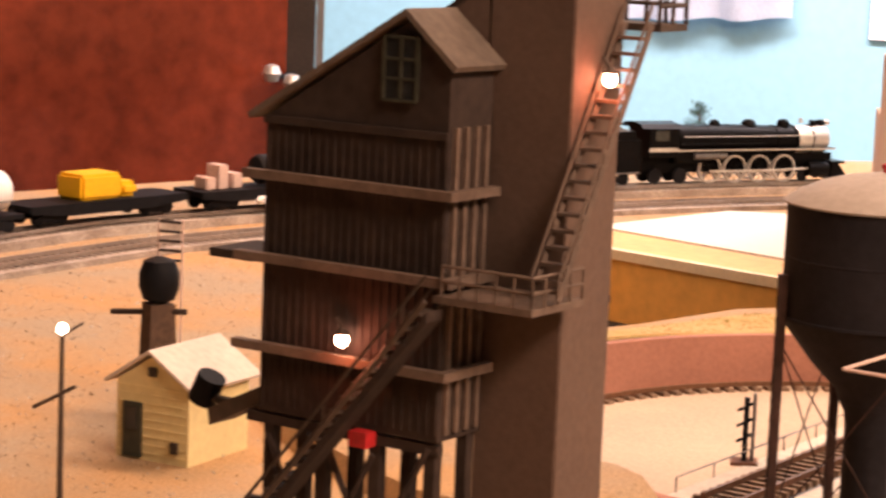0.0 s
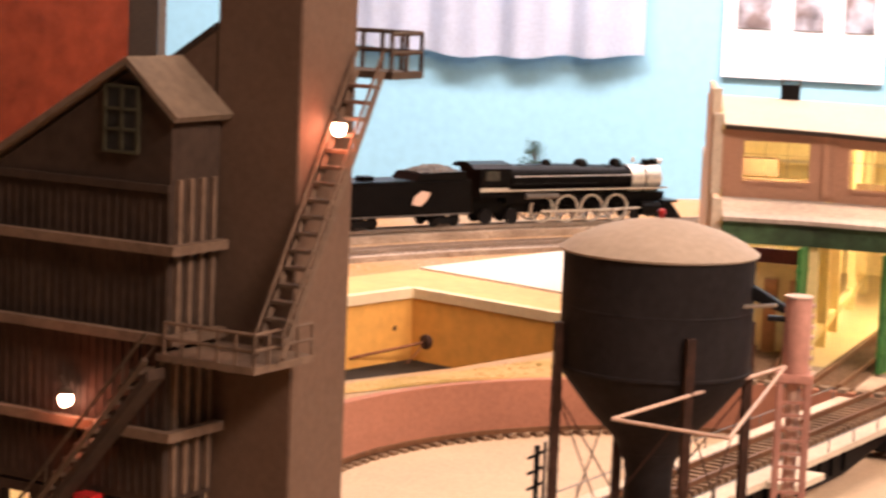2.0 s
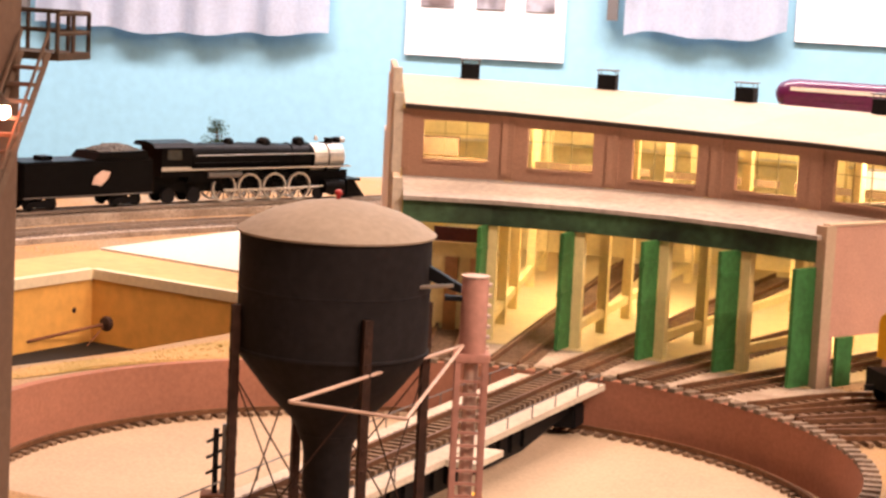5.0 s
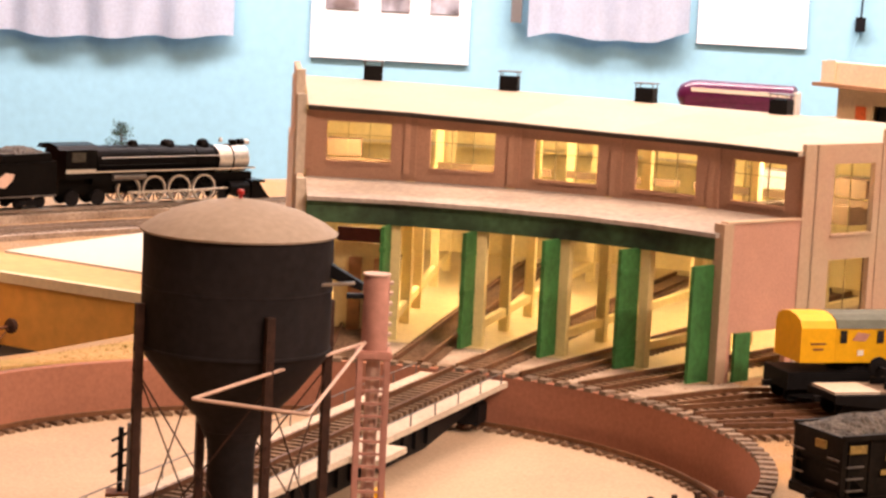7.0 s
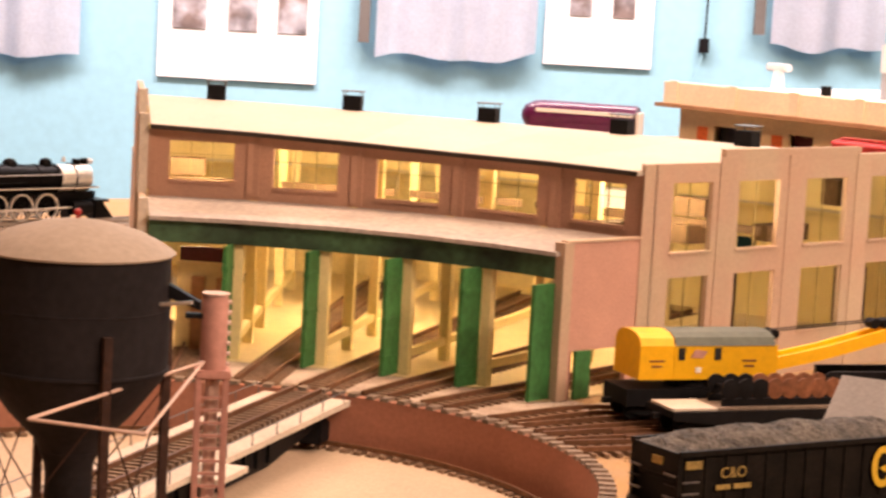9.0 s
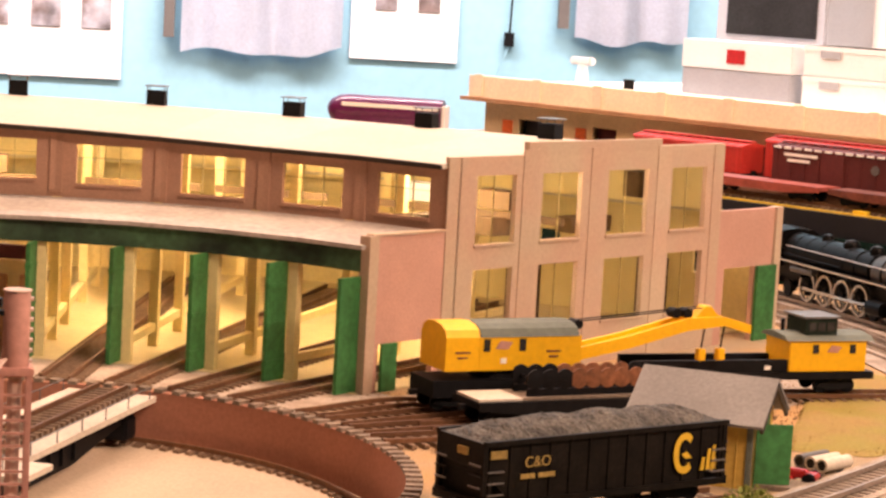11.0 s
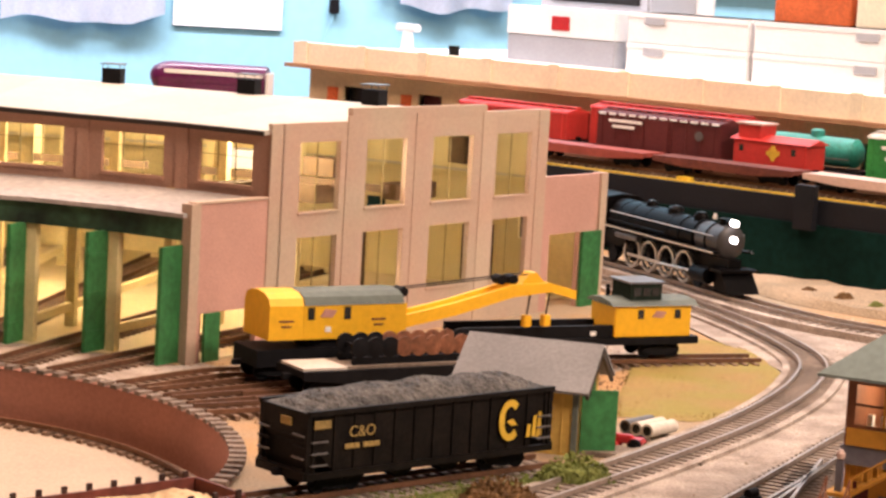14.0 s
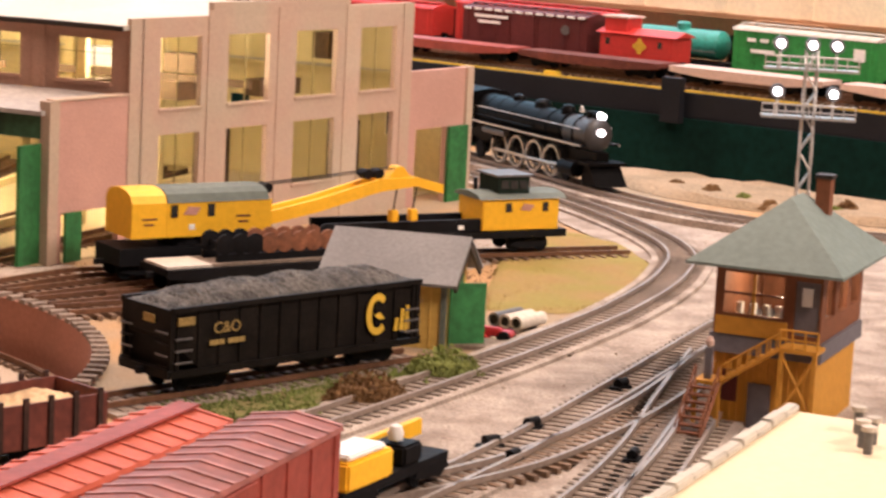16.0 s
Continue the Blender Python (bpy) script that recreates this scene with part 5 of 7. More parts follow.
tender("black tender with heaped coal behind locomotive", on_back(s2 - 0.300), False)

# ---- coal hopper car ----
WORN_LETTER = material("worn_lettering", (0.42, 0.29, 0.09), 0.7, vary=0.4, grain=700)
GRIMY_BLACK = material("grimy_black_paint", (0.011, 0.0082, 0.0065), 0.6, vary=0.5, grain=500, patch=90, spec=0.15)
hp = thing("hopper_car", "black hopper car with yellow lettering, heaped with coal", "hopper car", place(0.1604, 1.0440, 0.0, math.degrees(math.atan2(HOP.y, HOP.x))))
z = RAILTOP
hl = 0.073
part("body", profile_y(bm_new(), [(-hl + 0.016, z + 0.0115), (hl - 0.016, z + 0.0115), (hl, z + 0.027), (hl, z + 0.0385), (-hl, z + 0.0385), (-hl, z + 0.027)], -0.0165, 0.0165), GRIMY_BLACK, hp, "black ribbed body")
for s in (-1, 1):
    part("top_chord", box(bm_new(), -hl, hl, s * 0.0175 - 0.0012, s * 0.0175 + 0.0012, z + 0.0372, z + 0.0395), GRIMY_BLACK, hp)
    part("side_sill", box(bm_new(), -hl, hl, s * 0.0172 - 0.001, s * 0.0172 + 0.001, z + 0.0088, z + 0.0118), GRIMY_BLACK, hp)
    for k in range(13):
        x = -hl + 0.004 + k * (2 * hl - 0.008) / 12
        part("rib", box(bm_new(), x - 0.0008, x + 0.0008, s * 0.0168 - 0.0006, s * 0.0168 + 0.0006, z + 0.0118, z + 0.0372), GRIMY_BLACK, hp)
for e in (-1, 1):
    inset = 0.0125 if e > 0 else 0.004
    # added black plate blocks the view and stands for the open end's shade
    part("end_bulkhead", box(bm_new(), e * (hl - inset) - 0.001, e * (hl - inset) + 0.001, -0.0158, 0.0158, z + 0.0100, z + 0.0290), GRIMY_BLACK, hp)
    part("end_sill", box(bm_new(), e * hl - 0.0015, e * hl + 0.0015, -0.0175, 0.0175, z + 0.0085, z + 0.0125), GRIMY_BLACK, hp)
    for s in (-1, 1):
        part("corner_post", box(bm_new(), e * (hl - 0.001) - 0.0012, e * (hl - 0.001) + 0.0012, s * 0.0163 - 0.0012, s * 0.0163 + 0.0012, z + 0.0125, z + 0.0385), GRIMY_BLACK, hp)
        for k in range(4):
            part("grab_iron", box(bm_new(), e * (hl + 0.0013) - 0.0004, e * (hl + 0.0013) + 0.0004, s * 0.0125 - 0.004, s * 0.0125 + 0.004, z + 0.013 + k * 0.005, z + 0.0138 + k * 0.005), GREY_STEEL if k % 2 else GRIMY_BLACK, hp)
    for k in range(3):
        part("ladder_rung", box(bm_new(), e * (hl - 0.006) - 0.0045, e * (hl - 0.006) + 0.0045, -0.0192, -0.0184, z + 0.0150 + k * 0.0052, z + 0.0158 + k * 0.0052), GREY_STEEL, hp)
    part("end_placard", box(bm_new(), e * (hl + 0.0005) - 0.0006, e * (hl + 0.0005) + 0.0006, -0.006, 0.001, z + 0.0315, z + 0.035), WORN_LETTER, hp, "worn yellow placard")
for k in range(4):
    x = -0.042 + k * 0.028
    part("hopper_bay", profile_y(bm_new(), [(x - 0.012, z + 0.0117), (x + 0.012, z + 0.0117), (x + 0.003, z + 0.004), (x - 0.003, z + 0.004)], -0.012, 0.012), GRIMY_BLACK, hp)
bm = bm_new()
bmesh.ops.create_grid(bm, x_segments=110, y_segments=26, size=0.5)
for v in bm.verts:
    x, y = v.co.x, v.co.y
    heap = (1 - (2 * y) ** 2) * (1 - (2 * x) ** 6)
    v.co = Vector((x * 2 * (hl - 0.001), y * 0.033, z + 0.0385 + 0.0075 * heap * (0.9 + 0.25 * noise.noise(Vector((x * 9, 0, 0)))) + 0.0012 * noise.noise(Vector((x * 90, y * 26, 5)))))
part("coal_load", bm, COAL, hp, "heaped black coal")
for x in (-0.050, 0.050):
    bogie(hp, x)
part("side_placard", box(bm_new(), -0.0700, -0.0610, -0.0185, -0.0176, z + 0.0315, z + 0.0350), WORN_LETTER, hp, "worn yellow placard")
couplers(hp, hl, z + 0.010)


def lettering(text, size, m, mat, parent, name="lettering", label="yellow lettering"):
    cu = bpy.data.curves.new(name, "FONT")
    cu.body, cu.size, cu.extrude = text, size, 0.00008
    cu.align_x = "CENTER"
    cu.materials.append(mat)
    ob = new(name, cu)
    ob.parent, ob.matrix_local = parent, m
    ob["label"] = label
    dg = bpy.context.evaluated_depsgraph_get()
    me = bpy.data.meshes.new_from_object(ob.evaluated_get(dg))
    bpy.data.objects.remove(ob)
    mo = new(name, me)
    mo.parent, mo.matrix_local = parent, m
    mo["label"] = label
    return mo


LETTER = material("yellow_lettering", (0.72, 0.46, 0.04), 0.6, vary=0.1)
lettering("C&O", 0.0070, pose(-0.043, -0.0183, z + 0.0265, 90), WORN_LETTER, hp)
part("number_bar", box(bm_new(), -0.0525, -0.0445, -0.0184, -0.0181, z + 0.0213, z + 0.0236), WORN_LETTER, hp)
part("number_bar", box(bm_new(), -0.0425, -0.0330, -0.0184, -0.0181, z + 0.0213, z + 0.0236), WORN_LETTER, hp)
# round yellow mark with a wide gap and a wedge, small slanted bars beside it
bm = bm_new()
n = 26
for k in range(n):
    a, b = radians(48 + 264 * k / n), radians(48 + 264 * (k + 1) / n)
    vs = []
    for yy in (-0.0185, -0.0182):
        for t in (a, b):
            for r in (1.0, 0.50 + 0.16 * abs(math.sin(t))):
                vs.append(bm.verts.new((0.0455 + 0.0070 * r * math.cos(t), yy, z + 0.0255 + 0.0098 * r * math.sin(t))))
    for f in ((0, 1, 3, 2), (4, 6, 7, 5), (0, 2, 6, 4), (1, 5, 7, 3)):
        bm.faces.new([vs[i] for i in f])
bmesh.ops.remove_doubles(bm, verts=bm.verts, dist=1e-6)
bmesh.ops.recalc_face_normals(bm, faces=bm.faces)
part("round_mark", bm, LETTER, hp, "large round yellow mark")
part("mark_wedge", profile_y(bm_new(), [(0.0435, z + 0.0250), (0.0470, z + 0.0262), (0.0500, z + 0.0230), (0.0465, z + 0.0228)], -0.0185, -0.0182), LETTER, hp)
for x, h in ((0.0560, 0.006), (0.0595, 0.010), (0.0625, 0.0115)):
    part("mark_bar", profile_y(bm_new(), [(x, z + 0.0165), (x + 0.0022, z + 0.0165), (x + 0.0028, z + 0.0165 + h), (x + 0.0010, z + 0.0165 + h)], -0.0185, -0.0182), LETTER, hp)

# ---- wrecking crane ----
CZ = z + 0.0075
cr = thing("wrecking_crane", "yellow railway wrecking crane with grey-green curved roof", "crane", place(0.1415, 1.2935, 0.0, 21))
part("underframe", box(bm_new(), -0.044, 0.050, -0.0155, 0.0155, z + 0.008, z + 0.0175), BLACK, cr, "black crane truck frame")
part("turret", tube(bm_new(), (0, 0, z + 0.0175), (0, 0, CZ + 0.016), 0.013, n=24), BLACK, cr)
cabpts = [(-0.0165, CZ + 0.0155), (0.0165, CZ + 0.0155), (0.0165, CZ + 0.0345), (0.0145, CZ + 0.0385), (0.009, CZ + 0.0410), (0, CZ + 0.0420), (-0.009, CZ + 0.0410), (-0.0145, CZ + 0.0385), (-0.0165, CZ + 0.0345)]
part("cab", profile_x(bm_new(), [p for p in cabpts], -0.038, -0.017), YELLOW, cr, "yellow rounded boiler cab")
side = [(-0.0165, CZ + 0.0155), (0.0165, CZ + 0.0155), (0.0165, CZ + 0.0345), (-0.0165, CZ + 0.0345)]
part("cab_house", profile_x(bm_new(), side, -0.0168, 0.048), YELLOW, cr, "yellow cab house")
part("cab_roof", profile_x(bm_new(), [(-0.0172, CZ + 0.0345), (0.0172, CZ + 0.0345), (0.0145, CZ + 0.0390), (0.009, CZ + 0.0412), (0, CZ + 0.0420), (-0.009, CZ + 0.0412), (-0.0145, CZ + 0.0390)], -0.0166, 0.046), ROOF_GREEN, cr, "grey-green curved roof")
for x in (-0.0125, 0.010):
    part("cab_window", box(bm_new(), x - 0.0020, x + 0.0020, -0.0172, -0.0163, CZ + 0.0265, CZ + 0.0335), GLASS_DARK, cr)
part("pink_emblem", profile_y(bm_new(), [(-0.007, CZ + 0.028), (0.0005, CZ + 0.0275), (0.0035, CZ + 0.0315), (-0.004, CZ + 0.0325)], -0.0171, -0.0166), PINK, cr)
part("white_spot", box(bm_new(), -0.0035, 0.0, -0.0171, -0.0166, CZ + 0.0195, CZ + 0.0225), WHITE, cr)
for x in (-0.0275, 0.030):
    part("worn_mark", box(bm_new(), x - 0.0045, x + 0.0045, -0.0171, -0.0166, CZ + 0.0255, CZ + 0.0265), RUST, cr)
    part("worn_mark", box(bm_new(), x - 0.003, x + 0.003, -0.0171, -0.0166, CZ + 0.0225, CZ + 0.0235), RUST, cr)
BOOM = [(0.045, 0.020), (0.085, 0.0275), (0.125, 0.0375), (0.150, 0.0395), (0.1685, 0.0345)]
for s in (-1, 1):
    top = [(x, CZ + h + (0.0045 if k < 3 else 0.003)) for k, (x, h) in enumerate(BOOM)]
    low = [(x, CZ + h - (0.003 if k < 3 else 0.0025)) for k, (x, h) in enumerate(BOOM)][::-1]
    part("boom_side", profile_y(bm_new(), top + low, s * 0.0058 - 0.0012, s * 0.0058 + 0.0012), YELLOW, cr, "yellow cranked boom")
for x, h in BOOM[1:4]:
    part("boom_tie", tube(bm_new(), (x, -0.006, CZ + h), (x, 0.006, CZ + h), 0.0014, n=8), YELLOW, cr)
part("boom_deck", profile_y(bm_new(), [(0.046, CZ + 0.0195), (0.125, CZ + 0.0370), (0.125, CZ + 0.0385), (0.046, CZ + 0.0215)], -0.0045, 0.0045), YELLOW, cr)
part("pulley_peak", profile_y(bm_new(), [(0.130, CZ + 0.041), (0.1375, CZ + 0.0485), (0.1415, CZ + 0.0485), (0.148, CZ + 0.0415)], -0.004, 0.004), YELLOW, cr)
for x in (0.118, 0.126):
    part("pulley", tube(bm_new(), (x, -0.004, CZ + 0.0445), (x, 0.004, CZ + 0.0445), 0.003, n=14), BLACK, cr)
for y in (-0.003, 0.003):
    part("cable", tube(bm_new(), (0.045, y, CZ + 0.040), (0.136, y, CZ + 0.0475), 0.0004, n=5), BLACK, cr)
part("winch", tube(bm_new(), (0.052, -0.005, CZ + 0.039), (0.052, 0.005, CZ + 0.039), 0.0028, n=12), BLACK, cr)
for x in (0.1405, 0.1540):
    part("hook_cable", tube(bm_new(), (x, 0, CZ + 0.0355), (x - 0.002, 0, CZ + 0.022), 0.0005, n=5), BLACK, cr)
    part("hook_block", box(bm_new(), x - 0.0045, x + 0.0005, -0.0025, 0.0025, CZ + 0.0155, CZ + 0.0225), YELLOW, cr, bevel=0.0006)
for x in (-0.028, 0.032):
    bogie(cr, x)
couplers(cr, 0.047, z + 0.009)

bt = thing("boom_tender_car", "black flat car with yellow cabin and grey-green cupola", "railway car", place(0.3050, 1.3745, 0.0, 17))
part("deck", box(bm_new(), -0.080, 0.082, -0.0155, 0.0155, z + 0.0095, z + 0.0140), BLACK, bt)
part("tool_rack", box(bm_new(), -0.080, 0.022, -0.0135, -0.0105, z + 0.0142, z + 0.0215), BLACK, bt)
part("tool_rack", box(bm_new(), -0.080, 0.022, 0.0105, 0.0135, z + 0.0142, z + 0.0215), BLACK, bt)
part("cabin", box(bm_new(), 0.022, 0.076, -0.0150, 0.0150, z + 0.0142, z + 0.0340), YELLOW, bt, "yellow cabin", bevel=0.0005)
part("cabin_roof", profile_x(bm_new(), [(-0.017, z + 0.0335), (-0.012, z + 0.0362), (0, z + 0.0375), (0.012, z + 0.0362), (0.017, z + 0.0335)], 0.019, 0.080), ROOF_GREEN, bt, "grey-green roof")
cu = part("cupola", box(bm_new(), 0.034, 0.056, -0.0115, 0.0115, z + 0.0362, z + 0.0465), CUPOLA_GREEN, bt, "dark green cupola")
part("cupola_roof", box(bm_new(), 0.032, 0.058, -0.0130, 0.0130, z + 0.0466, z + 0.0478), GREY_STEEL, cu)
for x in (0.0385, 0.045, 0.0515):
    part("cupola_pane", box(bm_new(), x - 0.0025, x + 0.0025, -0.0119, -0.0114, z + 0.0390, z + 0.0440), GLASS_DARK, cu)
for x in (0.040, 0.046, 0.066):
    if x != 0.046:
        part("cabin_window", box(bm_new(), x - 0.002, x + 0.002, -0.0156, -0.0149, z + 0.0255, z + 0.0310), GLASS_DARK, bt)
part("pink_emblem", profile_y(bm_new(), [(0.048, z + 0.0265), (0.055, z + 0.0260), (0.058, z + 0.0295), (0.051, z + 0.0305)], -0.0156, -0.0150), PINK, bt)
part("white_plate", box(bm_new(), 0.006, 0.010, -0.0140, -0.0134, z + 0.0155, z + 0.0180), WHITE, bt)
part("stove_pipe", tube(bm_new(), (0.028, 0.006, z + 0.036), (0.028, 0.006, z + 0.044), 0.0014), BLACK, bt)
for x in (-0.055, 0.058):
    bogie(bt, x)
couplers(bt, 0.082, z + 0.009)

# wheel sets stored on a rail rack
track([(0.10, 1.229), (0.172, 1.2580), (0.245, 1.2875)], 0.0, None, "short stub track under the wheel flat car", shiny=False)
wheel_car = flat_car("flat_car", "black flat car with pale timber deck carrying wheel sets", place(0.176, 1.2596, 0.0, 22), BLACK, 0.058)
part("timber_deck", box(bm_new(), -0.057, -0.030, -0.0135, 0.0135, RAILTOP + 0.0136, RAILTOP + 0.0150), CONCRETE, wheel_car, "pale timber deck")
part("dark_deck", box(bm_new(), -0.0298, 0.057, -0.0135, 0.0135, RAILTOP + 0.0136, RAILTOP + 0.0150), TIE, wheel_car)
ws = thing("wheel_rack", "rack of rusty and black spare wheel sets on a flat car", "wheel rack", place(0.192, 1.2661, RAILTOP + 0.0150, 22))
for y in (-0.008, 0.008):
    part("rack_rail", box(bm_new(), -0.042, 0.042, y - 0.001, y + 0.001, 0.0, 0.004), BLACK, ws)
for k in range(9):
    x = -0.038 + k * 0.0092
    wsm = RUST if 3 <= k <= 7 else BLACK
    ax = part("axle", tube(bm_new(), (x, -0.011, 0.0095), (x, 0.011, 0.0095), 0.0009, n=8), wsm, ws)
    for y in (-0.0085, 0.0085):
        part("wheel", lathe(bm_new(), [(0.002, 0), (0.0056, 0.0004), (0.0056, 0.0018), (0.002, 0.0022)], 18), wsm, ax).matrix_local = pose(x, y, 0.0095, 90, 0, 0)

# ---- engine shed ----
sh = thing("handcar_shed", "yellow board shed with grey shingle roof and green doors", "shed", place(0.2545, 1.118, 0.0, -24.7))
SW, SD = 0.058, 0.050
part("wall", profile_x(bm_new(), [(0, 0), (SD, 0), (SD, 0.036), (SD / 2, 0.0505), (0, 0.036)], -SW, 0.0), YELLOW_PALE, sh, "tan-yellow board walls")
for k in range(9):
    x = -SW + 0.003 + k * 0.006
    part("board", box(bm_new(), x - 0.0003, x + 0.0003, -0.0005, 0.0, 0.001, 0.035), YELLOW_PALE, sh)
part("corner_trim", box(bm_new(), -0.002, 0.0008, -0.0008, 0.0015, 0.0, 0.036), ROOF_GREEN, sh)
for pts in ([(-0.007, 0.0325), (SD / 2, 0.0520), (SD / 2, 0.0538), (-0.0075, 0.0340)], [(SD / 2, 0.0520), (SD + 0.007, 0.0325), (SD + 0.0075, 0.0340), (SD / 2, 0.0538)]):
    part("roof_panel", profile_x(bm_new(), pts, -SW - 0.006, 0.007), SHED_ROOF, sh, "grey shingle roof panel")
part("gable_trim", profile_x(bm_new(), [(-0.006, 0.0315), (SD / 2, 0.0505), (SD + 0.006, 0.0315), (SD + 0.004, 0.0300), (SD / 2, 0.0480), (-0.004, 0.0300)], 0.0052, 0.0068), DARK_POST, sh)
dr = part("door", box(bm_new(), 0.002, 0.0205, 0.000, 0.0015, 0.001, 0.033), GREEN, sh, "open green board door")
dr.matrix_local = pose(0, 0.004, 0, 0, 0, 28)
dr = part("door", box(bm_new(), 0.0, 0.0012, 0.020, 0.038, 0.001, 0.033), GREEN, sh, "green board door")
tagged(part("shed_ramp", slab(bm_new(), [(0.258, 1.122), (0.315, 1.098), (0.322, 1.112), (0.270, 1.145)], 0.0005, 0.0025), TIE), "dark timber ramp before the shed door", "ramp")
pl = thing("pipe_stack", "three pale grey pipes lying on timbers", "pipes", place(0.306, 1.172, 0.0, 20))
for k, (y, zz) in enumerate(((-0.007, 0.0055), (0.0, 0.0055), (0.007, 0.0055))):
    bm = lathe(bm_new(), [(0.0024, -0.012), (0.0036, -0.012), (0.0036, 0.012), (0.0024, 0.012)], 18, y, zz, "x")
    part("pipe", bm, GREY_STEEL if k == 2 else CONCRETE, pl, smooth=False).matrix_local = pose(0, 0, 0, 0, 0, 22)
    # black plug in the solid pipe paints the shade of a hollow bore
    part("pipe_bore", tube(bm_new(), (-0.0121, y, zz), (0.0121, y, zz), 0.0025, n=18), HOLE, pl).matrix_local = pose(0, 0, 0, 0, 0, 22)
for x in (-0.008, 0.008):
    part("bearer", box(bm_new(), x - 0.0012, x + 0.0012, -0.012, 0.012, 0.0, 0.002), TIE, pl)
rt = thing("red_tractor", "small bright red tractor", "tractor", place(0.287, 1.139, 0.0, -30))
part("hood", box(bm_new(), -0.008, 0.003, -0.0025, 0.0025, 0.003, 0.0075), RED, rt, bevel=0.0008)
part("seat_fender", box(bm_new(), 0.002, 0.0085, -0.005, 0.005, 0.003, 0.0062), RED, rt, bevel=0.0008)
for x, y, r in ((-0.006, 0.0035, 0.002), (-0.006, -0.0035, 0.002), (0.005, 0.0055, 0.0034), (0.005, -0.0055, 0.0034)):
    wheel(rt, x, y, r, r, mat=RED if r < 0.003 else BLACK)


def bush(x, y, rx, ry, h, mat, label, seed):
    """A low clump of many small leaf tufts."""
    rng = random.Random(seed)
    bm = bm_new()
    for _ in range(900):
        a, r = rng.uniform(0, math.tau), math.sqrt(rng.random())
        px, py = x + rx * r * math.cos(a), y + ry * r * math.sin(a)
        top = h * (1 - 0.85 * r * r) * rng.uniform(0.4, 1.0)
        s = rng.uniform(0.0008, 0.0019)
        vs = [bm.verts.new((px + rng.uniform(-s, s), py + rng.uniform(-s, s), top + rng.uniform(-s, s))) for _ in range(3)]
        vs.append(bm.verts.new((px, py, top + s)))
        for f in ((0, 1, 2), (0, 3, 1), (1, 3, 2), (2, 3, 0)):
            bm.faces.new([vs[i] for i in f])
    core = []
    for k in range(16):
        a = k * math.tau / 16
        core.append((x + rx * 0.85 * math.cos(a), y + ry * 0.85 * math.sin(a)))
    lo = [bm.verts.new((p[0], p[1], 0.0)) for p in core]
    hi = [bm.verts.new((x + (p[0] - x) * 0.75, y + (p[1] - y) * 0.75, h * 0.55)) for p in core]
    for k in range(16):
        bm.faces.new((lo[k], lo[(k + 1) % 16], hi[(k + 1) % 16], hi[k]))
    bm.faces.new(hi)
    return tagged(part("bush", bm, mat), label, "bush", "scenery bushes")


bush(0.196, 1.002, 0.020, 0.012, 0.0165, BUSH_BROWN, "low brown bush in the turf", 1)
bush(0.241, 1.052, 0.020, 0.012, 0.017, BUSH_GREEN, "low green bush in the turf", 2)
bush(0.168, 0.986, 0.008, 0.006, 0.004, BUSH_GREEN, "flat green tuft beside the hopper car", 3)
for k, (x, y) in enumerate(((0.575, 1.66), (0.592, 1.635), (0.60, 1.60), (0.625, 1.60), (0.56, 1.70), (0.64, 1.575), (0.655, 1.59))):
    bush(x, y, 0.010, 0.006, 0.008 if k % 3 else 0.011, BUSH_GREEN if k % 2 else BUSH_BROWN, "scrubby bush on the sand bank", 10 + k)


def conifer(x, y, h, seed, label):
    rng = random.Random(seed)
    t = thing("tree", label, "tree", place(x, y))
    part("trunk", tube(bm_new(), (0, 0, 0), (0.001, 0, h * 0.92), 0.0022, 0.0006, 8), BARK, t)
    for k in range(11):
        f = 0.12 + 0.80 * k / 10
        a = k * 2.4
        ln = h * 0.30 * (1.05 - f)
        tip = (ln * math.cos(a), ln * math.sin(a), h * f + 0.004)
        part("limb", tube(bm_new(), (0, 0, h * f), tip, 0.0006, 0.0003, 5), BARK, t)
    bm = bm_new()
    for k in range(15):
        f = 0.12 + 0.86 * k / 14
        a = k * 2.4 + rng.uniform(-0.4, 0.4)
        ln = h * 0.34 * (1.05 - f) * rng.uniform(0.75, 1.15)
        c = Vector((ln * math.cos(a), ln * math.sin(a), h * f + rng.uniform(-0.001, 0.003)))
        rad = h * 0.135 * rng.uniform(0.75, 1.15)
        for _ in range(170):
            d = Vector((rng.gauss(0, 1), rng.gauss(0, 1), rng.gauss(0, 0.6)))
            p = c + d * rad * 0.5
            s = rng.uniform(0.0007, 0.0016)
            vs = [bm.verts.new(p + Vector((rng.uniform(-s, s), rng.uniform(-s, s), rng.uniform(-s, s)))) for _ in range(3)]
            bm.faces.new(vs)
    part("crown", bm, LEAF, t)
    return t


conifer(-0.452, 2.150, 0.062, 4, "small dark green tree at the back of the layout")

# ---- raised yard at the right ----
YARD = place(0.4552, 1.9546, 0.0, -49.2)
DECK = 0.066
deck = thing("yard_deck", "raised yard board with black edge and dark green fascia", "deck", YARD, kind="structure")
part("deck_board", box(bm_new(), -0.75, 1.1, 0.004, 1.3, 0.0, DECK), GRAVEL, deck)
part("fascia", box(bm_new(), -0.75, 1.1, -0.004, 0.0035, 0.0, 0.046), FASCIA, deck, "dark green cloth fascia")
part("black_band", box(bm_new(), -0.75, 1.1, -0.001, 0.0036, 0.0462, DECK + 0.0004), BLACK_BAND, deck, "black board band")
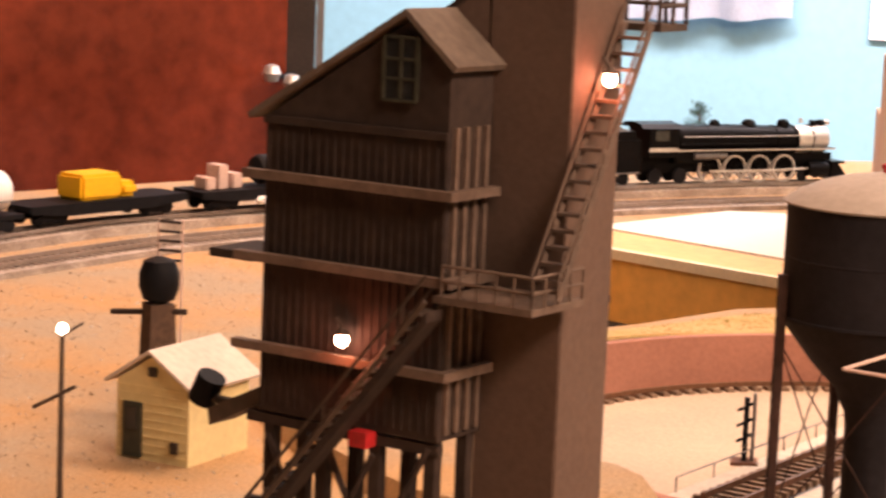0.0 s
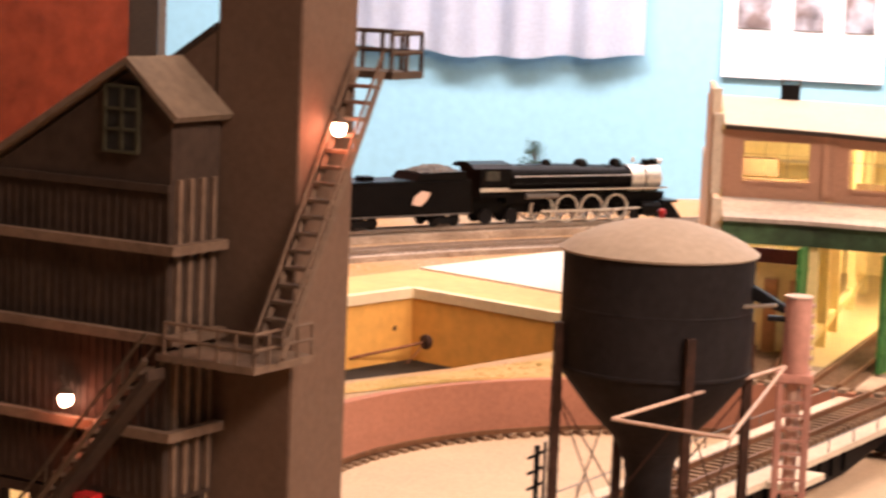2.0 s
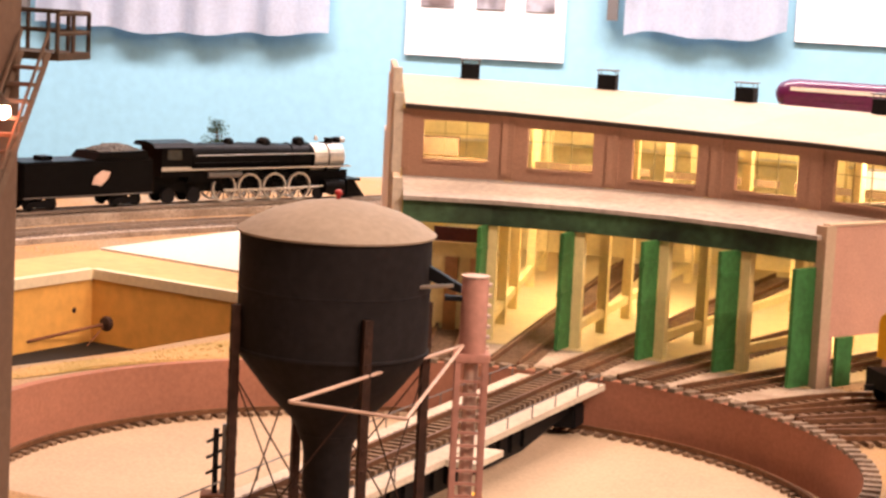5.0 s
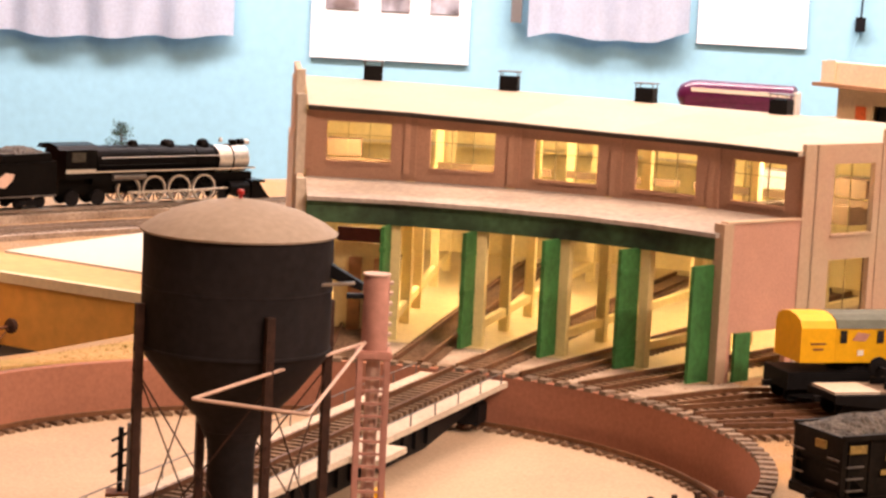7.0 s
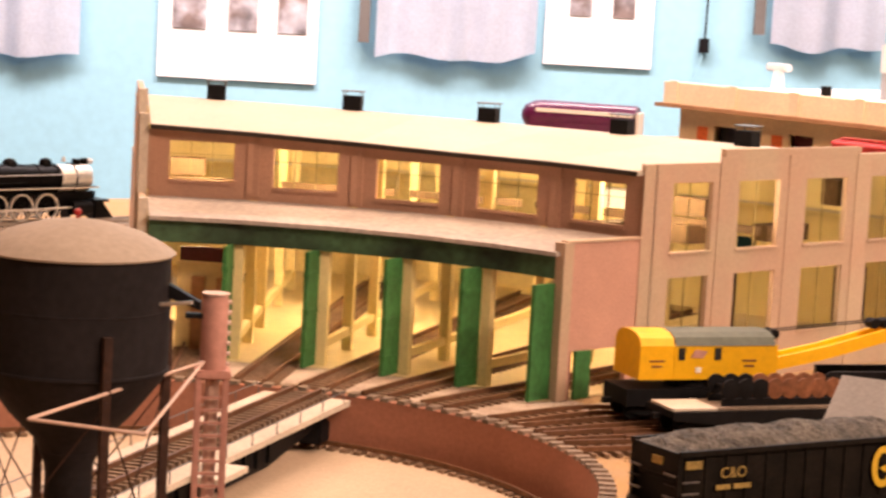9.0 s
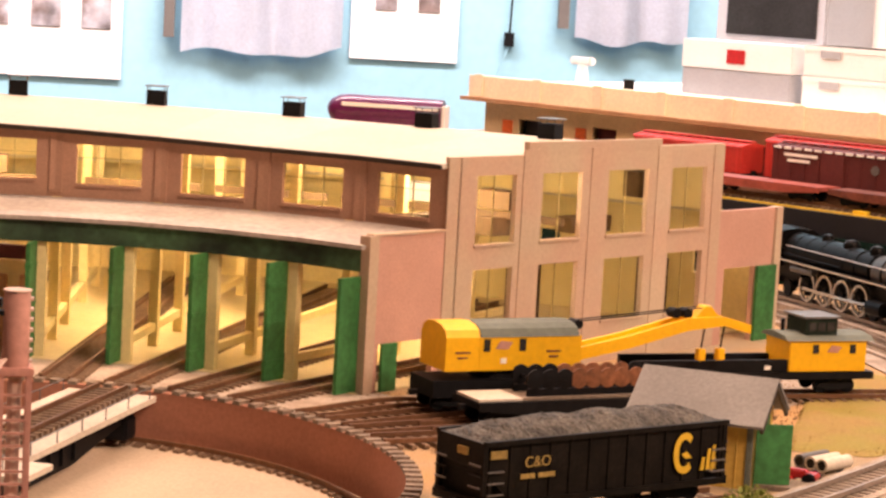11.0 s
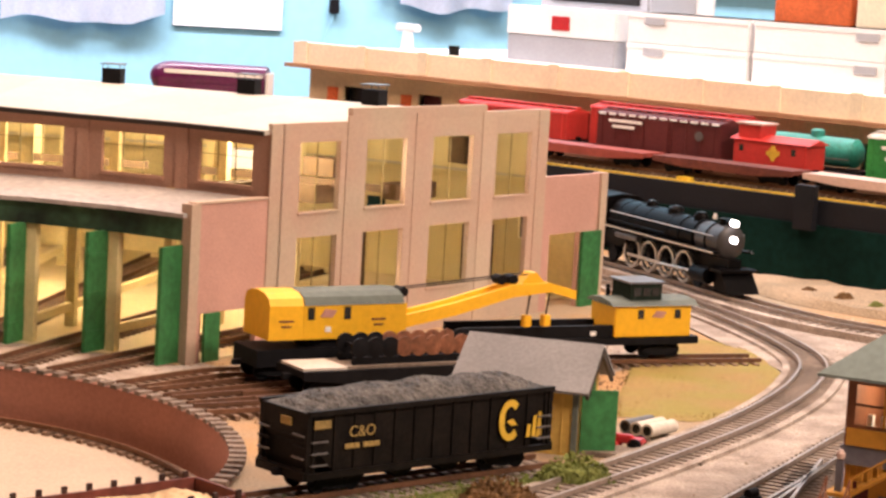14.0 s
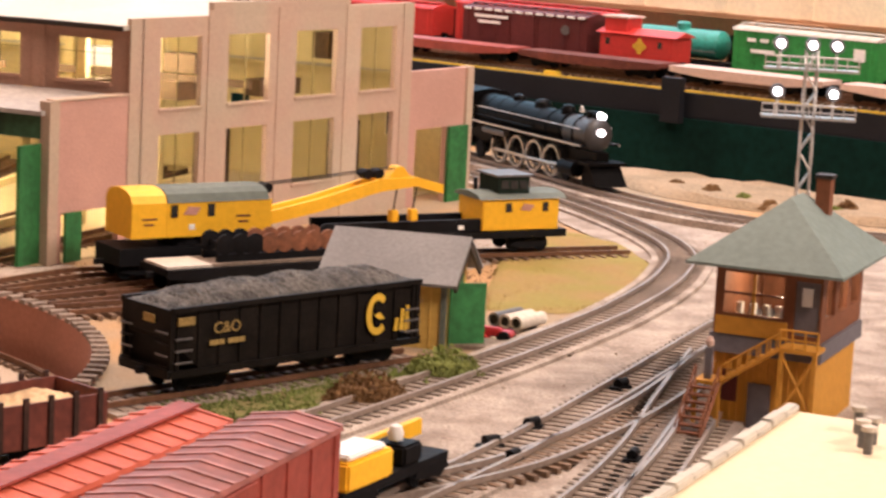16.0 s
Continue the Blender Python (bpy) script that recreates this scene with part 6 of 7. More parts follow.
for x, y in ((-0.68, 0.12), (1.03, 0.12), (-0.68, 1.23), (1.03, 1.23)):
    part("leg", box(bm_new(), x - 0.03, x + 0.03, y - 0.03, y + 0.03, -1.0, -0.0), BLACK_BAND, deck, "plain timber leg")
part("yellow_line", box(bm_new(), -0.75, 1.1, 0.0045, 0.0085, DECK, DECK + 0.0016), YELLOW_LINE, deck, "yellow edge line")


def yard(s, k, z=DECK, turn=0.0):
    return YARD @ place(s, k, z, turn)


def yard_track(k, rail=RUSTRAIL):
    a, b = yard(-0.7, k), yard(0.9, k)
    p, q = a.translation, b.translation
    return track([(p.x, p.y), ((p.x + q.x) / 2, (p.y + q.y) / 2), (q.x, q.y)], DECK + 0.0005, None, "straight yard track on the raised board", shiny=False)


for k in (0.032, 0.075, 0.118, 0.160):
    yard_track(k)


def boxcar(name, label, m, half, mat, roof_mat, height=0.040, doors=True, roofwalk=True, walk_mat=None, rib_mat=None):
    t = thing(name, label, "boxcar", m)
    z = RAILTOP
    part("body", box(bm_new(), -half, half, -0.0165, 0.0165, z + 0.009, z + height - 0.003), mat, t, bevel=0.0004)
    part("roof", profile_x(bm_new(), [(-0.0172, z + height - 0.003), (0.0172, z + height - 0.003), (0.0165, z + height - 0.0015), (0, z + height + 0.0012), (-0.0165, z + height - 0.0015)], -half - 0.0008, half + 0.0008), roof_mat, t, "ribbed roof")
    n = int(half / 0.0052)
    for k in range(n + 1):
        x = -half + k * 2 * half / n
        part("roof_rib", profile_x(bm_new(), [(-0.0168, z + height - 0.0012), (0, z + height + 0.0008), (0.0168, z + height - 0.0014), (0.0168, z + height - 0.0010), (0, z + height + 0.0017), (-0.0168, z + height - 0.0010)], x - 0.0010, x + 0.0010), rib_mat or roof_mat, t)
    if roofwalk:
        part("roof_walk", box(bm_new(), -half, half, -0.0042, 0.0042, z + height + 0.0020, z + height + 0.0029), walk_mat or roof_mat, t)
    for s in (-1, 1):
        if doors:
            d = part("door", box(bm_new(), -0.012, 0.012, s * 0.0172 - 0.0006, s * 0.0172 + 0.0006, z + 0.010, z + height - 0.005), mat, t)
            part("door_rail", box(bm_new(), -0.024, 0.014, s * 0.0176 - 0.0004, s * 0.0176 + 0.0004, z + height - 0.005, z + height - 0.0038), mat, d)
        for k in range(9):
            x = -half + 0.006 + k * (2 * half - 0.012) / 8
            if abs(x) > 0.013 or not doors:
                part("side_rib", box(bm_new(), x - 0.0005, x + 0.0005, s * 0.0168 - 0.0004, s * 0.0168 + 0.0004, z + 0.0095, z + height - 0.0035), mat, t)
    part("underframe", box(bm_new(), -half, half, -0.010, 0.010, z + 0.0065, z + 0.009), BLACK, t)
    for e in (-1, 1):
        for k in range(6):
            part("ladder_rung", box(bm_new(), e * (half + 0.0005) - 0.0004, e * (half + 0.0005) + 0.0004, -0.0155, -0.0095, z + 0.011 + k * 0.0042, z + 0.0117 + k * 0.0042), mat, t)
    for x in (-half * 0.68, half * 0.68):
        bogie(t, x)
    couplers(t, half, z + 0.010)
    return t


bc = boxcar("boxcar", "dark brown-red boxcar with white lettering and pale roof ribs", yard(0.0085, 0.075), 0.066, DARK_RED, DARK_RED, 0.0435)
# white blocks in a row along the near roof edge
for k in range(12):
    x = -0.06 + k * 0.011
    part("snow_rib", box(bm_new(), x - 0.0035, x + 0.0035, -0.0182, -0.0174, RAILTOP + 0.0405, RAILTOP + 0.0425), WHITE, bc, "pale roof edge rib")
for x0, x1, z0 in ((-0.052, -0.016, 0.0345), (-0.048, -0.024, 0.0295)):
    part("lettering_bar", box(bm_new(), x0, x1, -0.0184, -0.0180, RAILTOP + z0, RAILTOP + z0 + 0.0026), WHITE, bc, "white lettering bar")
part("round_mark", tube(bm_new(), (0.045, -0.0184, RAILTOP + 0.030), (0.045, -0.0178, RAILTOP + 0.030), 0.0042, n=20), GREY_STEEL, bc)
ca = thing("caboose", "bright red caboose with yellow cross emblem and cupola", "caboose", yard(0.124, 0.075))
part("body", box(bm_new(), -0.036, 0.036, -0.0155, 0.0155, RAILTOP + 0.010, RAILTOP + 0.032), RED_CAR, ca, bevel=0.0005)
part("roof", profile_x(bm_new(), [(-0.017, RAILTOP + 0.0318), (0, RAILTOP + 0.0365), (0.017, RAILTOP + 0.0318)], -0.040, 0.040), RED_CAR, ca)
part("cupola", box(bm_new(), -0.034, -0.012, -0.012, 0.012, RAILTOP + 0.033, RAILTOP + 0.0445), RED_CAR, ca)
part("cupola_roof", box(bm_new(), -0.036, -0.010, -0.0135, 0.0135, RAILTOP + 0.0446, RAILTOP + 0.0462), PINK_PALE, ca)
for a in (0, 90):
    cross = part("emblem_bar", box(bm_new(), -0.0065, 0.0065, -0.0003, 0.0003, -0.0018, 0.0018), LETTER, ca, "yellow cross emblem")
    cross.matrix_local = pose(0.004, -0.0160, RAILTOP + 0.0225, 0, a, 0)
part("emblem_disc", tube(bm_new(), (0.004, -0.0161, RAILTOP + 0.0225), (0.004, -0.0156, RAILTOP + 0.0225), 0.0048, n=20), LETTER, ca)
for x in (-0.028, 0.024):
    part("window_pane", box(bm_new(), x - 0.002, x + 0.002, -0.0159, -0.0153, RAILTOP + 0.022, RAILTOP + 0.0275), GLASS_DARK, ca)
for x in (-0.024, 0.024):
    bogie(ca, x)
couplers(ca, 0.036, RAILTOP + 0.010)
boxcar("boxcar", "long bright red boxcar behind the brown one", yard(-0.015, 0.118), 0.083, RED_CAR, RED_CAR, 0.0445)
boxcar("boxcar", "bright red boxcar on the rear yard track", yard(-0.19, 0.118), 0.066, RED_CAR, RED_CAR, 0.036)
tank_car("teal tank car on the rear yard track", yard(0.135, 0.118), TEAL, 0.05, 0.0125)
boxcar("boxcar", "orange-brown boxcar on the rear yard track", yard(0.215, 0.160), 0.034, STATION_TRIM, STATION_TRIM, 0.044)
gc = boxcar("boxcar", "bright green boxcar with pale roof and white lettering", yard(0.270, 0.100), 0.066, CAR_GREEN, ROOF_WHITE, 0.0455)
for x0, x1, z0 in ((-0.052, -0.044, 0.034), (-0.040, -0.032, 0.034), (-0.028, -0.020, 0.034), (-0.048, -0.026, 0.025)):
    part("lettering_bar", box(bm_new(), x0, x1, -0.0178, -0.0174, RAILTOP + z0, RAILTOP + z0 + 0.003), WHITE, gc)
part("white_panel", box(bm_new(), 0.046, 0.056, -0.0178, -0.0174, RAILTOP + 0.026, RAILTOP + 0.036), WHITE, gc)
for s in (-0.045, 0.105, 0.255, 0.41):
    flat_car("flat_car", "low brown-red flat car on the front yard track", yard(s, 0.032), OXIDE if s < 0 else GONDOLA if s < 0.2 else PINK_PALE, 0.070)
tagged(part("black_switch_box", box(bm_new(), -0.009, 0.009, -0.012, -0.0045, 0.042, 0.078), BLACK_BAND), "small black control box on the fascia", "control box").matrix_world = yard(0.205, 0.0, 0.0)
tagged(part("yellow_block", box(bm_new(), -0.006, 0.006, -0.004, 0.004, 0.0, 0.004), YELLOW_LINE), "small yellow block on the yard edge", "block").matrix_world = yard(0.072, 0.0135, DECK)

# purple streamlined coach at the far end of the yard
pc = thing("streamlined_coach", "glossy purple streamlined coach with white stripe", "coach", yard(-0.585, 0.085, DECK, 32))
part("body", lathe(bm_new(), [(0.004, -0.064), (0.011, -0.060), (0.0155, -0.050), (0.0165, -0.04), (0.0165, 0.060), (0.0155, 0.062)], 24, 0.0, RAILTOP + 0.030, "x"), PURPLE, pc, smooth=True)
part("skirt", box(bm_new(), -0.052, 0.061, -0.0155, 0.0155, RAILTOP + 0.009, RAILTOP + 0.030), PURPLE, pc, bevel=0.001)
part("white_stripe", box(bm_new(), -0.045, 0.060, -0.0168, -0.0155, RAILTOP + 0.0345, RAILTOP + 0.0385), WHITE, pc, "white window stripe")
part("white_end", box(bm_new(), 0.0622, 0.066, -0.012, 0.012, RAILTOP + 0.015, RAILTOP + 0.040), WHITE, pc, bevel=0.001)
for x in (-0.04, 0.045):
    bogie(pc, x)

# long station building behind the yard
st = thing("station_building", "long cream station building with brown eave and pale parapet", "building", yard(0, 0.20))
wall_z = 0.050
openings = [(0.05 + k * 0.105, 0.083 + k * 0.105, 0.004, 0.034) for k in range(11)]
part("wall", wall_with_openings(bm_new(), 1.25, 0.0, wall_z, 0.004, openings), STATION, st, "cream wall").location = (-0.55, 0, 0)
part("rear_wall", box(bm_new(), -0.55, 0.70, 0.14, 0.145, 0.0, wall_z), STATION, st)
part("end_wall", box(bm_new(), -0.55, -0.546, 0.0045, 0.139, 0.0, wall_z), STATION, st)
# dark sheets behind the openings put the shade of the interior into colour
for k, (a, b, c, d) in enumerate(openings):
    part("doorway_back", box(bm_new(), a - 0.55 - 0.002, b - 0.55 + 0.002, 0.012, 0.014, c, d + 0.004), DARK_RED if k % 2 else GLASS_DARK, st, "dark sheet for the shaded doorway")
    part("orange_notice", box(bm_new(), a - 0.55 - 0.022, a - 0.55 - 0.008, -0.0015, 0.0, 0.018, 0.032), ORANGE, st, "orange notice")
part("eave", box(bm_new(), -0.57, 0.72, -0.020, 0.16, wall_z, wall_z + 0.004), STATION_TRIM, st, "brown eave")
part("parapet", box(bm_new(), -0.565, 0.715, -0.012, 0.0, wall_z + 0.004, wall_z + 0.027), STATION_ROOF, st, "pale stone parapet")
part("flat_roof", box(bm_new(), -0.565, 0.715, 0.0005, 0.155, wall_z + 0.004, wall_z + 0.020), STATION_ROOF, st)
for k in range(15):
    x = -0.55 + k * 0.085
    part("parapet_pier", box(bm_new(), x - 0.006, x + 0.006, -0.0135, -0.0121, wall_z + 0.005, wall_z + 0.0285), STATION_ROOF, st)
part("roof_vent", tube(bm_new(), (-0.40, 0.06, wall_z + 0.020), (-0.40, 0.06, wall_z + 0.034), 0.006, n=14), BLACK, st)

# shelf of boxes behind the station
shelf = thing("storage_table", "long white table behind the station", "table", yard(-0.30, 0.62, 0.0))
part("tabletop", box(bm_new(), -0.56, 0.9, 0.0, 0.35, 0.110, 0.118), WHITE, shelf)
for x in (-0.54, 0.88):
    for y in (0.02, 0.33):
        part("leg", box(bm_new(), x - 0.01, x + 0.01, y - 0.01, y + 0.01, DECK, 0.110), WHITE, shelf)


def carton(s, k, w, h, mat, z0=0.118, label="white cardboard box", bar=None, depth=0.09, lower=None, at=0.42):
    b = thing("storage_box", label, "box", yard(s, k, z0), group="stored boxes")
    part("box_body", box(bm_new(), 0, w, 0, depth, 0, h if not lower else h * 0.5), lower or mat, b, bevel=0.0008)
    part("lid", box(bm_new(), -0.001, w + 0.001, -0.001, depth + 0.001, h * 0.5 + 0.0003 if lower else h * 0.82, h), mat, b, bevel=0.0006)
    if bar:
        part("label_bar", box(bm_new(), w * at, w * (at + 0.14) + 0.004, -0.0022, -0.0012, h * 0.62, h * 0.86), bar, b)
    return b


carton(-0.635, 0.64, 0.165, 0.070, WHITE, label="white box over a grey lower box with red label", bar=RED, lower=GREY_BOX, depth=0.05)
for r in range(2):
    for x0, x1, off in ((-0.452, 0.170, 0.15), (-0.274, 0.172, 0.78), (-0.094, 0.180, 0.78)):
        carton(x0, 0.64, x1, 0.036, WHITE, 0.118 + r * 0.0363, "flat white box with a small dark label", GREY_BOX, at=off)
carton(-0.262, 0.66, 0.100, 0.036, ORANGE, 0.1906, "orange-red cardboard box on top of the white boxes")
carton(-0.155, 0.66, 0.150, 0.042, STATION_ROOF, 0.1906, "cream carton on top of the white boxes")
carton(0.10, 0.64, 0.17, 0.06, ORANGE, 0.118, "orange-red cardboard box on the white table")
clip = thing("clipboard", "grey clipboard leaning behind the boxes", "clipboard", yard(-0.335, 0.86, 0.118))
part("board", box(bm_new(), -0.05, 0.05, 0, 0.006, 0, 0.125), GREY_BOX, clip)
part("paper", box(bm_new(), -0.045, 0.03, -0.002, -0.0005, 0.005, 0.105), PAPER, clip)
part("clip", box(bm_new(), -0.012, 0.03, -0.006, -0.0005, 0.112, 0.132), BLACK, clip)
mon = thing("monitor", "grey monitor with a dark screen on the back table", "monitor", yard(-0.74, 0.86, 0.118))
part("case", box(bm_new(), -0.02, 0.16, 0, 0.12, 0.0, 0.16), GREY_BOX, mon, bevel=0.003)
part("screen", box(bm_new(), 0.0, 0.145, -0.003, 0.0, 0.075, 0.15), GLASS_DARK, mon)
wp = thing("white_pole", "pale white pipe in front of the blue wall", "pipe", yard(-0.575, 0.98, 0.0))
part("pole", tube(bm_new(), (0, 0, DECK), (0, 0, 1.5), 0.014, n=16), WHITE, wp)
wf = thing("white_figure_stand", "small white desk stand on the back table", "stand", yard(-0.80, 0.64, 0.118))
part("stem", tube(bm_new(), (0, 0, 0), (0, 0, 0.03), 0.009, 0.006, 12), WHITE, wf)
part("top", box(bm_new(), -0.018, 0.018, -0.006, 0.006, 0.026, 0.036), WHITE, wf, bevel=0.002)

# ---- signal tower ----
tw = thing("signal_tower", "ochre two-storey signal tower with green hip roof, lit inside", "signal tower", place(0.3802, 0.94, 0.0, -35.5))
TWW, TWD = 0.0475, 0.072
fw = wall_with_openings(bm_new(), TWW, 0.0415, 0.0735, 0.002, [(0.004, 0.0307, 0.051, 0.069), (0.0356, 0.0465, 0.0445, 0.0682)])
fr = part("upper_wall", fw, ST_BROWN, tw, "brown and ochre upper wall")
fr.location = (-TWW, 0, 0)
part("ochre_panel", box(bm_new(), -TWW + 0.001, -0.0145, -0.0008, -0.0001, 0.0418, 0.0495), ST_ORANGE, tw, "ochre panel")
sw = part("side_wall", wall_with_openings(bm_new(), TWD, 0.0415, 0.0735, 0.002, [(0.006, 0.022, 0.051, 0.068), (0.028, 0.044, 0.051, 0.068), (0.050, 0.066, 0.051, 0.068)]), ST_BROWN, tw)
sw.matrix_local = Matrix.Translation((-0.002, 0.002, 0)) @ Matrix.Rotation(radians(90), 4, "Z") @ Matrix.Translation((0, -0.002, 0))
part("side_wall", box(bm_new(), -TWW, -TWW + 0.002, 0.0025, TWD, 0.0415, 0.0735), ST_BROWN, tw)
part("rear_wall", box(bm_new(), -TWW, -0.0025, TWD, TWD + 0.002, 0.0415, 0.0735), ST_BROWN, tw)
part("upper_floor", box(bm_new(), -TWW, 0, 0.001, TWD, 0.0385, 0.0414), ST_BROWN, tw)
part("lower_wall", box(bm_new(), -TWW + 0.001, -0.001, 0.001, TWD - 0.001, 0.0, 0.0335), ST_ORANGE, tw, "ochre board lower wall")
part("slate_band", profile_x(bm_new(), [(-0.0018, 0.0335), (0.0, 0.0415), (TWD, 0.0415), (TWD + 0.0018, 0.0335)], -TWW - 0.0015, 0.0015), ST_BLUE, tw, "slate grey band")
for k in range(14):
    x = -TWW + 0.003 + k * 0.0032
    part("board_strip", box(bm_new(), x - 0.0003, x + 0.0003, 0.0004, 0.001, 0.0, 0.0335), ST_ORANGE, tw)
bm = bm_new()
o = 0.011
base = [bm.verts.new(p) for p in ((-TWW - o, -o, 0.0735), (o, -o, 0.0735), (o, TWD + o, 0.0735), (-TWW - o, TWD + o, 0.0735))]
low = [bm.verts.new((v.co.x, v.co.y, 0.0722)) for v in base]
rid = [bm.verts.new((-TWW / 2, 0.026, 0.1005)), bm.verts.new((-TWW / 2, TWD - 0.026, 0.1005))]
for f in ((base[0], base[1], rid[0]), (base[1], base[2], rid[1], rid[0]), (base[2], base[3], rid[1]), (base[3], base[0], rid[0], rid[1])):
    bm.faces.new(f)
for k in range(4):
    bm.faces.new((low[k], low[(k + 1) % 4], base[(k + 1) % 4], base[k]))
bm.faces.new(low[::-1])
bmesh.ops.recalc_face_normals(bm, faces=bm.faces)
part("roof", bm, ST_ROOF, tw, "grey-green hip roof")
ch = part("chimney", box(bm_new(), -0.018, -0.0115, 0.046, 0.0525, 0.088, 0.1075), ST_BROWN, tw, "brown brick chimney")
part("chimney_cap", box(bm_new(), -0.0188, -0.0107, 0.0452, 0.0533, 0.1075, 0.1092), DARK_POST, ch)
for x in (-TWW + 0.0172,):
    part("window_bar", box(bm_new(), x - 0.0006, x + 0.0006, 0.0, 0.0015, 0.051, 0.069), ST_ORANGE, tw)
part("window_bar", box(bm_new(), -TWW + 0.004, -TWW + 0.0307, 0.0, 0.0015, 0.0595, 0.0603), ST_BROWN, tw)
door = part("door", box(bm_new(), -0.0117, -0.0012, 0.0004, 0.0016, 0.0446, 0.068), ST_BLUE, tw, "slate door with pane coloured white as if lit")
# opaque white pane, the light from inside is only in its colour
part("door_pane", box(bm_new(), -0.0088, -0.0042, -0.0003, 0.0003, 0.0575, 0.0655), PAPER, door)
for x in (-0.040, -0.034, -0.028, -0.0225):
    part("lever", box(bm_new(), x - 0.0012, x + 0.0012, 0.012, 0.016, 0.0416, 0.0535), WHITE, tw, "white lever inside")
part("wall_chart", box(bm_new(), -0.026, -0.019, TWD - 0.003, TWD - 0.001, 0.056, 0.068), PAPER, tw)
bulb("tower_lamp_light", tw.matrix_world @ Vector((-0.024, 0.030, 0.069)), 0.065, (1.0, 0.78, 0.45), 0.003)
part("landing", box(bm_new(), -0.0135, 0.003, -0.0150, -0.0005, 0.0395, 0.0412), ST_ORANGE, tw)
railing(tw, (-0.0135, -0.0145, 0.0412), (0.003, -0.0145, 0.0412), 3, h=0.008, mat=ST_ORANGE)
stairs(tw, (-0.0385, -0.0145, 0.0230), (-0.0135, -0.0145, 0.0405), 0.0105, (0, 1, 0), 6, ST_ORANGE)
part("half_landing", box(bm_new(), -0.0500, -0.0385, -0.0150, -0.0005, 0.0212, 0.0228), ST_ORANGE, tw)
stairs(tw, (-0.0495, -0.0400, 0.001), (-0.0495, -0.0150, 0.0225), 0.0105, (1, 0, 0), 8, ST_BROWN, tread=0.0034)
for x in (-0.0495, -0.0392):
    part("half_landing_post", box(bm_new(), x - 0.0008, x + 0.0008, -0.0148, -0.0132, 0.0, 0.0212), ST_ORANGE, tw)
for x in (-0.0125, 0.002):
    part("landing_post", box(bm_new(), x - 0.0009, x + 0.0009, -0.0148, -0.0130, 0.0, 0.0395), ST_ORANGE, tw)
for a, b in (((-0.0125, 0.012), (0.002, 0.038)), ((0.002, 0.012), (-0.0125, 0.038))):
    part("landing_brace", tube(bm_new(), (a[0], -0.014, a[1]), (b[0], -0.014, b[1]), 0.0007, n=6), ST_ORANGE, tw)
part("lower_door", box(bm_new(), -0.030, -0.020, -0.0002, 0.0009, 0.0, 0.021), ST_BLUE, tw)
part("lower_window", box(bm_new(), -0.0425, -0.035, -0.0002, 0.0009, 0.012, 0.026), DARK_RED, tw)
# plain block and knob stand in for a small painted figure
part("stair_newel", box(bm_new(), -0.0470, -0.0440, -0.0110, -0.0083, 0.0228, 0.0365), ST_BLUE, tw, "small plain figure with slate body and pale head")
part("newel_knob", lathe(bm_new(), [(0.0005, 0.0365), (0.0018, 0.0375), (0.0020, 0.0395), (0.0006, 0.0415)], 12, -0.0455, -0.0097), PINK_PALE, tw)

# ---- signal mast ----
sg = thing("signal_mast", "silver lattice signal mast with two platforms and lit heads", "signal", place(0.4525, 1.160, 0.0, -18))
for sx in (-1, 1):
    for sy in (-1, 1):
        part("mast_leg", tube(bm_new(), (sx * 0.0038, sy * 0.0038, 0.0), (sx * 0.0026, sy * 0.0026, 0.150), 0.0006, n=6), SILVER, sg)
for k in range(14):
    zz = 0.004 + k * 0.0105
    sgn = 1 if k % 2 else -1
    for y in (-0.0034, 0.0034):
        part("lattice_bar", tube(bm_new(), (-0.0034 * sgn, y, zz), (0.0034 * sgn, y, zz + 0.0105), 0.0005, n=5), SILVER, sg)
    for x in (-0.0034, 0.0034):
        part("lattice_bar", tube(bm_new(), (x, -0.0034 * sgn, zz), (x, 0.0034 * sgn, zz + 0.0105), 0.0005, n=5), SILVER, sg)
part("footing", box(bm_new(), -0.008, 0.008, -0.008, 0.008, 0.0, 0.005), CONCRETE, sg)
for zz, heads in ((0.1155, (-0.0165, 0.0125)), (0.1405, (-0.0165, 0.0, 0.0125))):
    part("platform", box(bm_new(), -0.0245, 0.0245, -0.006, 0.006, zz, zz + 0.0012), SILVER, sg, "silver signal platform")
    for k in range(9):
        x = -0.024 + k * 0.006
        part("platform_post", tube(bm_new(), (x, -0.006, zz), (x, -0.006, zz + 0.0075), 0.0004, n=5), SILVER, sg)
    for f in (0.0038, 0.0075):
        part("platform_rail", tube(bm_new(), (-0.0245, -0.006, zz + f), (0.0245, -0.006, zz + f), 0.0005, n=5), SILVER, sg)
    for x in heads:
        hd = part("signal_head", tube(bm_new(), (x, -0.001, zz + 0.0135), (x, 0.003, zz + 0.0135), 0.0040, n=18), GREY_STEEL, sg)
        part("signal_lens", tube(bm_new(), (x, -0.0022, zz + 0.0135), (x, -0.0011, zz + 0.0135), 0.0022, n=16), GLOW_SIGNAL, hd, "glowing round lens")
        part("head_stem", tube(bm_new(), (x, 0.001, zz + 0.0012), (x, 0.001, zz + 0.0095), 0.0008, n=6), SILVER, sg)

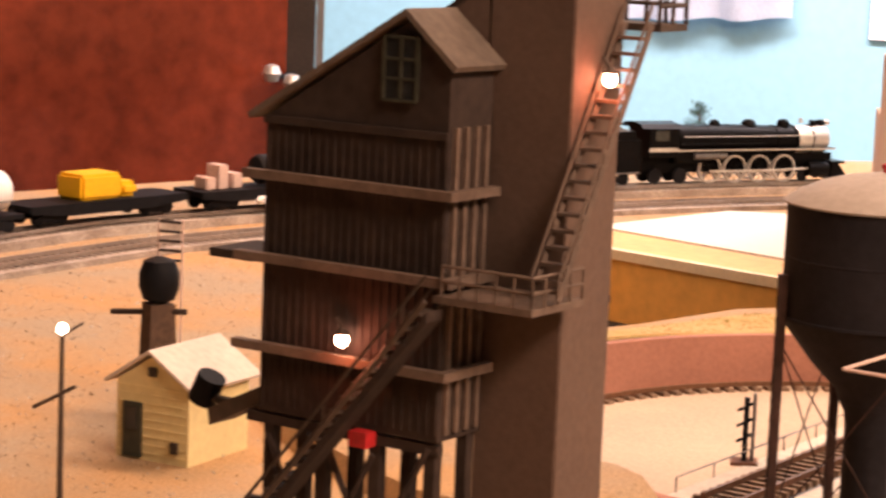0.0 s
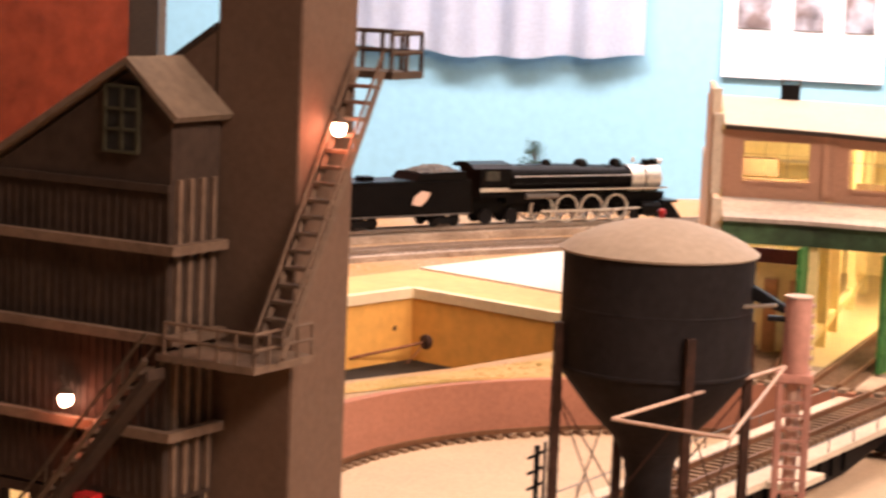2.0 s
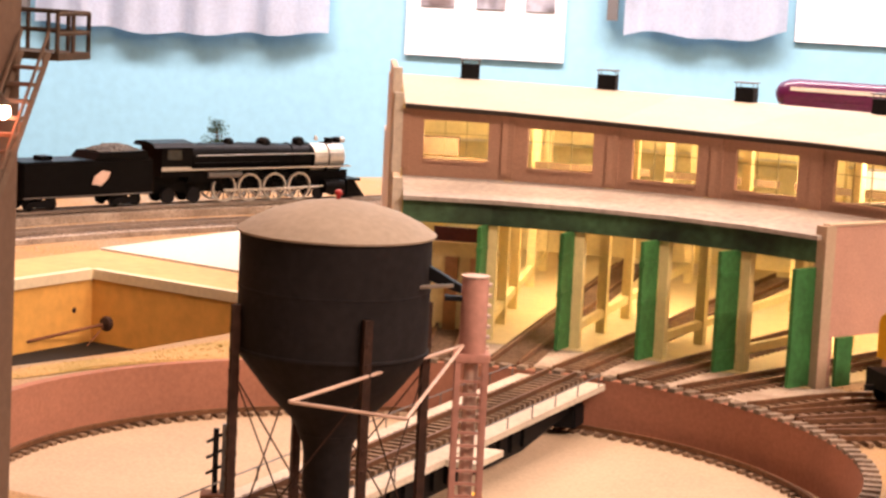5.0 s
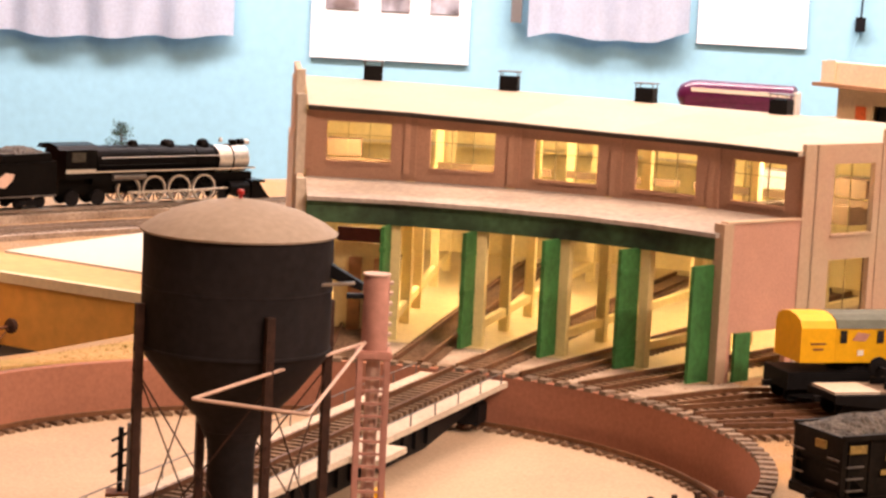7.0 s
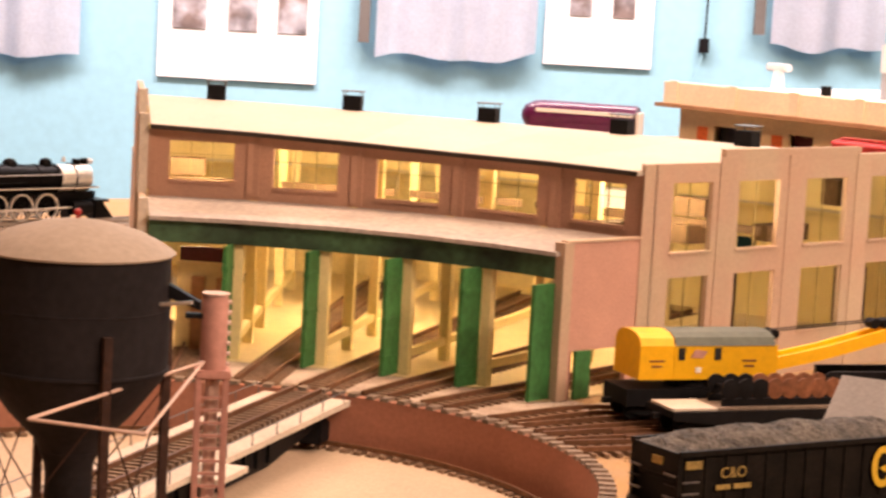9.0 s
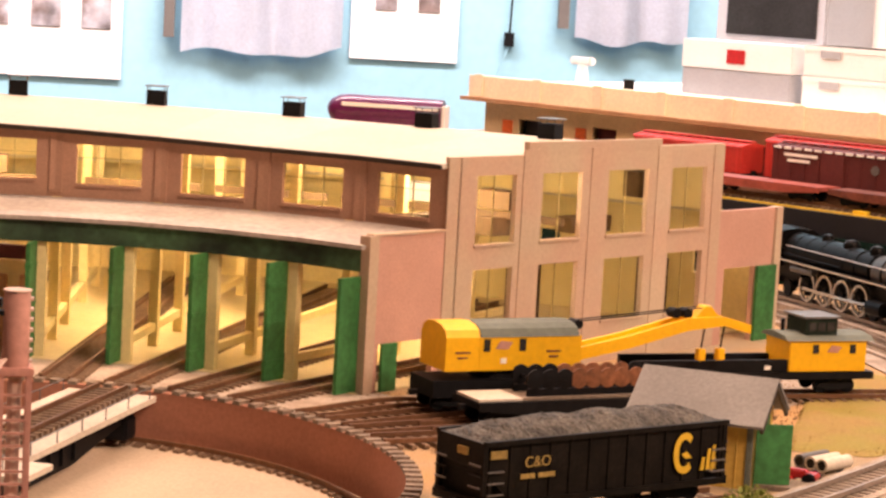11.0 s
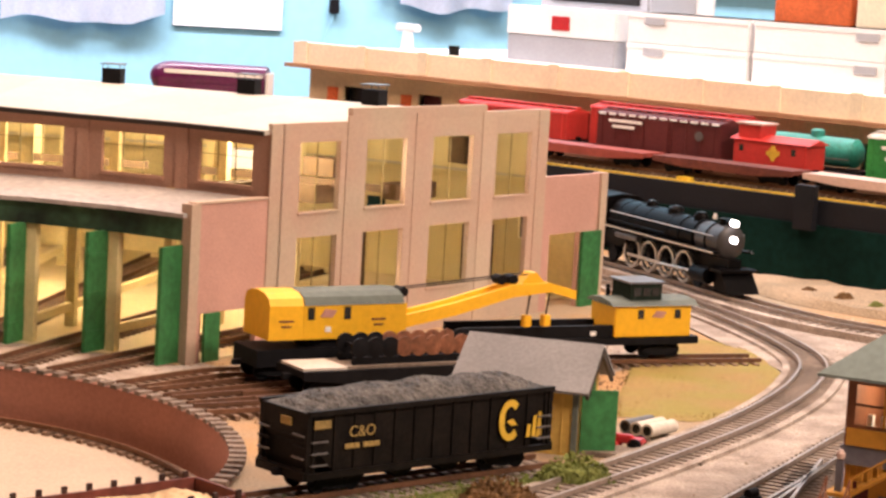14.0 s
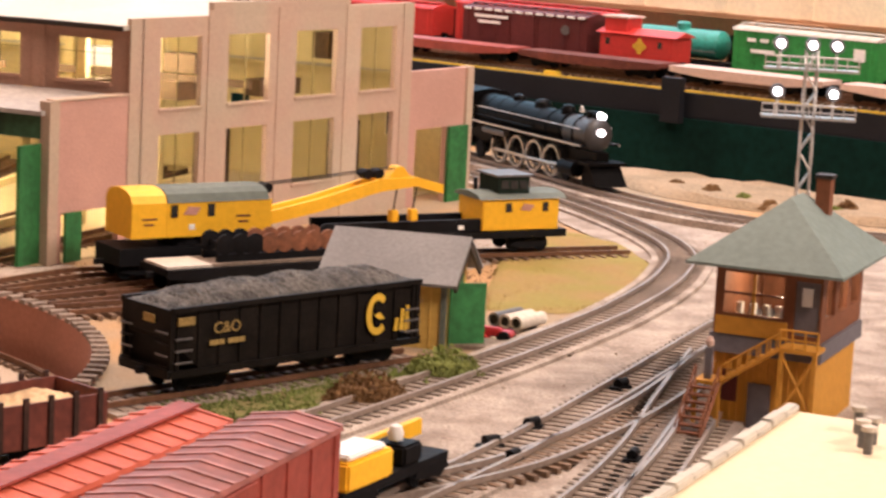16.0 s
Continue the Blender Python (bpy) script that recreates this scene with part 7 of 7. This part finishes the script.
# ---- near rolling stock ----
boxcar("boxcar", "orange-red boxcar with brown roof walk", place(0.0565, 0.7335, 0.0, 56), 0.068, ORANGE_RED, ORANGE_RED, 0.0440, walk_mat=OXIDE)
# the pale ribs paint the highlights across this roof
boxcar("boxcar", "oxide red boxcar with ribbed roof", place(0.0850, 0.7050, 0.0, 58), 0.084, OXIDE, ROOF_DULL, 0.0455, roofwalk=False, rib_mat=ROOF_HIGHLIGHT)
go = thing("gondola_car", "brown ribbed gondola with a tan sand load", "gondola", place(0.005, 0.868, 0.0, 33))
gh = 0.072
for s in (-1, 1):
    part("side", box(bm_new(), -gh, gh, s * 0.0165 - 0.0007, s * 0.0165 + 0.0007, RAILTOP + 0.009, RAILTOP + 0.026), GONDOLA, go, "ribbed brown side")
    part("end", box(bm_new(), s * gh - 0.0007, s * gh + 0.0007, -0.0155, 0.0155, RAILTOP + 0.009, RAILTOP + 0.026), GONDOLA, go)
    for k in range(13):
        x = -gh + 0.004 + k * (2 * gh - 0.008) / 12
        part("stake", box(bm_new(), x - 0.0011, x + 0.0011, s * 0.0178 - 0.0006, s * 0.0178 + 0.0006, RAILTOP + 0.009, RAILTOP + 0.0285), RUST_LEG, go)
part("floor", box(bm_new(), -gh, gh, -0.0155, 0.0155, RAILTOP + 0.0075, RAILTOP + 0.0095), BLACK, go)
bm = bm_new()
bmesh.ops.create_grid(bm, x_segments=60, y_segments=16, size=0.5)
for v in bm.verts:
    x, y = v.co.x, v.co.y
    v.co = Vector((x * 0.140, y * 0.031, RAILTOP + 0.021 + 0.0035 * noise.noise(Vector((x * 8, y * 3, 1))) + 0.001 * noise.noise(Vector((x * 50, y * 14, 5)))))
part("sand_load", bm, SAND, go, "tan sand load")
for x in (-0.048, 0.048):
    bogie(go, x)
for cx, cy, ang in ((0.0565, 0.7335, 56), (0.0850, 0.705, 58), (0.005, 0.868, 33)):
    a = radians(ang)
    track([(cx - 0.16 * math.cos(a), cy - 0.16 * math.sin(a)), (cx, cy), (cx + 0.10 * math.cos(a), cy + 0.10 * math.sin(a))], 0.0, GRAVEL, "near yard track under parked cars")
ym = thing("track_machine", "yellow track machine with pale bed and black engine", "track machine", place(0.172, 0.846, 0.0, 50))
part("bed", box(bm_new(), -0.045, 0.035, -0.011, 0.011, RAILTOP + 0.006, RAILTOP + 0.010), BLACK, ym)
part("side_board", box(bm_new(), -0.040, 0.050, 0.009, 0.0115, RAILTOP + 0.0102, RAILTOP + 0.0165), YELLOW, ym, "yellow side board")
part("tank_body", box(bm_new(), -0.045, -0.012, -0.013, 0.004, RAILTOP + 0.0102, RAILTOP + 0.021), YELLOW, ym, "yellow body", bevel=0.001)
part("pale_cover", box(bm_new(), -0.043, -0.016, -0.012, 0.002, RAILTOP + 0.0212, RAILTOP + 0.0235), WHITE, ym, bevel=0.0008)
part("engine", box(bm_new(), 0.0, 0.014, -0.011, 0.004, RAILTOP + 0.0102, RAILTOP + 0.018), BLACK, ym, bevel=0.001)
part("white_lamp", lathe(bm_new(), [(0.0005, 0.0235), (0.0028, 0.0245), (0.0032, 0.0272), (0.0022, 0.0298), (0.0005, 0.0305)], 14, 0.005, -0.004), WHITE, ym, smooth=True)
for x in (-0.032, 0.022):
    bogie(ym, x)
# tan roofed building at the near edge
tb = thing("tan_roof_building", "low building with a plain tan card roof and pale coping", "building", place(0.2958, 0.7511, 0.0, -126.7))
part("wall", box(bm_new(), 0.004, 0.22, 0.004, 0.10, 0.0, 0.056), STATION, tb)
part("roof", box(bm_new(), 0.0, 0.224, 0.0, 0.104, 0.056, 0.059), TAN_ROOF, tb, "plain tan roof")
for k in range(14):
    x = k * 0.016
    part("coping_stone", box(bm_new(), x, x + 0.0155, -0.0015, 0.003, 0.0592, 0.0618 + 0.0006 * (k % 2)), ROOF_WHITE, tb, bevel=0.0006)
for x, y in ((0.018, 0.028), (0.030, 0.036), (0.036, 0.034), (0.044, 0.038)):
    part("roof_vent", tube(bm_new(), (x, y, 0.059), (x, y, 0.0665), 0.0015, n=10), GREY_STEEL, tb)
    part("vent_cap", tube(bm_new(), (x, y, 0.0665), (x, y, 0.0680), 0.0026, n=10), CONCRETE, tb)
# switch machines beside the yard turnouts
for x, y, a in ((0.318, 1.022, 40), (0.257, 0.948, 35), (0.286, 0.895, 60), (0.232, 0.918, 20), (0.236, 0.895, 50)):
    sm = thing("switch_machine", "small black switch machine beside the turnout", "switch machine", place(x, y, 0.0, a), group="switch machines")
    part("case", box(bm_new(), -0.006, 0.006, -0.0035, 0.0035, 0.0, 0.0045), BLACK, sm, bevel=0.0008)
    part("motor", tube(bm_new(), (-0.003, 0, 0.006), (0.004, 0, 0.006), 0.0022, n=12), BLACK, sm)
    part("throw_bar", box(bm_new(), -0.013, -0.006, -0.0008, 0.0008, 0.001, 0.0022), RUST, sm)

# ---- on the blue wall ----
def wall_sheet(x0, x1, z0, photos):
    b = thing("picture_sheet", "white mount with dark photographs on the blue wall", "picture", place(x0, 3.997, z0), group="pictures on the wall")
    w = x1 - x0
    part("mount", box(bm_new(), 0, w, -0.006, 0.0, 0, 0.40), PAPER, b)
    for a, c in photos:
        part("photo", box(bm_new(), w * a, w * c, -0.0085, -0.0062, 0.085, 0.19), PHOTO, b, "dark photograph")
        part("photo", box(bm_new(), w * a, w * c, -0.0085, -0.0062, 0.23, 0.34), PHOTO, b)


wall_sheet(-0.510, -0.236, 0.042, ((0.09, 0.30), (0.44, 0.62), (0.75, 0.93)))
wall_sheet(0.153, 0.338, 0.100, ((0.22, 0.42), (0.62, 0.82)))


def valance(x0, x1, z0, seed):
    """A short hanging curtain with folds and an uneven hem."""
    rng = random.Random(seed)
    b = thing("curtain", "pale blue-white short curtain hanging in soft folds", "curtain", place(x0, 3.985, z0), group="curtains on the wall")
    bm = bm_new()
    w, n, rows = x1 - x0, 60, []
    ph = rng.uniform(0, 6)
    for j in range(8):
        row = []
        for i in range(n + 1):
            u = i / n
            fold = 0.008 * math.sin(u * w * 52 + ph) + 0.006 * math.sin(u * w * 97 + 2 * ph)
            hem = 0.004 * math.sin(u * 9 + ph) + 0.0025 * math.sin(u * w * 52 + ph) + 0.02 * max(0, u - 0.8) * 3
            row.append(bm.verts.new((u * w, -0.022 + fold * (1 - 0.5 * j / 7), hem * (1 - j / 7) + 0.5 * j / 7)))
        rows.append(row)
    for a, c in zip(rows, rows[1:]):
        for i in range(n):
            bm.faces.new((a[i], a[i + 1], c[i + 1], c[i]))
    bmesh.ops.solidify(bm, geom=list(bm.faces), thickness=0.003)
    part("cloth", bm, CURTAIN, b, smooth=True)
    # narrow grey strip along the curtain's left side
    part("window_shade", box(bm_new(), -0.03, -0.012, -0.02, 0.0, 0.02, 0.5), GREY_PAINT, b)


valance(-1.16, -0.641, 0.060, 1)
valance(-0.135, 0.138, 0.100, 2)
valance(0.538, 0.731, 0.150, 3)
cord = thing("wall_socket", "dark socket with a hanging cord on the blue wall", "socket", place(0.4266, 3.99, 0.146))
part("socket", box(bm_new(), -0.008, 0.008, -0.01, 0.005, -0.012, 0.012), BLACK, cord)
part("cord", tube(bm_new(), (0.0, -0.006, 0.0), (0.006, -0.006, 0.25), 0.002, n=6), BLACK, cord)
part("cord", tube(bm_new(), (0.0, -0.006, -0.01), (-0.02, -0.006, -0.07), 0.0015, n=6), BLUE_WALL, cord)
nb = thing("notice_board", "cork notice board with coloured papers on the blue wall", "notice board", place(0.945, 3.99, 0.215))
part("frame", box(bm_new(), 0, 0.35, -0.02, 0.008, 0, 0.4), CORK, nb)
for k, mm in enumerate((PAPER, YELLOW_LINE, GREY_BOX, PAPER)):
    part("paper_note", box(bm_new(), 0.02 + k * 0.07, 0.075 + k * 0.07, -0.0225, -0.0202, 0.018 + 0.004 * (k % 2), 0.15), mm, nb)

# clip-on lamp by the dark post
cl = thing("clip_lamp", "chrome clip-on lamp on the dark post", "lamp", place(-1.045, 2.56, 0.03))
for dx, dz in ((0.0, 0.004), (0.026, -0.006)):
    part("reflector", lathe(bm_new(), [(0.002, dz + 0.011), (0.008, dz + 0.009), (0.0115, dz), (0.008, dz - 0.009), (0.002, dz - 0.011)], 20, dx, 0.0), SILVER, cl, smooth=True)
part("bracket", tube(bm_new(), (0.010, 0.0, 0.0), (0.0, 0.075, 0.0), 0.003, n=8), BLACK, cl)


def scatter(name, pts, count, lo, hi, mat, label, seed, z=0.0012):
    """Loose bits strewn inside a polygon, joined as one."""
    rng = random.Random(seed)
    xs, ys = [p[0] for p in pts], [p[1] for p in pts]
    verts, faces = [], []
    while len(verts) < count * 4:
        x, y = rng.uniform(min(xs), max(xs)), rng.uniform(min(ys), max(ys))
        inside = False
        for (x0, y0), (x1, y1) in zip(pts, pts[1:] + pts[:1]):
            if (y0 > y) != (y1 > y) and x < (x1 - x0) * (y - y0) / (y1 - y0) + x0:
                inside = not inside
        if not inside or (Vector((x, y)) - PIT).length < PIT_R + 0.014:
            continue
        s = rng.uniform(lo, hi) * (2.2 if rng.random() < 0.03 else 1)
        a = rng.uniform(0, 6.28)
        n = len(verts)
        for k in range(3):
            verts.append((x + s * math.cos(a + k * 2.1), y + s * math.sin(a + k * 2.1), z - 0.0006))
        verts.append((x + rng.uniform(-s, s) * 0.4, y + rng.uniform(-s, s) * 0.4, z + s * rng.uniform(0.5, 1.1)))
        faces += [(n, n + 1, n + 3), (n + 1, n + 2, n + 3), (n + 2, n, n + 3)]
    me = bpy.data.meshes.new(name)
    me.from_pydata(verts, [], faces)
    me.materials.append(mat)
    return tagged(new(name, me), label, "loose stones", kind="stuff")


BROWN_STONE = material("brown_stones", (0.28, 0.18, 0.10), 0.95, vary=0.4, grain=900)
PALE_STONE = material("pale_stones", (0.60, 0.52, 0.42), 0.95, vary=0.3, grain=900)
RIGHT_YARD = [(0.10, 0.80), (0.24, 1.0), (0.40, 1.2), (0.47, 1.36), (0.46, 1.60), (0.56, 1.60), (0.66, 1.42), (0.72, 1.1), (0.42, 0.75), (0.2, 0.7)]
FRONT_YARD = [(0.05, 1.32), (0.09, 1.19), (0.14, 1.08), (0.26, 1.15), (0.42, 1.36), (0.38, 1.58), (0.2, 1.42)]
LEFT_YARD = [(-0.95, 1.0), (-0.30, 0.75), (-0.34, 0.95), (-0.40, 1.20), (-0.56, 1.38), (-0.46, 1.66), (-0.30, 1.95), (-0.45, 2.15), (-0.75, 1.7)]
scatter("loose_stones", RIGHT_YARD, 6000, 0.0003, 0.0009, PALE_STONE, "pale ballast stones strewn over the yard", 21, z=0.0008)
scatter("loose_stones", RIGHT_YARD, 1500, 0.0003, 0.0006, BROWN_STONE, "dark cinders strewn over the yard", 22)
scatter("loose_stones", FRONT_YARD, 2600, 0.0004, 0.0009, BROWN_STONE, "dark cinders before the roundhouse", 23)
scatter("loose_stones", LEFT_YARD, 2600, 0.0003, 0.0007, BROWN_STONE, "dark cinders on the sandy ground", 24, z=0.0004)
scatter("loose_stones", LEFT_YARD, 2500, 0.0004, 0.0010, PALE_STONE, "pale stones on the sandy ground", 25, z=0.0004)
TUFT = material("straw_tufts", (0.40, 0.28, 0.085), 0.95, vary=0.4, grain=700)
scatter("grass_tufts", [(0.30, 1.22), (0.36, 1.22), (0.43, 1.33), (0.44, 1.45), (0.40, 1.50), (0.36, 1.42), (0.33, 1.33)], 5000, 0.0003, 0.0007, TUFT, "straw-coloured grass tufts in the curve", 26, z=0.0014)
TURF = material("green_tufts", (0.20, 0.24, 0.06), 0.95, vary=0.4, grain=700)
scatter("grass_tufts", [(0.10, 1.015), (0.115, 0.94), (0.18, 0.965), (0.25, 1.045), (0.27, 1.085), (0.21, 1.075)], 2600, 0.0006, 0.0017, TURF, "green and brown turf tufts", 27, z=0.0018)
scatter("grass_tufts", [(-0.375, 1.205), (-0.358, 1.205), (-0.300, 1.277), (-0.225, 1.322), (-0.215, 1.395), (-0.265, 1.375), (-0.312, 1.300), (-0.362, 1.232)], 600, 0.0003, 0.0006, TUFT, "dry tufts along the pit edge", 28, z=0.0018)
